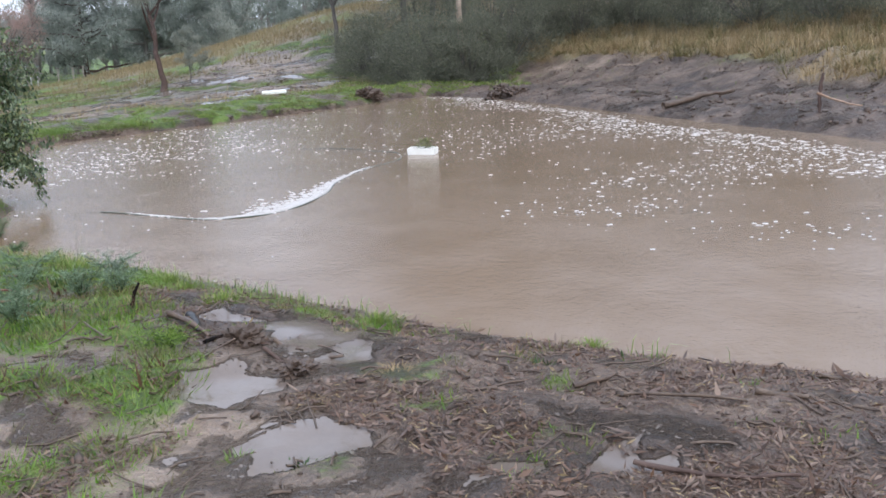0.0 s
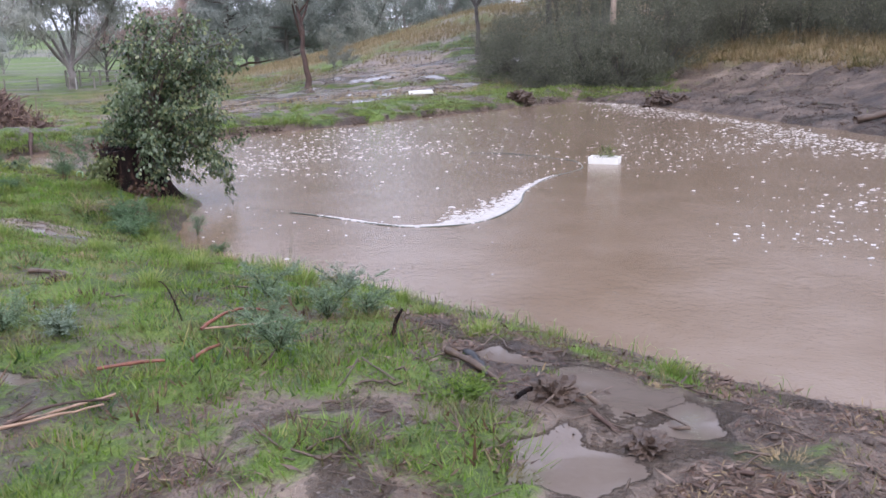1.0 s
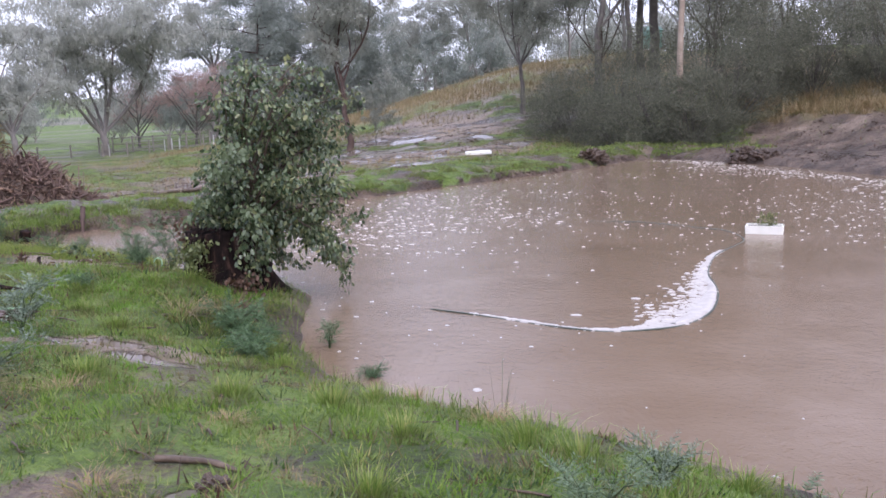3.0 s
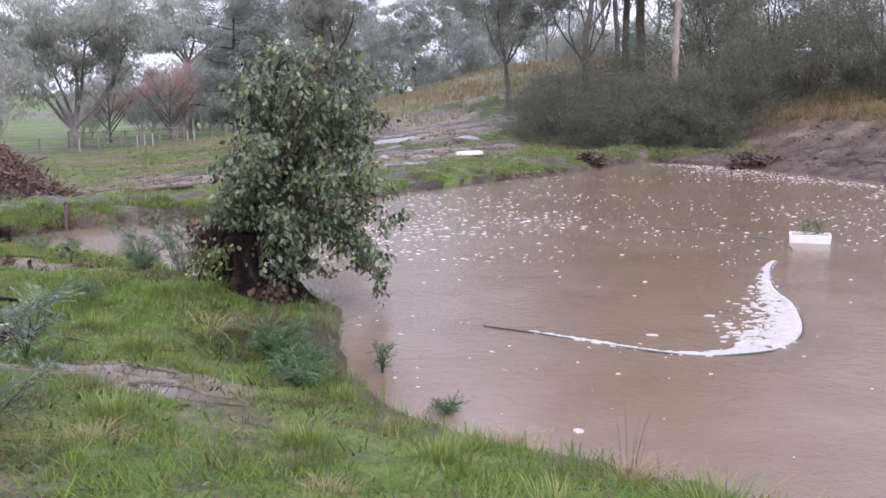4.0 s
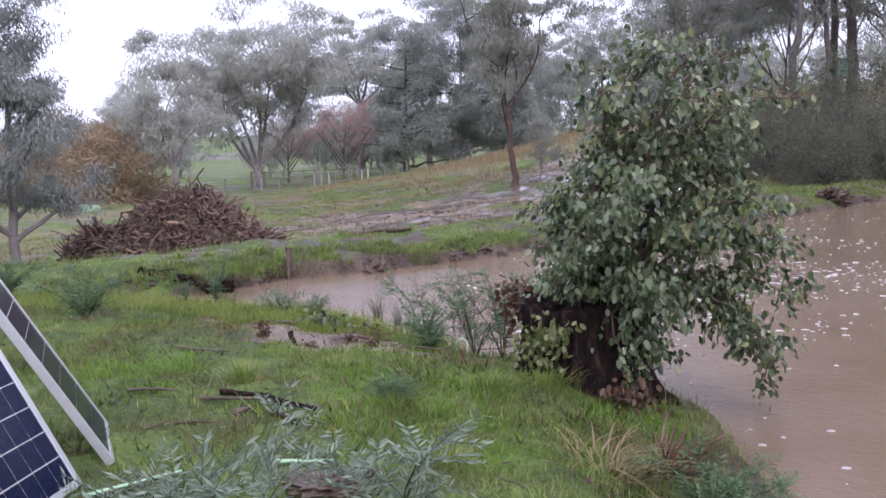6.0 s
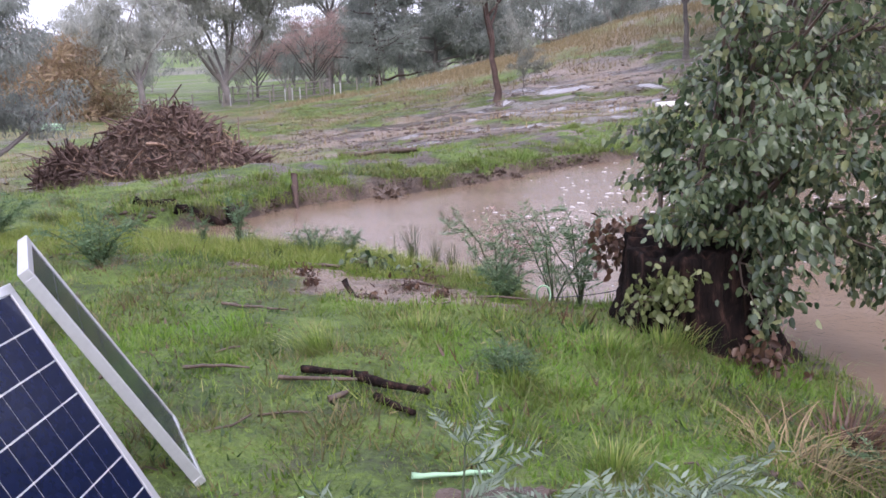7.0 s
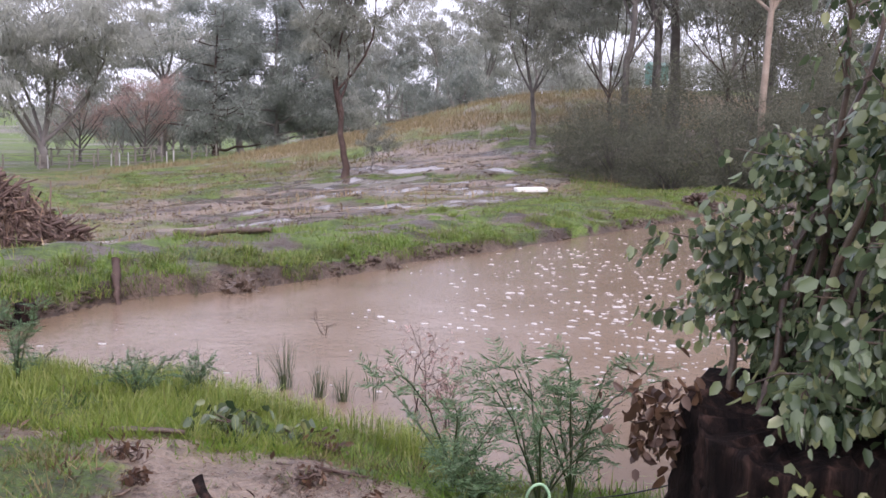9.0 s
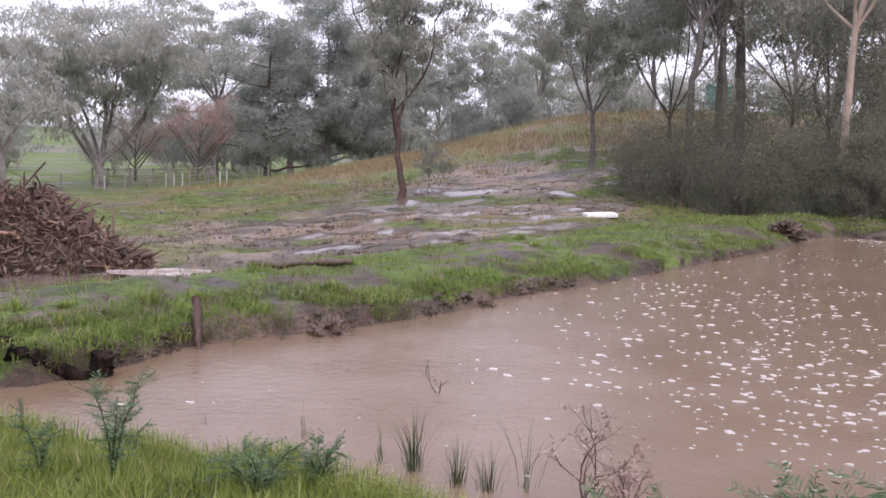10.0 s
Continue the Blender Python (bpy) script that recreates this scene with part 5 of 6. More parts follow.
def along_shore(n, keep, d0, d1, seed):
    """Places strung along the pond's edge, d0 to d1 metres outside it."""
    r = np.random.default_rng(seed)
    A, Bn = OUTLINE, np.roll(OUTLINE, -1, 0)
    ok = np.array([keep(*a) for a in A])
    A, Bn = A[ok], Bn[ok]
    L = np.linalg.norm(Bn - A, axis=1)
    i = r.choice(len(A), n, p=L / L.sum())
    P = A[i] + (Bn[i] - A[i]) * r.uniform(0, 1, (n, 1))
    nrm = np.stack([-(Bn - A)[:, 1], (Bn - A)[:, 0]], -1)[i] / L[i][:, None]
    probe = shore_distance(P[:, 0] + 0.05 * nrm[:, 0], P[:, 1] + 0.05 * nrm[:, 1])
    P = P + nrm * np.sign(probe)[:, None] * r.uniform(d0, d1, (n, 1))
    return P, r


P, r = along_shore(26000, lambda x, y: x < 0.5 and y > 16.2, 0.04, 0.95, 132)
P = P[ss(fbm(P[:, 0], P[:, 1], 0.55, 3, 138), 0.34, 0.56) > r.uniform(0, 1, len(P))]
tall = 0.5 + ss(fbm(P[:, 0], P[:, 1], 0.5, 2, 139), 0.4, 0.65)
blades("bank_grass", P, on_ground(P[:, 0], P[:, 1]) - 0.01, tall * r.uniform(0.04, 0.14, len(P)), r.uniform(0.007, 0.014, len(P)), M_TUSSOCK, "long rough grass hanging over the far bank", 133, 0.75)
P, r = along_shore(11000, lambda x, y: x < -8.5 and y > 16.2, 0.0, 0.8, 147)
P = P[ss(fbm(P[:, 0], P[:, 1], 0.45, 2, 148), 0.3, 0.5) > r.uniform(0, 1, len(P))]
blades("bank_grass", P, on_ground(P[:, 0], P[:, 1]) - 0.01, r.uniform(0.06, 0.2, len(P)), r.uniform(0.007, 0.014, len(P)), M_TUSSOCK, "clumpy green grass over the far bank's edge", 149, 1.1)
P, r = along_shore(9000, lambda x, y: -15 < x < -8.6 and 12 < y < 16.2, 0.0, 0.55, 142)
P = P[ss(fbm(P[:, 0], P[:, 1], 0.4, 2, 143), 0.35, 0.55) > r.uniform(0, 1, len(P))]
blades("bank_grass", P, on_ground(P[:, 0], P[:, 1]) - 0.01, r.uniform(0.1, 0.28, len(P)), r.uniform(0.004, 0.008, len(P)), M_MOSS, "vivid green grass tufts at the near water's edge", 144, 0.6)
XY, Z, r = scatter(60000, -14.5, 2, 4, 15.7, 134, 0.6, -0.02, 0.4)
blades("bank_grass", XY, Z, r.uniform(0.06, 0.2, len(XY)), r.uniform(0.004, 0.009, len(XY)), M_TUSSOCK, "long rough grass along the near water's edge", 135, 0.75)
c = 60000
r = np.random.default_rng(125)
X, Y = r.uniform(-45, 22, c), r.uniform(14, 100, c)
d = shore_distance(X, Y)
g, w, dry, _ = cover(X, Y, d)
keep = (r.uniform(0, 1, c) < dry ** 1.5) & (d > 1)
blades("dry_grass", np.stack([X, Y], -1)[keep], on_ground(X[keep], Y[keep]) - 0.02, r.uniform(0.15, 0.5, keep.sum()) * (1 + 0.3 * ss(Y[keep] + 0.25 * X[keep], 68, 73)), r.uniform(0.015, 0.04, keep.sum()), M_DRY, "tan dry grass on the slopes", 126, 0.8)
c = 36000
X, Y = r.uniform(-40, 3, c), r.uniform(64, 100, c)
dry = cover(X, Y)[2]
keep = r.uniform(0, 1, c) < dry
short_grass("dry_grass", np.stack([X, Y], -1)[keep], on_ground(X[keep], Y[keep]) - 0.02, r.uniform(0.2, 0.6, keep.sum()), r.uniform(0.04, 0.09, keep.sum()), M_HILL, "tan dry grass over the hill's crest", 151, 0.5)
for k, (mat, n) in enumerate([(M_DRY, 1700), (M_OLIVE, 1100)]):
    X, Y = r.uniform(-2, 20, n), r.uniform(16, 50, n)
    X, Y = X[cover(X, Y)[2] > 0.3], Y[cover(X, Y)[2] > 0.3]
    f = r.uniform(0.6, 1.4, len(X))
    turf("dry_turf", np.stack([X, Y], -1), 46, 0.35 * f, 0.6 * f, np.full(len(X), 0.03), mat, "tan tussocks of dry grass on the slope", 158 + k)
c = 50000
X, Y = r.uniform(-5, 20, c), r.uniform(16, 52, c)
d = shore_distance(X, Y)
g, w, dry, _ = cover(X, Y, d)
keep = (r.uniform(0, 1, c) < dry ** 1.5 * (0.08 + 0.92 * ss(fbm(X, Y, 1.4, 2, 131), 0.45, 0.6))) & (d > 1)
blades("dry_grass", np.stack([X, Y], -1)[keep], on_ground(X[keep], Y[keep]) - 0.02, r.uniform(0.2, 0.75, keep.sum()), r.uniform(0.012, 0.028, keep.sum()), M_DRY, "tall tan dry grass below the dark shrubs", 127, 0.5)
c = 34000
X, Y = r.uniform(-40, 14, c), r.uniform(20, 72, c)
d = shore_distance(X, Y)
g, w, dry, _ = cover(X, Y, d)
keep = (r.uniform(0, 1, c) < 0.08 + 0.6 * g) & ((d > 5) | ((X > -3) & (d > 1.0))) & (w < 0.4)
blades("field_grass", np.stack([X, Y], -1)[keep], on_ground(X[keep], Y[keep]) - 0.01, r.uniform(0.06, 0.2, keep.sum()), r.uniform(0.01, 0.02, keep.sum()), M_TUSSOCK, "thin trampled grass on the muddy flat", 128, 1.3)
c = 22000
X, Y = r.uniform(-6, 4, c), r.uniform(37, 56, c)
keep = (shore_distance(X, Y) > 0.8) & (fbm(X, Y, 1.2, 3, 145) > 0.36)
blades("field_grass", np.stack([X, Y], -1)[keep], on_ground(X[keep], Y[keep]) - 0.01, r.uniform(0.06, 0.22, keep.sum()), r.uniform(0.012, 0.03, keep.sum()), M_TUSSOCK, "low green grass below the dark shrubs", 146, 1.3)
c = 26000
X, Y = r.uniform(-32, 13, c), r.uniform(17, 66, c)
d = shore_distance(X, Y)
g, w, dry, _ = cover(X, Y, d)
keep = (r.uniform(0, 1, c) < (1 - g) * ss(fbm(X, Y, 1.5, 3, 140), 0.42, 0.58)) & ((d > 4) | ((X > 1) & (d > 0.3))) & (w < 0.5)
blades("trampled_stubble", np.stack([X, Y], -1)[keep], on_ground(X[keep], Y[keep]) - 0.01, r.uniform(0.05, 0.16, keep.sum()), r.uniform(0.02, 0.05, keep.sum()), M_DEADLEAF, "dark trampled stubble in the mud of the flat", 141, 2.0)


bare_twigs_later = []
M_GREYFEATHER = foliage("grey_feathery_leaves", (0.13, 0.20, 0.11), (0.27, 0.35, 0.22), rough=0.55, trans=0.4)


# ---- tussocks, seedlings and weeds on the near bank ----
def tussock(x, y, h, r0, n, seed, label, mat=None, name="grass_tussock", arch=0.9, group="tussocks", w=0.008, z=None):
    r = np.random.default_rng(seed)
    t = thing(name, pose(x, y, (ground_z(x, y) if z is None else z) - 0.02), label, "grass", group)
    a, f = r.uniform(0, 2 * math.pi, n), r.uniform(0.6 if arch > 1.2 else 0.15, 1.1, n)
    out = np.column_stack([np.cos(a), np.sin(a), np.zeros(n)])
    base = out * (r0 * f * r.uniform(0.3, 1, n))[:, None]
    L = h * r.uniform(0.35, 1.15, n)
    out = unit(out + r.normal(size=(n, 3)) * np.array([0.35, 0.35, 0]) + np.array([*(r.normal(size=2) * 0.3), 0]))
    arch = arch * r.uniform(0.4, 1.7, n)
    side = np.column_stack([-np.sin(a), np.cos(a), np.zeros(n)]) * w / 2
    rows = []
    for q, wd in ((0, 1.0), (0.35, 0.95), (0.7, 0.7), (1.0, 0.08)):
        c = base + out * (arch * f * L * q ** 1.7)[:, None] + np.array([0, 0, 1.0]) * (L * (q - 0.42 * arch * f * q ** 2.2))[:, None]
        rows += [c - side * wd, c + side * wd]
    V = np.stack(rows, 1).reshape(-1, 3)
    i = np.arange(n)[:, None] * 8
    F = np.concatenate([i + np.array([k, k + 1, k + 3, k + 2]) for k in (0, 2, 4)])
    tagged(part("blade_tuft", mesh_np("blade_tuft", V, F, mat or M_TUSSOCK), None, t), kind="stuff")
    return t


tussock(-7.2, 7.72, 0.42, 0.2, 420, 501, "big dark green sedge tussock with dead thatch", M_REED, "sedge_tussock", 1.0, w=0.012)
tussock(-7.15, 7.58, 0.22, 0.34, 320, 502, "pale dead thatch spread round the sedge", M_DRY, "dead_thatch", 1.5, w=0.005)
for k, (x, y, h, r0) in enumerate([(-3.6, 7.75, 0.34, 0.22), (-3.3, 7.5, 0.26, 0.2), (-4.8, 7.95, 0.24, 0.2), (-4.2, 6.6, 0.22, 0.18), (-4.25, 7.45, 0.2, 0.2), (-5.5, 8.1, 0.2, 0.18), (-2.45, 7.5, 0.2, 0.14),
                                  (-1.65, 6.3, 0.16, 0.28), (-2.1, 6.9, 0.18, 0.2), (-0.4, 6.05, 0.16, 0.22), (1.15, 5.55, 0.14, 0.12), (-9.4, 10.9, 0.24, 0.16), (-8.3, 10.75, 0.2, 0.2), (-7.75, 10.0, 0.2, 0.2),
                                  (-7.9, 11.5, 0.2, 0.3), (-7.6, 11.75, 0.22, 0.28), (-10.43, 14.25, 0.24, 0.24), (-10.9, 14.55, 0.2, 0.3), (-11.5, 14.7, 0.2, 0.3), (-10.0, 14.0, 0.16, 0.25), (-6.6, 8.2, 0.24, 0.24), (-5.6, 8.2, 0.2, 0.26),
                                  (-5.2, 8.9, 0.2, 0.2), (-4.7, 8.6, 0.22, 0.2), (-6.0, 9.9, 0.22, 0.2), (-5.7, 9.5, 0.2, 0.2), (-12.6, 14.6, 0.2, 0.3), (-9.0, 11.4, 0.15, 0.3), (-7.2, 9.6, 0.2, 0.2), (-8.0, 8.9, 0.22, 0.2)]):
    tussock(x, y, h * 0.72, r0 * 1.15, 330, 510 + k, "wet green grass tussock on the near bank", w=0.005)
for k, (x, y, h, r0) in enumerate([(-0.15, 4.22, 0.12, 0.17), (-0.57, 3.84, 0.09, 0.12), (-0.55, 5.35, 0.07, 0.1), (-5.4, 6.35, 0.2, 0.16), (-5.2, 7.35, 0.16, 0.12), (-6.5, 7.8, 0.22, 0.2), (-4.5, 8.9, 0.24, 0.12), (-3.85, 8.3, 0.3, 0.14)]):
    tussock(x, y, h * 0.6, r0, 190, 560 + k, "tan dead grass tuft on wet ground", M_DRY, "dead_grass_tuft", 1.3, "dead tufts", 0.0035)
tussock(-7.0, 10.3, 0.25, 0.26, 150, 580, "straw-coloured tussock slumped by the stump", M_OLIVE, "straw_tussock", 1.9, w=0.007)
tussock(-7.1, 10.55, 0.28, 0.26, 110, 581, "straw-coloured dead tussock slumped by the stump", M_DRY, "straw_tussock", 2.0, w=0.007)
tussock(-6.75, 11.0, 0.30, 0.25, 200, 582, "reddish dead grass under the hanging bush", M_DEADLEAF, "dead_grass_tuft", 1.5, "dead tufts", 0.01)


def feathery(x, y, h, n, seed, label, mat=None, name="wattle_seedling", leaf=0.10, spread=0.55, dens=1.0, z=None):
    """A young plant: curved stems that bear fine leaflets on both sides."""
    r = np.random.default_rng(seed)
    t = thing(name, pose(x, y, (ground_z(x, y) if z is None else z) - 0.02), label, "plant")
    s = Soup()
    P, A = [], []
    for i in range(n):
        a = 2 * math.pi * (i + r.uniform(0, 0.8)) / n
        L = h * r.uniform(0.6, 1.1)
        q = np.linspace(0, 1, 9)
        reach = spread * L * r.uniform(0.4, 1.1)
        p = np.stack([reach * q ** 1.3 * math.cos(a), reach * q ** 1.3 * math.sin(a), L * (q - 0.18 * q ** 3)], -1) + r.normal(size=(9, 3)) * 0.008 * q[:, None]
        s.tube(p, 0.006 * (1 - 0.8 * q) + 0.0012, 4)
        for k in range(2, 9):
            for m in range(2 if k < 8 else 3):
                fwd = unit(p[k] - p[k - 1])
                d = unit(r.normal(size=3) * np.array([1, 1, 0.45]) + fwd * 0.9)
                L2 = leaf * r.uniform(1.0, 1.9)
                end = p[k] + d * L2 + np.array([0, 0, -0.12 * L2])
                s.tube(np.stack([p[k], end]), [0.0016, 0.0008], 4, False)
                c = int(9 * dens)
                f = np.linspace(0.12, 1, c)[:, None]
                flat = unit(np.cross(d, np.array([0, 0, 1.0]) + r.normal(size=3) * 0.4))
                for sgn in (-1, 1):
                    P.append(p[k] + (end - p[k]) * f)
                    A.append(unit(d * 0.65 + sgn * flat * 0.9 + r.normal(size=(c, 3)) * 0.15))
    part("branchwork", s.mesh("branchwork", M_REED), None, t)
    P, A = np.vstack(P), np.vstack(A)
    c = len(P)
    V, F = leaf_quads(P, A, unit(np.cross(A, r.normal(size=(c, 3)))), leaf * r.uniform(0.28, 0.5, c), leaf * r.uniform(0.05, 0.10, c))
    part("foliage", mesh_np("foliage", V, F, mat or M_FEATHER), None, t)
    return t


feathery(-8.85, 12.95, 0.72, 6, 601, "green feathery wattle seedlings beside the stump", leaf=0.10, spread=0.8)
feathery(-8.45, 13.05, 0.8, 6, 602, "green feathery wattle seedling beside the stump", leaf=0.10, spread=0.6)
feathery(-8.75, 12.75, 0.3, 7, 603, "low green feathery weed beside the stump", leaf=0.08, spread=0.8)
feathery(-8.28, 13.35, 0.95, 6, 604, "grey-green feathery wattle seedling at the water", leaf=0.12, spread=0.5)
feathery(-11.6, 13.95, 0.62, 4, 605, "upright green seedling by the water", leaf=0.085, spread=0.26)
feathery(-11.95, 13.9, 0.4, 3, 617, "thin upright green seedling by the water", leaf=0.06, spread=0.3)
feathery(-10.95, 14.2, 0.34, 8, 618, "bushy green seedling by the water", leaf=0.07, spread=0.9)
feathery(-10.75, 14.65, 0.3, 6, 606, "small green seedling by the water", leaf=0.07, spread=0.5)
feathery(-11.95, 14.75, 0.3, 4, 607, "small green seedling by the water", leaf=0.05, spread=0.3)
feathery(-6.45, 10.35, 0.36, 10, 608, "green feathery weed on the bank by the stump", leaf=0.09, spread=0.9)
feathery(-6.15, 10.05, 0.28, 9, 609, "green feathery weed on the bank by the stump", leaf=0.09, spread=1.0)
feathery(-6.0, 9.6, 0.25, 8, 610, "low green weed on the bank", leaf=0.08, spread=0.9)
feathery(-5.63, 10.56, 0.26, 4, 611, "small seedling standing in the shallows", leaf=0.06, spread=0.5, z=0.0)
feathery(-5.0, 9.72, 0.14, 6, 612, "drowned seedling in the shallows", leaf=0.05, spread=1.0, z=0.0)
feathery(-12.0, 12.45, 0.5, 12, 613, "dark grey-green bushy weed on the grass", leaf=0.10, spread=0.7)
feathery(-14.2, 13.7, 0.5, 12, 614, "dark grey-green bushy weed on the grass", leaf=0.10, spread=0.8)
feathery(-8.35, 10.9, 0.16, 9, 615, "low dark green weed in the grass", leaf=0.06, spread=1.0)
feathery(-1.55, 4.75, 0.12, 9, 616, "bright green leafy weed on the mud", M_GRASS, "broadleaf_weed", leaf=0.07, spread=1.2)
feathery(-6.95, 7.36, 0.62, 4, 620, "silvery grey wattle sapling beside the path", M_SILVER, "silver_wattle", leaf=0.085, spread=0.6, dens=0.9)
for k, (x, y, h) in enumerate([(-8.0, 8.55, 0.58), (-7.6, 8.95, 0.5), (-8.4, 8.75, 0.42)]):
    feathery(x, y, h, 4, 625 + k, "big silvery grey wattle seedling beside the path", M_SILVER, "silver_wattle", leaf=0.13, spread=0.7, dens=1.3)
feathery(-7.1, 7.9, 0.34, 4, 621, "low silvery grey wattle sapling beside the path", M_SILVER, "silver_wattle", leaf=0.09, spread=0.8, dens=1.2)
for k, (x, y, h) in enumerate([(-4.1, 5.3, 0.22), (-2.88, 7.35, 0.26)]):
    feathery(x, y, h, 6, 630 + k, "small silvery grey wattle seedling in the grass", M_SILVER, "silver_wattle", leaf=0.07, spread=0.6)

for k, (x, y, h) in enumerate([(-3.24, 6.5, 0.3), (-2.7, 6.2, 0.32), (-2.9, 5.55, 0.3), (-2.68, 5.15, 0.26), (-2.42, 6.25, 0.3), (-4.47, 5.25, 0.26)]):
    feathery(x, y, h, 5, 640 + k, "grey-green feathery wattle seedling on the grass", M_GREYFEATHER, "wattle_seedling", leaf=0.075, spread=0.7)
for k, (x, y, h) in enumerate([(-2.02, 5.64, 0.12), (-2.64, 4.53, 0.12), (-2.46, 3.8, 0.2), (-3.6, 5.65, 0.2)]):
    bare_twigs_later.append((x, y, h, 650 + k))

# reeds and drowned twigs in the shallows
for k, (x, y, n, h) in enumerate([(-10.37, 15.5, 70, 0.5), (-10.05, 15.3, 60, 0.34), (-9.85, 15.25, 55, 0.3), (-9.62, 15.3, 14, 0.62), (-11.26, 16.0, 6, 0.28), (-10.6, 15.55, 14, 0.35), (-12.05, 16.1, 4, 0.2), (-12.9, 18.75, 16, 0.2), (-12.5, 19.15, 16, 0.2), (-3.85, 8.75, 8, 0.55)]):
    tussock(x, y, h, 0.10, n, 660 + k, "thin dark reeds standing in the shallows", M_REED, "reed_clump", 0.4, "reeds", 0.004, 0.0)


def bare_twigs(x, y, z, h, n, seed, label, mat, leaves=0, leafmat=None):
    r = np.random.default_rng(seed)
    t = thing("bare_twig", pose(x, y, z), label, "twig")
    s = Soup()
    P = []

    def grow(p, d, L, rad, depth):
        q = p + d * L
        s.tube(np.stack([p, (p + q) / 2 + r.normal(size=3) * 0.05 * L, q]), [rad, rad * 0.8, rad * 0.6], 4, False)
        P.append(q)
        if depth:
            for _ in range(2 + (r.uniform() < 0.4)):
                grow(p + (q - p) * r.uniform(0.5, 1), unit(d + r.normal(size=3) * 0.5), L * r.uniform(0.5, 0.8), rad * 0.6, depth - 1)
    for _ in range(n):
        grow(np.array([r.normal() * 0.04, r.normal() * 0.04, -0.03]), unit(np.array([0, 0, 1.0]) + r.normal(size=3) * 0.35), h * 0.4, 0.006, 3)
    part("branchwork", s.mesh("branchwork", mat), None, t)
    if leaves:
        P = np.array(P)[r.integers(0, len(P), leaves)] + r.normal(size=(leaves, 3)) * 0.02
        A = unit(r.normal(size=(leaves, 3)) + np.array([0, 0, -0.6]))
        V, F = leaf_quads(P, A, unit(np.cross(A, r.normal(size=(leaves, 3)))), r.uniform(0.03, 0.07, leaves), r.uniform(0.01, 0.02, leaves))
        part("foliage", mesh_np("foliage", V, F, leafmat), None, t)
    return t


bare_twigs(-10.5, 17.4, 0.0, 0.42, 2, 701, "bare drowned twig standing in the pond", M_DEADWOOD)
bare_twigs(-9.25, 15.1, 0.0, 0.78, 4, 702, "rusty dead shrub branches in the shallows", M_BARK_RED, 190, M_RED_HAZE)
bare_twigs(-9.05, 14.75, 0.0, 0.55, 3, 703, "rusty dead shrub branches in the shallows", M_BARK_RED, 140, M_RED_HAZE)
bare_twigs(-3.9, 6.15, 0.45, 0.25, 2, 704, "dead twig poking out of the grass", M_DEADWOOD)
for x, y, h, seed in bare_twigs_later:
    bare_twigs(x, y, ground_z(x, y), h * 1.6, 1, seed, "short dark dead stem standing in the grass", M_DEADWOOD)
leafy_clump("dark_weed", -10.1, 13.5, ground_z(-10.1, 13.5) + 0.1, "dark green broad-leaved weed on the mud", M_STUMP_LEAF, 0.2, 130, 0.07, 760, 0.6, 0.6)
leafy_clump("dark_weed", -9.8, 13.65, ground_z(-9.8, 13.65) + 0.07, "dark green broad-leaved weed on the mud", M_STUMP_LEAF, 0.14, 80, 0.06, 761, 0.6, 0.6)
for k, (x, y, rad) in enumerate([(-10.35, 12.75, 0.13), (-10.2, 12.5, 0.1), (-9.5, 12.75, 0.1), (-9.62, 12.3, 0.12), (-9.15, 12.45, 0.09)]):
    leafy_clump("dead_leaf_spray", x, y, ground_z(x, y) + 0.03, "dark sodden leaf clump lying on bare mud", M_DEADLEAF, rad, 60, 0.045, 770 + k, 0.4, 0.3)
leafy_clump("dead_leaf_spray", -9.62, 13.5, ground_z(-9.62, 13.5) + 0.06, "brown dead weed stalks on the mud", M_DEADLEAF, 0.16, 90, 0.06, 762, 0.4, 0.5)


# ---- sticks, logs and clods ----
def stick(name, ends, r0, seed, label, mat=None, sides=6, bend=0.03, category="stick", group="sticks"):
    r = np.random.default_rng(seed)
    a, b = (np.array(e, float) for e in ends)
    a[2] += ground_z(a[0], a[1])
    b[2] += ground_z(b[0], b[1])
    n = 8 if r0 < 0.05 else 14
    q = np.linspace(0, 1, n)[:, None]
    L = np.linalg.norm(b - a)
    p = a + (b - a) * q + (r.normal(size=3) * 1.3 + 0.2 * r.normal(size=(n, 3))) * bend * L * np.sin(math.pi * q)
    c = p.mean(0)
    s = Soup()
    s.tube(p - c, r0 * (1 - 0.35 * q[:, 0]), sides, True, 0.16 if r0 < 0.05 else 0.26, r)
    ob = new(name, s.mesh(name, mat or M_DEADWOOD))
    ob.matrix_basis = pose(*c)
    return tagged(ob, label, category, group)


stick("stick", [(-9.4, 10.42, 0.03), (-8.98, 10.4, 0.05)], 0.012, 721, "pale split stick lying on the grass", M_DEADWOOD, bend=0.008)
stick("stick", [(-9.32, 10.52, 0.03), (-8.95, 10.46, 0.06)], 0.02, 722, "dark wet split log lying on the grass", M_STUMP, bend=0.008)
stick("stick", [(-9.02, 10.46, 0.05), (-8.62, 10.38, 0.03)], 0.024, 723, "dark charred log lying on the grass", M_STUMP, bend=0.008)
stick("stick", [(-8.85, 10.3, 0.02), (-8.62, 10.16, 0.02)], 0.02, 724, "dark charred stick lying on the grass", M_STUMP, bend=0.008)
stick("stick", [(-9.05, 10.22, 0.02), (-8.98, 10.3, 0.03)], 0.018, 725, "short pale stick end on the grass", M_DEADWOOD)
stick("stick", [(-0.95, 4.95, 0.03), (-0.48, 4.62, 0.03)], 0.014, 726, "long dark stick lying on the mud")
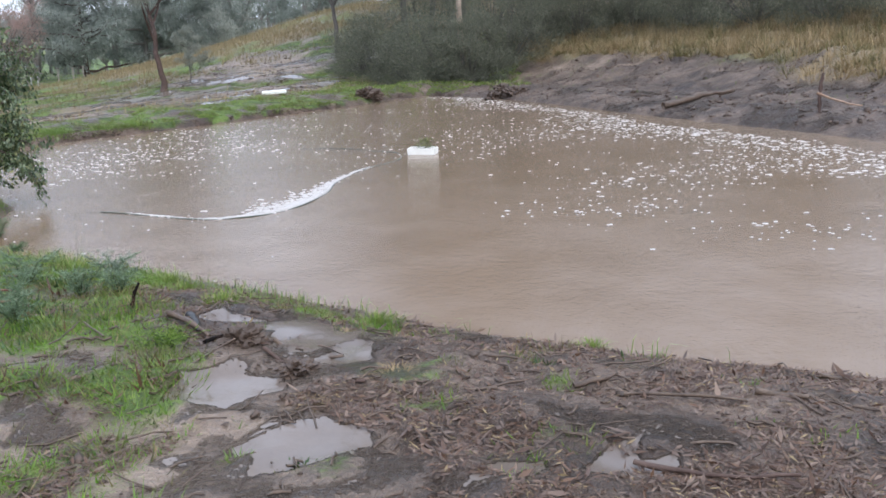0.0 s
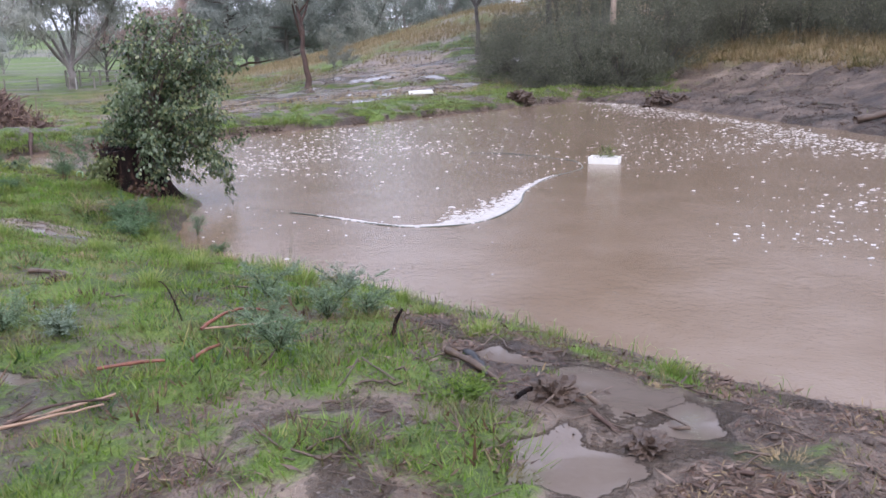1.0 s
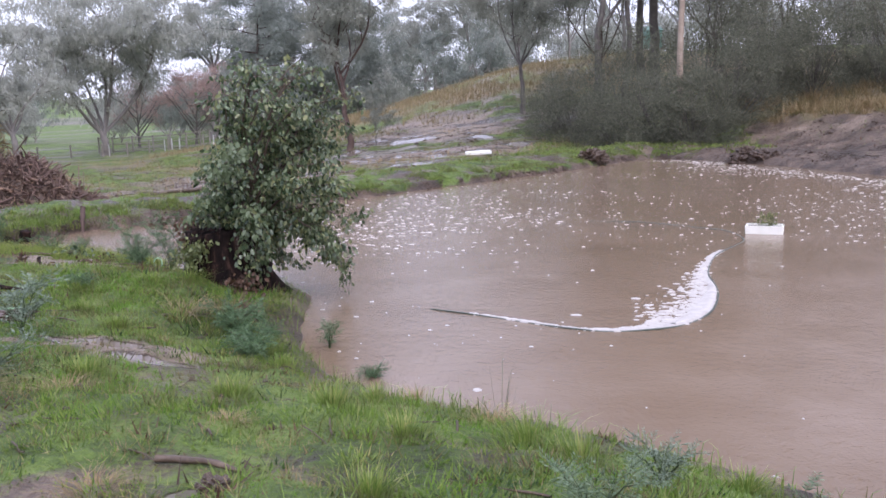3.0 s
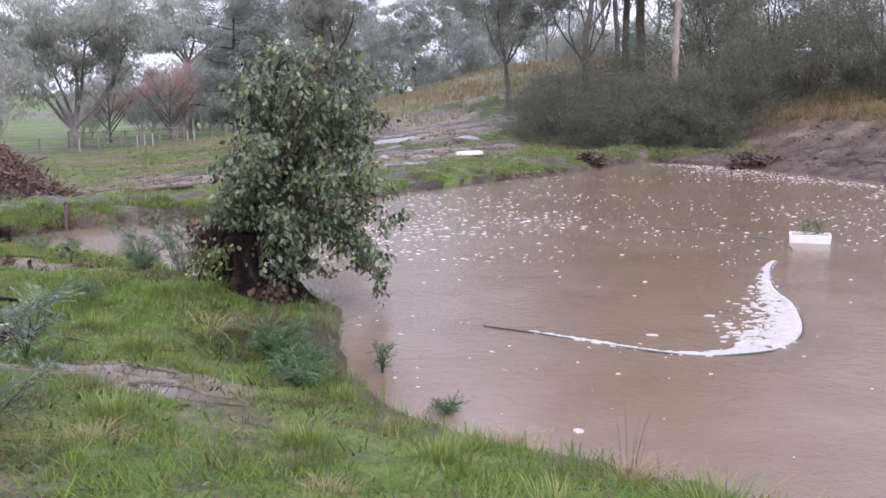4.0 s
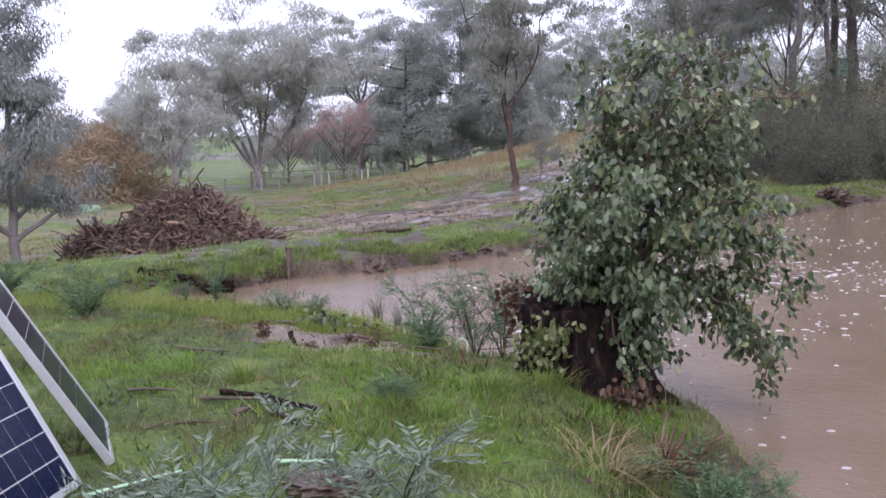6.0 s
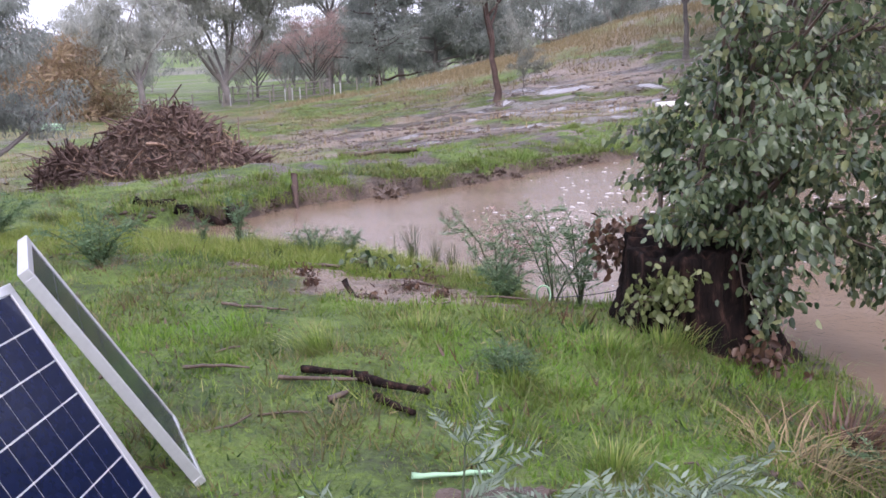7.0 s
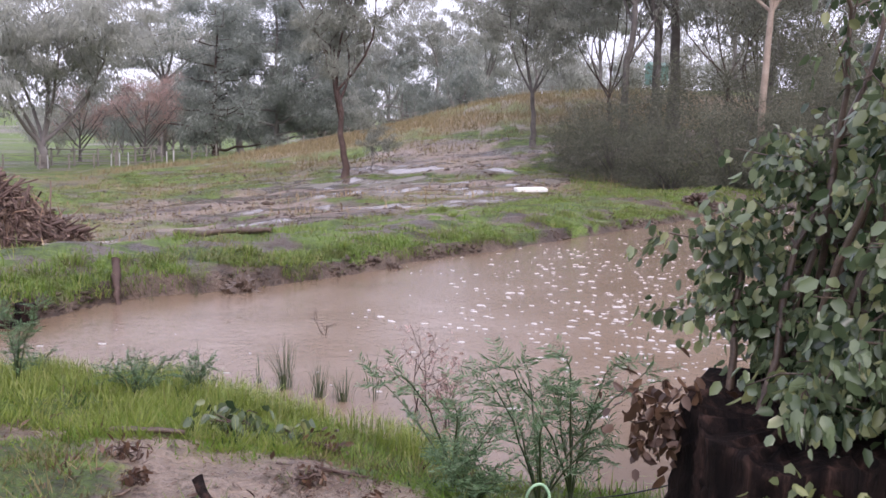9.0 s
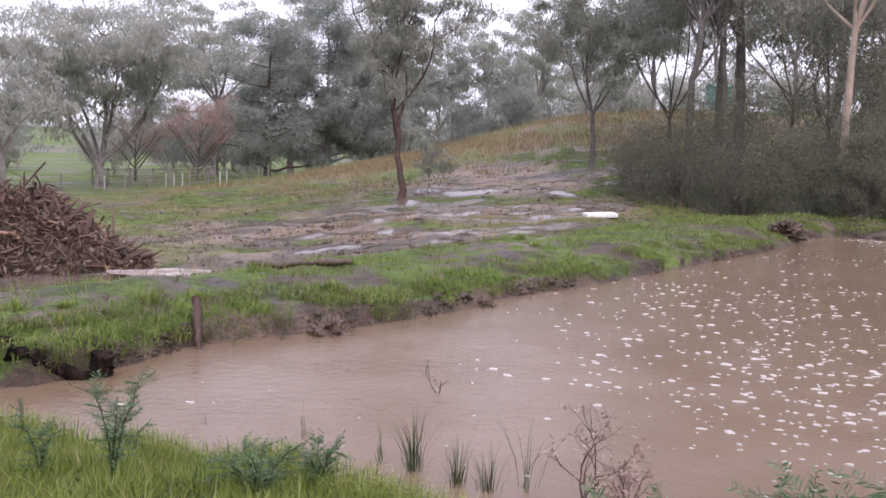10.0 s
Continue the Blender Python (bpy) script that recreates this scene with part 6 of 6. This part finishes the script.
stick("stick", [(-1.75, 5.4, 0.04), (-1.42, 5.16, 0.02)], 0.024, 727, "grey stick half sunk in the mud")
stick("stick", [(-1.65, 5.5, 0.02), (-1.5, 5.2, 0.03)], 0.03, 728, "black wet stick half sunk in the mud", M_BLACK)
stick("stick", [(1.05, 4.0, 0.02), (1.6, 3.76, 0.02)], 0.011, 729, "long thin dark stick on leaf litter")
stick("stick", [(0.8, 4.08, 0.02), (1.06, 4.24, 0.03)], 0.017, 730, "dark bent stick on leaf litter")
stick("stick", [(1.68, 3.88, 0.02), (1.9, 3.76, 0.02)], 0.02, 731, "short dark stick on leaf litter")
stick("stick", [(0.9, 3.1, 0.02), (1.5, 2.9, 0.03)], 0.012, 732, "reddish stick on leaf litter", M_BARK_RED)
stick("stick", [(2.4, 4.75, 0.03), (2.65, 4.6, 0.02)], 0.016, 733, "dark stick at the water's edge")
stick("bark_strip", [(-3.5, 4.66, 0.03), (-3.18, 4.78, 0.05)], 0.012, 734, "wet orange-red bark strip on the grass", M_REDBARK, category="bark", group="bark strips")
stick("bark_strip", [(-3.06, 4.84, 0.03), (-3.0, 5.08, 0.06)], 0.012, 735, "wet orange-red bark strip on the grass", M_REDBARK, category="bark", group="bark strips")
stick("bark_strip", [(-3.22, 5.33, 0.06), (-3.06, 5.62, 0.12)], 0.012, 736, "wet orange-red bark strip on the grass", M_REDBARK, category="bark", group="bark strips")
stick("bark_strip", [(-3.06, 5.6, 0.12), (-2.93, 5.72, 0.10)], 0.009, 756, "short orange-red bark strip on the grass", M_REDBARK, category="bark", group="bark strips")
stick("stick", [(-3.2, 5.34, 0.06), (-2.8, 5.48, 0.12)], 0.008, 757, "pale broken stick beside red bark strips", M_PALEWOOD)
for k, off in enumerate((0.0, 0.03, -0.025)):
    stick("stick", [(-3.62, 4.06 + off, 0.02), (-3.24, 4.32 + 2 * off, 0.035)], 0.009, 758 + k, "thin split stick of a bundle on the grass", M_PALEWOOD if k else M_BARK_RED)
arch = Soup()
q = np.linspace(0, 1, 10)
arch.tube(np.column_stack([0.24 * q, -0.20 * q, 0.20 * np.sin(math.pi * (0.42 + 0.58 * q)) - 0.02]), 0.004 + 0.003 * q, 6)
ob = new("arched_stem", arch.mesh("arched_stem", M_STUMP))
ob.matrix_basis = pose(-3.72, 5.82, ground_z(-3.72, 5.82))
tagged(ob, "black dead stem arching over the grass", "stem")
stick("stake", [(-2.16, 5.8, -0.05), (-2.1, 5.84, 0.17)], 0.016, 761, "short dark stake leaning in the grass", M_STUMP, category="stake", group="")
stick("stick", [(-0.95, 4.66, 0.03), (-0.3, 4.1, 0.03)], 0.014, 762, "long dark red stick on the mud", M_BARK_RED)
stick("stick", [(-1.3, 4.66, 0.05), (-1.18, 4.95, 0.03)], 0.015, 763, "dark forked stick on the mud", M_STUMP)
stick("stick", [(-5.3, 6.75, 0.02), (-4.85, 6.7, 0.03)], 0.02, 738, "dark wet stick beside a puddle")
stick("stick", [(-9.7, 12.95, 0.0), (-9.3, 12.95, 0.01)], 0.010, 739, "red-brown stick on the mud by the stump", M_BARK_RED)
stick("stick", [(-9.65, 13.02, 0.0), (-9.25, 12.9, 0.01)], 0.009, 740, "red-brown stick on the mud by the stump", M_BARK_RED)
stick("stick", [(-9.88, 12.44, 0.09), (-9.62, 12.2, -0.01)], 0.022, 741, "dark curved root poking out of the mud", M_STUMP, bend=0.12)
stick("stick", [(-10.6, 13.1, 0.02), (-10.25, 13.2, 0.03)], 0.02, 742, "dark rotten stick on the mud")
stick("stick", [(-10.4, 11.6, 0.02), (-9.9, 11.55, 0.03)], 0.010, 743, "thin dark twig on the grass")
stick("stick", [(-9.95, 10.45, 0.02), (-9.6, 10.5, 0.03)], 0.010, 744, "thin dark twig on the grass")
stick("stick", [(-8.9, 12.45, 0.02), (-8.5, 12.55, 0.03)], 0.010, 745, "thin dark twig on the mud")
stick("stick", [(-14.3, 22.8, 0.08), (-13.2, 22.7, 0.06)], 0.06, 746, "dark rotten branch on the far bank")
stick("stick", [(-13.2, 22.9, 0.08), (-12.6, 22.7, 0.06)], 0.07, 747, "dark rotten branch on the far bank")
stick("stick", [(-13.38, 18.85, 0.22), (-13.13, 18.42, -0.06)], 0.05, 748, "leaning broken post on the far bank", M_BARK_RED, 8, category="post", group="")
stick("stick", [(6.6, 25.0, 0.1), (9.3, 27.0, 0.15)], 0.10, 749, "fallen dark branch on the muddy slope")
stick("stick", [(9.0, 20.0, 0.0), (9.05, 20.05, 0.9)], 0.05, 750, "short broken reddish post on the shore", M_BARK_RED, group="", category="post")
stick("stick", [(8.9, 20.0, 0.5), (9.8, 19.6, 0.15)], 0.03, 751, "fallen pale branch on the shore", M_PALEWOOD)
stick("stick", [(-14.4, 11.2, 0.05), (-13.6, 11.1, 0.05)], 0.05, 752, "dark log lying in the grass")


def clod(x, y, size, seed, label, mat=None, name="mud_clod", squash=0.7, category="clod", dz=0.0, group=""):
    bm = bmesh.new()
    bmesh.ops.create_icosphere(bm, subdivisions=4, radius=1.0)
    off = Vector((seed * 3.7, seed * 1.3, 0))
    for v in bm.verts:
        k = 1 + 0.4 * noise.noise(v.co * 1.5 + off) + 0.3 * noise.noise(v.co * 3.5 + off) + 0.35 * noise.noise(v.co * 7 + off) + 0.3 * noise.noise(v.co * 14 + off)
        v.co = Vector((v.co.x * size[0], v.co.y * size[1], v.co.z * size[2])) * k
    me = bpy.data.meshes.new(name)
    bm.to_mesh(me)
    bm.free()
    me.materials.append(mat or M_CLOD)
    ob = new(name, me)
    ob.matrix_basis = pose(x, y, ground_z(x, y) + size[2] * 0.2 + dz, 0, 0, seed * 40)
    return tagged(ob, label, category, group)


clod(-1.13, 4.86, (0.13, 0.09, 0.08), 1, "dark wet clod of earth on the mud")
clod(-0.7, 4.35, (0.12, 0.09, 0.06), 2, "small brown clod of earth on the mud")
clod(-5.95, 6.2, (0.10, 0.09, 0.09), 3, "dark brown clod of earth in the grass")
clod(-4.85, 6.42, (0.08, 0.06, 0.05), 4, "dark clod of earth in a puddle")
clod(-8.14, 9.5, (0.2, 0.14, 0.06), 5, "low red-brown patch of dug earth")
clod(-12.08, 19.62, (0.24, 0.18, 0.2), 6, "rotten wood stump on the far bank", M_DEADWOOD, "rotten_stump", category="stump")
clod(-10.45, 22.05, (0.15, 0.12, 0.13), 7, "rotten wood stump on the far bank", M_DEADWOOD, "rotten_stump", category="stump")
stick("log_end", [(-13.55, 17.22, -0.1), (-13.52, 17.2, 0.30)], 0.12, 753, "upright rotten log end at the water", M_STUMP, 10, category="log", group="")
stick("rotten_log", [(-14.2, 16.82, 0.04), (-13.6, 17.08, 0.06)], 0.09, 754, "dark rotten log at the water's edge", M_STUMP, 10, category="log", group="")
stick("rotten_log", [(-14.9, 16.9, 0.06), (-14.3, 17.0, 0.05)], 0.07, 755, "dark rotten log at the water's edge", M_STUMP, 10, category="log", group="")
for k, (x, y) in enumerate([(2.2, 35.3), (3.0, 35.0), (2.6, 35.9)]):
    clod(x, y, (0.7 - 0.15 * k, 0.4, 0.28), 11 + k, "dark heap of mud and roots on the shore", M_CLOD, "root_clump", category="clod", group="root clumps")
clod(-3.0, 35.6, (0.6, 0.4, 0.3), 15, "dark clod of earth on the far bank")
r = np.random.default_rng(760)
for k in range(26):
    x, y = r.uniform(-14, -3), r.uniform(16, 36)
    d = float(shore_distance(np.array([x]), np.array([y]))[0])
    if 0.0 < d < 1.2:
        s_ = r.uniform(0.04, 0.1)
        clod(x, y, (s_ * 1.5, s_, s_ * 0.7), 50 + k, "dark clod of bank earth by the water", group="clods on the bank")




def lumps(name, X, Y, size, label, seed, mat):
    """Small rough lumps of earth: squashed eight-sided crumbs."""
    r = np.random.default_rng(seed)
    n = len(X)
    base = np.array([[1, 0, 0], [0, 1, 0], [-1, 0, 0], [0, -1, 0], [0, 0, 1], [0, 0, -1]], float)
    a = r.uniform(0, 6.3, n)
    V = base[None] * size[:, None, None] * r.uniform(0.6, 1.5, (n, 6, 1)) * np.array([1.3, 0.9, 0.6])
    V = V + r.normal(size=V.shape) * size[:, None, None] * 0.2
    c, s_ = np.cos(a)[:, None], np.sin(a)[:, None]
    V = np.stack([V[..., 0] * c - V[..., 1] * s_, V[..., 0] * s_ + V[..., 1] * c, V[..., 2]], -1)
    V = V + np.stack([X, Y, on_ground(X, Y) + 0.1 * size], -1)[:, None]
    F = np.array([[0, 1, 4], [1, 2, 4], [2, 3, 4], [3, 0, 4], [1, 0, 5], [2, 1, 5], [3, 2, 5], [0, 3, 5]])
    F = (np.arange(n)[:, None, None] * 6 + F[None]).reshape(-1, 3)
    return tagged(new(name, mesh_np(name, V.reshape(-1, 3), F, mat, True)), label, "clod", kind="stuff")


for name, n, box_, dlim, size, label in [("slope_clods", 6000, (1, 13, 15, 42), (0.1, 8), 0.032, "dark crumbs of earth on the muddy slope"), ("field_clods", 12000, (-32, 2, 24, 68), (4, 60), 0.042, "dark crumbs of earth on the muddy flat"),
                                         ("mud_clods", 8000, (-2.6, 4, 1.5, 7.5), (0.05, 9), 0.009, "small crumbs of wet earth on the mud"), ("bank_clods", 1500, (-16, -1, 15.8, 40), (0.1, 0.9), 0.03, "dark crumbs of earth along the far waterline"),
                                         ("grass_clods", 3600, (-13, -2, 3, 15), (0.05, 9), 0.010, "small crumbs of wet earth among the grass")]:
    X, Y = r.uniform(box_[0], box_[1], n), r.uniform(box_[2], box_[3], n)
    d = shore_distance(X, Y)
    g, w = cover(X, Y, d)[:2]
    keep = (w < 0.6) & (d > dlim[0]) & (d < dlim[1]) & (r.uniform(0, 1, n) < 1.1 - g) & (fbm(X, Y, 1.2, 2, 150) > 0.42)
    lumps(name, X[keep], Y[keep], size * r.gamma(2.5, 0.4, keep.sum()), label, 900, M_CLOD)


P, r = along_shore(2600, lambda x, y: x < 0.5 and y > 16.2, -0.03, 0.15, 765)
keep = fbm(P[:, 0], P[:, 1], 0.8, 2, 766) > 0.45
lumps("bank_clods", P[keep, 0], P[keep, 1], 0.022 * r.gamma(2.5, 0.4, keep.sum()), "dark crumbling earth of the far bank's edge", 901, M_CLOD)


# ---- polystyrene sheet, rope, green tubes ----
def slab(name, L, W, H, m, label, mat, category):
    bm = bmesh.new()
    bmesh.ops.create_cube(bm, size=1.0)
    for v in bm.verts:
        v.co = Vector((v.co.x * L, v.co.y * W, v.co.z * H))
    bmesh.ops.bevel(bm, geom=list(bm.edges), offset=min(L, W, H) * 0.18, segments=2, affect="EDGES")
    me = bpy.data.meshes.new(name)
    bm.to_mesh(me)
    bm.free()
    me.materials.append(mat)
    ob = new(name, me)
    ob.matrix_basis = m
    return tagged(ob, label, category)


slab("foam_sheet", 1.15, 0.75, 0.14, pose(-8.05, 41.2, ground_z(-8.05, 41.2) + 0.06, 2, -2, 12), "white polystyrene sheet lying on the mud", M_FOAMBOX, "sheet")
s = Soup()
k = np.linspace(0, 2 * math.pi * 1.15, 26)
s.tube(np.column_stack([0.05 * np.cos(k), 0.01 * np.sin(2 * k), 0.07 + 0.07 * np.sin(k)]), 0.007, 6)
ob = new("rope_loop", s.mesh("rope_loop", M_PALEGREEN))
ob.matrix_basis = pose(-8.47, 12.72, ground_z(-8.47, 12.72))
tagged(ob, "pale green rope loop tied beside the stump", "rope")
s = Soup()
k = np.linspace(0, 1, 20)
s.tube(np.column_stack([-8.47 + 0.75 * k, 12.78 + 0.12 * k, ground_z(-8.47, 12.78) + 0.05 - 0.03 * np.sin(math.pi * k) + 0.12 * k]), 0.0035, 6)
tagged(new("cable", s.mesh("cable", M_BLACK)), "thin dark cord running to the stump", "cord")
stick("green_tube", [(-9.02, 9.02, 0.03), (-8.75, 9.32, 0.03)], 0.011, 770, "pale green plastic tube on the grass", M_PALEGREEN, bend=0.005, category="tube", group="")
stick("green_tube", [(-8.45, 9.6, 0.03), (-8.18, 9.75, 0.03)], 0.011, 771, "short pale green plastic tube on the grass", M_PALEGREEN, bend=0.005, category="tube", group="")


# ---- two solar panels propped on the grass ----
def solar_panel(corner, across, lean, angle, W, L, label, group="solar panels"):
    a = np.array([*across, 0.0]) / np.linalg.norm(across)
    l = np.array([*lean, 0.0])
    l = l - a * l.dot(a)
    l = l / np.linalg.norm(l) * math.cos(radians(angle)) + np.array([0, 0, math.sin(radians(angle))])
    n = np.cross(a, l)
    if n[2] < 0:
        n = -n
    m = Matrix((a, l, n)).transposed().to_4x4()
    m.translation = corner
    t = thing("solar_panel", m, label, "solar panel", group)

    def box(name, x0, x1, y0, y1, z0, z1, mat, lab=""):
        bm = bmesh.new()
        bmesh.ops.create_cube(bm, size=1.0)
        for v in bm.verts:
            v.co = Vector((x0 + (v.co.x + 0.5) * (x1 - x0), y0 + (v.co.y + 0.5) * (y1 - y0), z0 + (v.co.z + 0.5) * (z1 - z0)))
        bmesh.ops.bevel(bm, geom=list(bm.edges), offset=0.002, segments=1, affect="EDGES")
        return part(name, bm, mat, t, lab)
    f, d = 0.032, 0.04
    box("frame_bar", 0, W, 0, f, -d, 0, M_ALU)
    box("frame_bar", 0, W, L - f, L, -d, 0, M_ALU)
    box("frame_bar", 0, f, f, L - f, -d, 0, M_ALU)
    box("frame_bar", W - f, W, f, L - f, -d, 0, M_ALU)
    box("backing", f, W - f, f, L - f, -0.014, -0.009, M_FOAMBOX, "white backing sheet")
    nx_, ny_ = 6, 7
    cw, ch = (W - 2 * f) / nx_, (L - 2 * f) / ny_
    one = None
    for i in range(nx_):
        for j in range(ny_):
            x0, y0 = f + i * cw, f + j * ch
            if one is None:
                bm = bmesh.new()
                bmesh.ops.create_cube(bm, size=1.0)
                for v in bm.verts:
                    v.co = Vector((v.co.x * (cw - 0.006), v.co.y * (ch - 0.006), v.co.z * 0.003))
                one = bpy.data.meshes.new("cell")
                bm.to_mesh(one)
                bm.free()
                one.materials.append(M_CELL)
            part("cell", one, None, t, at=pose(x0 + cw / 2, y0 + ch / 2, -0.006))
    return t


solar_panel((-9.14, 9.14, 0.58), (0.2, -0.97), (-0.97, -0.2), 61, 0.66, 0.95, "blue solar panel propped up on the grass")
solar_panel((-9.18, 9.40, 0.58), (-0.67, 0.74), (-0.74, -0.67), 61, 0.66, 1.0, "solar panel seen edge-on behind another panel")
slab("black_box", 0.40, 0.26, 0.34, pose(-9.95, 9.28, ground_z(-9.95, 9.28) + 0.16, 0, 0, 30), "black plastic box behind the panels", M_BLACK, "box")


# ---- paddock: fences, yard rails, hut, trough ----
def fence(points, label, posts, h=1.2, rails=2, mat=None, r0=0.06, rail_r=0.02):
    P = smooth_line(points, posts)
    t = thing("fence", pose(P[0, 0], P[0, 1], ground_z(*P[0])), label, "fence")
    base = np.array([P[0, 0], P[0, 1], ground_z(*P[0])])
    G = np.array([[x, y, ground_z(x, y)] for x, y in P]) - base
    s = Soup()
    s.tube(np.array([[0, 0, -0.2], [0, 0, h * 0.5], [0, 0, h]]), r0, 6)
    one = s.mesh("post", mat or M_POST, False)
    for g in G:
        part("post", one, None, t, at=pose(*g))
    for k in range(rails):
        s = Soup()
        s.tube(G + np.array([0, 0, h * (0.92 - 0.4 * k)]), rail_r, 4, False)
        part("rail", s.mesh("rail", mat or M_POST, False), None, t)
    return t


fence([(-62, 79), (-49.1, 79.7), (-44, 88), (-40.5, 97)], "old post and wire fence along the paddock", 14, 1.3, 2, None, 0.08, 0.015)
fence([(-53, 84), (-47, 86), (-43.5, 90)], "weathered timber stock yard rails", 8, 1.7, 3, None, 0.09, 0.05)
fence([(-33, 98), (-22, 102), (-12, 104), (-4, 103)], "old post and wire fence over the hill", 16, 1.2, 2, None, 0.07, 0.015)
for k, (x, y) in enumerate([(-45.8, 84.2), (-45.2, 84.6), (-44.6, 85.1), (-41.5, 86.5), (-41.0, 86.9), (-49.5, 80.0)]):
    s = Soup()
    s.tube(np.array([[0, 0, -0.2], [0, 0, 0.6], [0, 0, 1.2]]), 0.06, 6)
    ob = new("white_post", s.mesh("white_post", M_WHITEPOST, False))
    ob.matrix_basis = pose(x, y, ground_z(x, y))
    tagged(ob, "white painted timber post in the yard", "post", "white posts")


def hut(x, y, z, turn):
    t = thing("hut", pose(x, y, z, 0, 0, turn), "small green tin hut half hidden by trees", "hut")
    bm = bmesh.new()
    bmesh.ops.create_cube(bm, size=1.0)
    for v in bm.verts:
        v.co = Vector((v.co.x * 1.4, v.co.y * 1.2, v.co.z * 1.5 + 0.8))
    part("wall", bm, M_GREENROOF, t)
    bm = bmesh.new()
    vs = [bm.verts.new(p) for p in [(-0.8, -0.7, 1.5), (0.8, -0.7, 1.5), (0.8, 0.7, 1.5), (-0.8, 0.7, 1.5), (-0.8, 0, 1.85), (0.8, 0, 1.85)]]
    for f in ((0, 1, 5, 4), (2, 3, 4, 5), (0, 4, 3), (1, 2, 5), (3, 2, 1, 0)):
        bm.faces.new([vs[i] for i in f])
    part("roof", bm, M_GREENROOF, t)
    return t


hut(2.3, 79.0, 7.0, 20)
slab("trough", 2.4, 0.9, 0.45, pose(-47.3, 53.3, ground_z(-47.3, 53.3) + 0.2, 0, 0, -35), "pale green water trough on the flat", M_PALEGREEN, "trough")

# grass tufts and small clumps on the far bank
r = np.random.default_rng(780)
for k in range(46):
    x, y = r.uniform(-15, -1), r.uniform(16.5, 36)
    d = float(shore_distance(np.array([x]), np.array([y]))[0])
    if 0.05 < d < 4.5:
        tussock(x, y, r.uniform(0.1, 0.24), r.uniform(0.15, 0.35), 130, 800 + k, "rough green grass tussock on the far bank", None, group="far bank tussocks", w=0.014)


# ---- litter on the mud ----
def litter(n, x0, x1, y0, y1, seed, label, mat, size, power, mudonly=True, clean=0.3):
    r = np.random.default_rng(seed)
    X, Y = r.uniform(x0, x1, n), r.uniform(y0, y1, n)
    d = shore_distance(X, Y)
    g, w, dry, silt = cover(X, Y, d)
    thick = 0.25 + 1.1 * ss(fbm(X, Y, 0.6, 3, 798), 0.38, 0.55)
    keep = (d > 0.05) & (w < 0.55) & (silt < clean) & (r.uniform(0, 1, n) < thick) & (r.uniform(0, 1, n) < ((1 - g) ** power if mudonly else 0.5))
    X, Y = X[keep], Y[keep]
    c = len(X)
    Z = on_ground(X, Y) + 0.008
    A = unit(r.normal(size=(c, 3)) * np.array([1, 1, 0.25]))
    B = unit(np.cross(A, np.array([0, 0, 1.0]) + r.normal(size=(c, 3)) * 0.35))
    L = size * r.gamma(3.0, 0.33, c)
    V, F = leaf_quads(np.column_stack([X, Y, Z]), A, B, L, L * r.uniform(0.08, 0.28, c))
    return tagged(new("leaf_litter", mesh_np("leaf_litter", V, F, mat)), label, "litter", kind="stuff")


litter(130000, -2.8, 3.6, 1.8, 7.2, 790, "dark brown leaf and bark litter on wet mud", M_DEADLEAF, 0.036, 1.2)
litter(110000, -2.8, 3.6, 1.8, 7.2, 794, "brown bark mulch on wet mud", M_MULCH, 0.034, 1.2)
litter(26000, -2.8, 3.6, 1.8, 7.2, 791, "tan leaf and straw litter on wet mud", M_DRY, 0.026, 1.5)
litter(14000, -11.2, -8.8, 11.8, 13.6, 796, "dark leaf litter on the bare mud", M_DEADLEAF, 0.026, 1.0, True, 2.0)
litter(14000, -14, -2, 2, 15, 792, "brown dead leaves among wet grass", M_DEADLEAF, 0.02, 1.0, False)
litter(5000, -14, -2, 2, 15, 793, "pale dead straw among wet grass", M_DRY, 0.028, 1.0, False)
r = np.random.default_rng(795)
s = Soup()
for k in range(700):
    x, y = (r.uniform(-2.2, 3.5), r.uniform(2, 6.5)) if k < 480 else (r.uniform(-13, -2), r.uniform(3, 14.5))
    d = float(shore_distance(np.array([x]), np.array([y]))[0])
    if d > 0.1 and float(puddle(np.array([x]), np.array([y]))[0]) < 0.2:
        a, L = r.uniform(0, 6.3), r.gamma(2.0, 0.06) + 0.05
        q = np.linspace(-0.5, 0.5, 4)
        p = np.column_stack([x + L * q * math.cos(a), y + L * q * math.sin(a), ground_z(x, y) + 0.012 + r.normal(size=4) * 0.006]) + r.normal(size=(4, 3)) * 0.006
        s.tube(p, r.uniform(0.003, 0.008), 4, False)
tagged(new("twig_litter", s.mesh("twig_litter", M_DEADWOOD)), "small dark twigs scattered over mud and grass", "litter", kind="stuff")
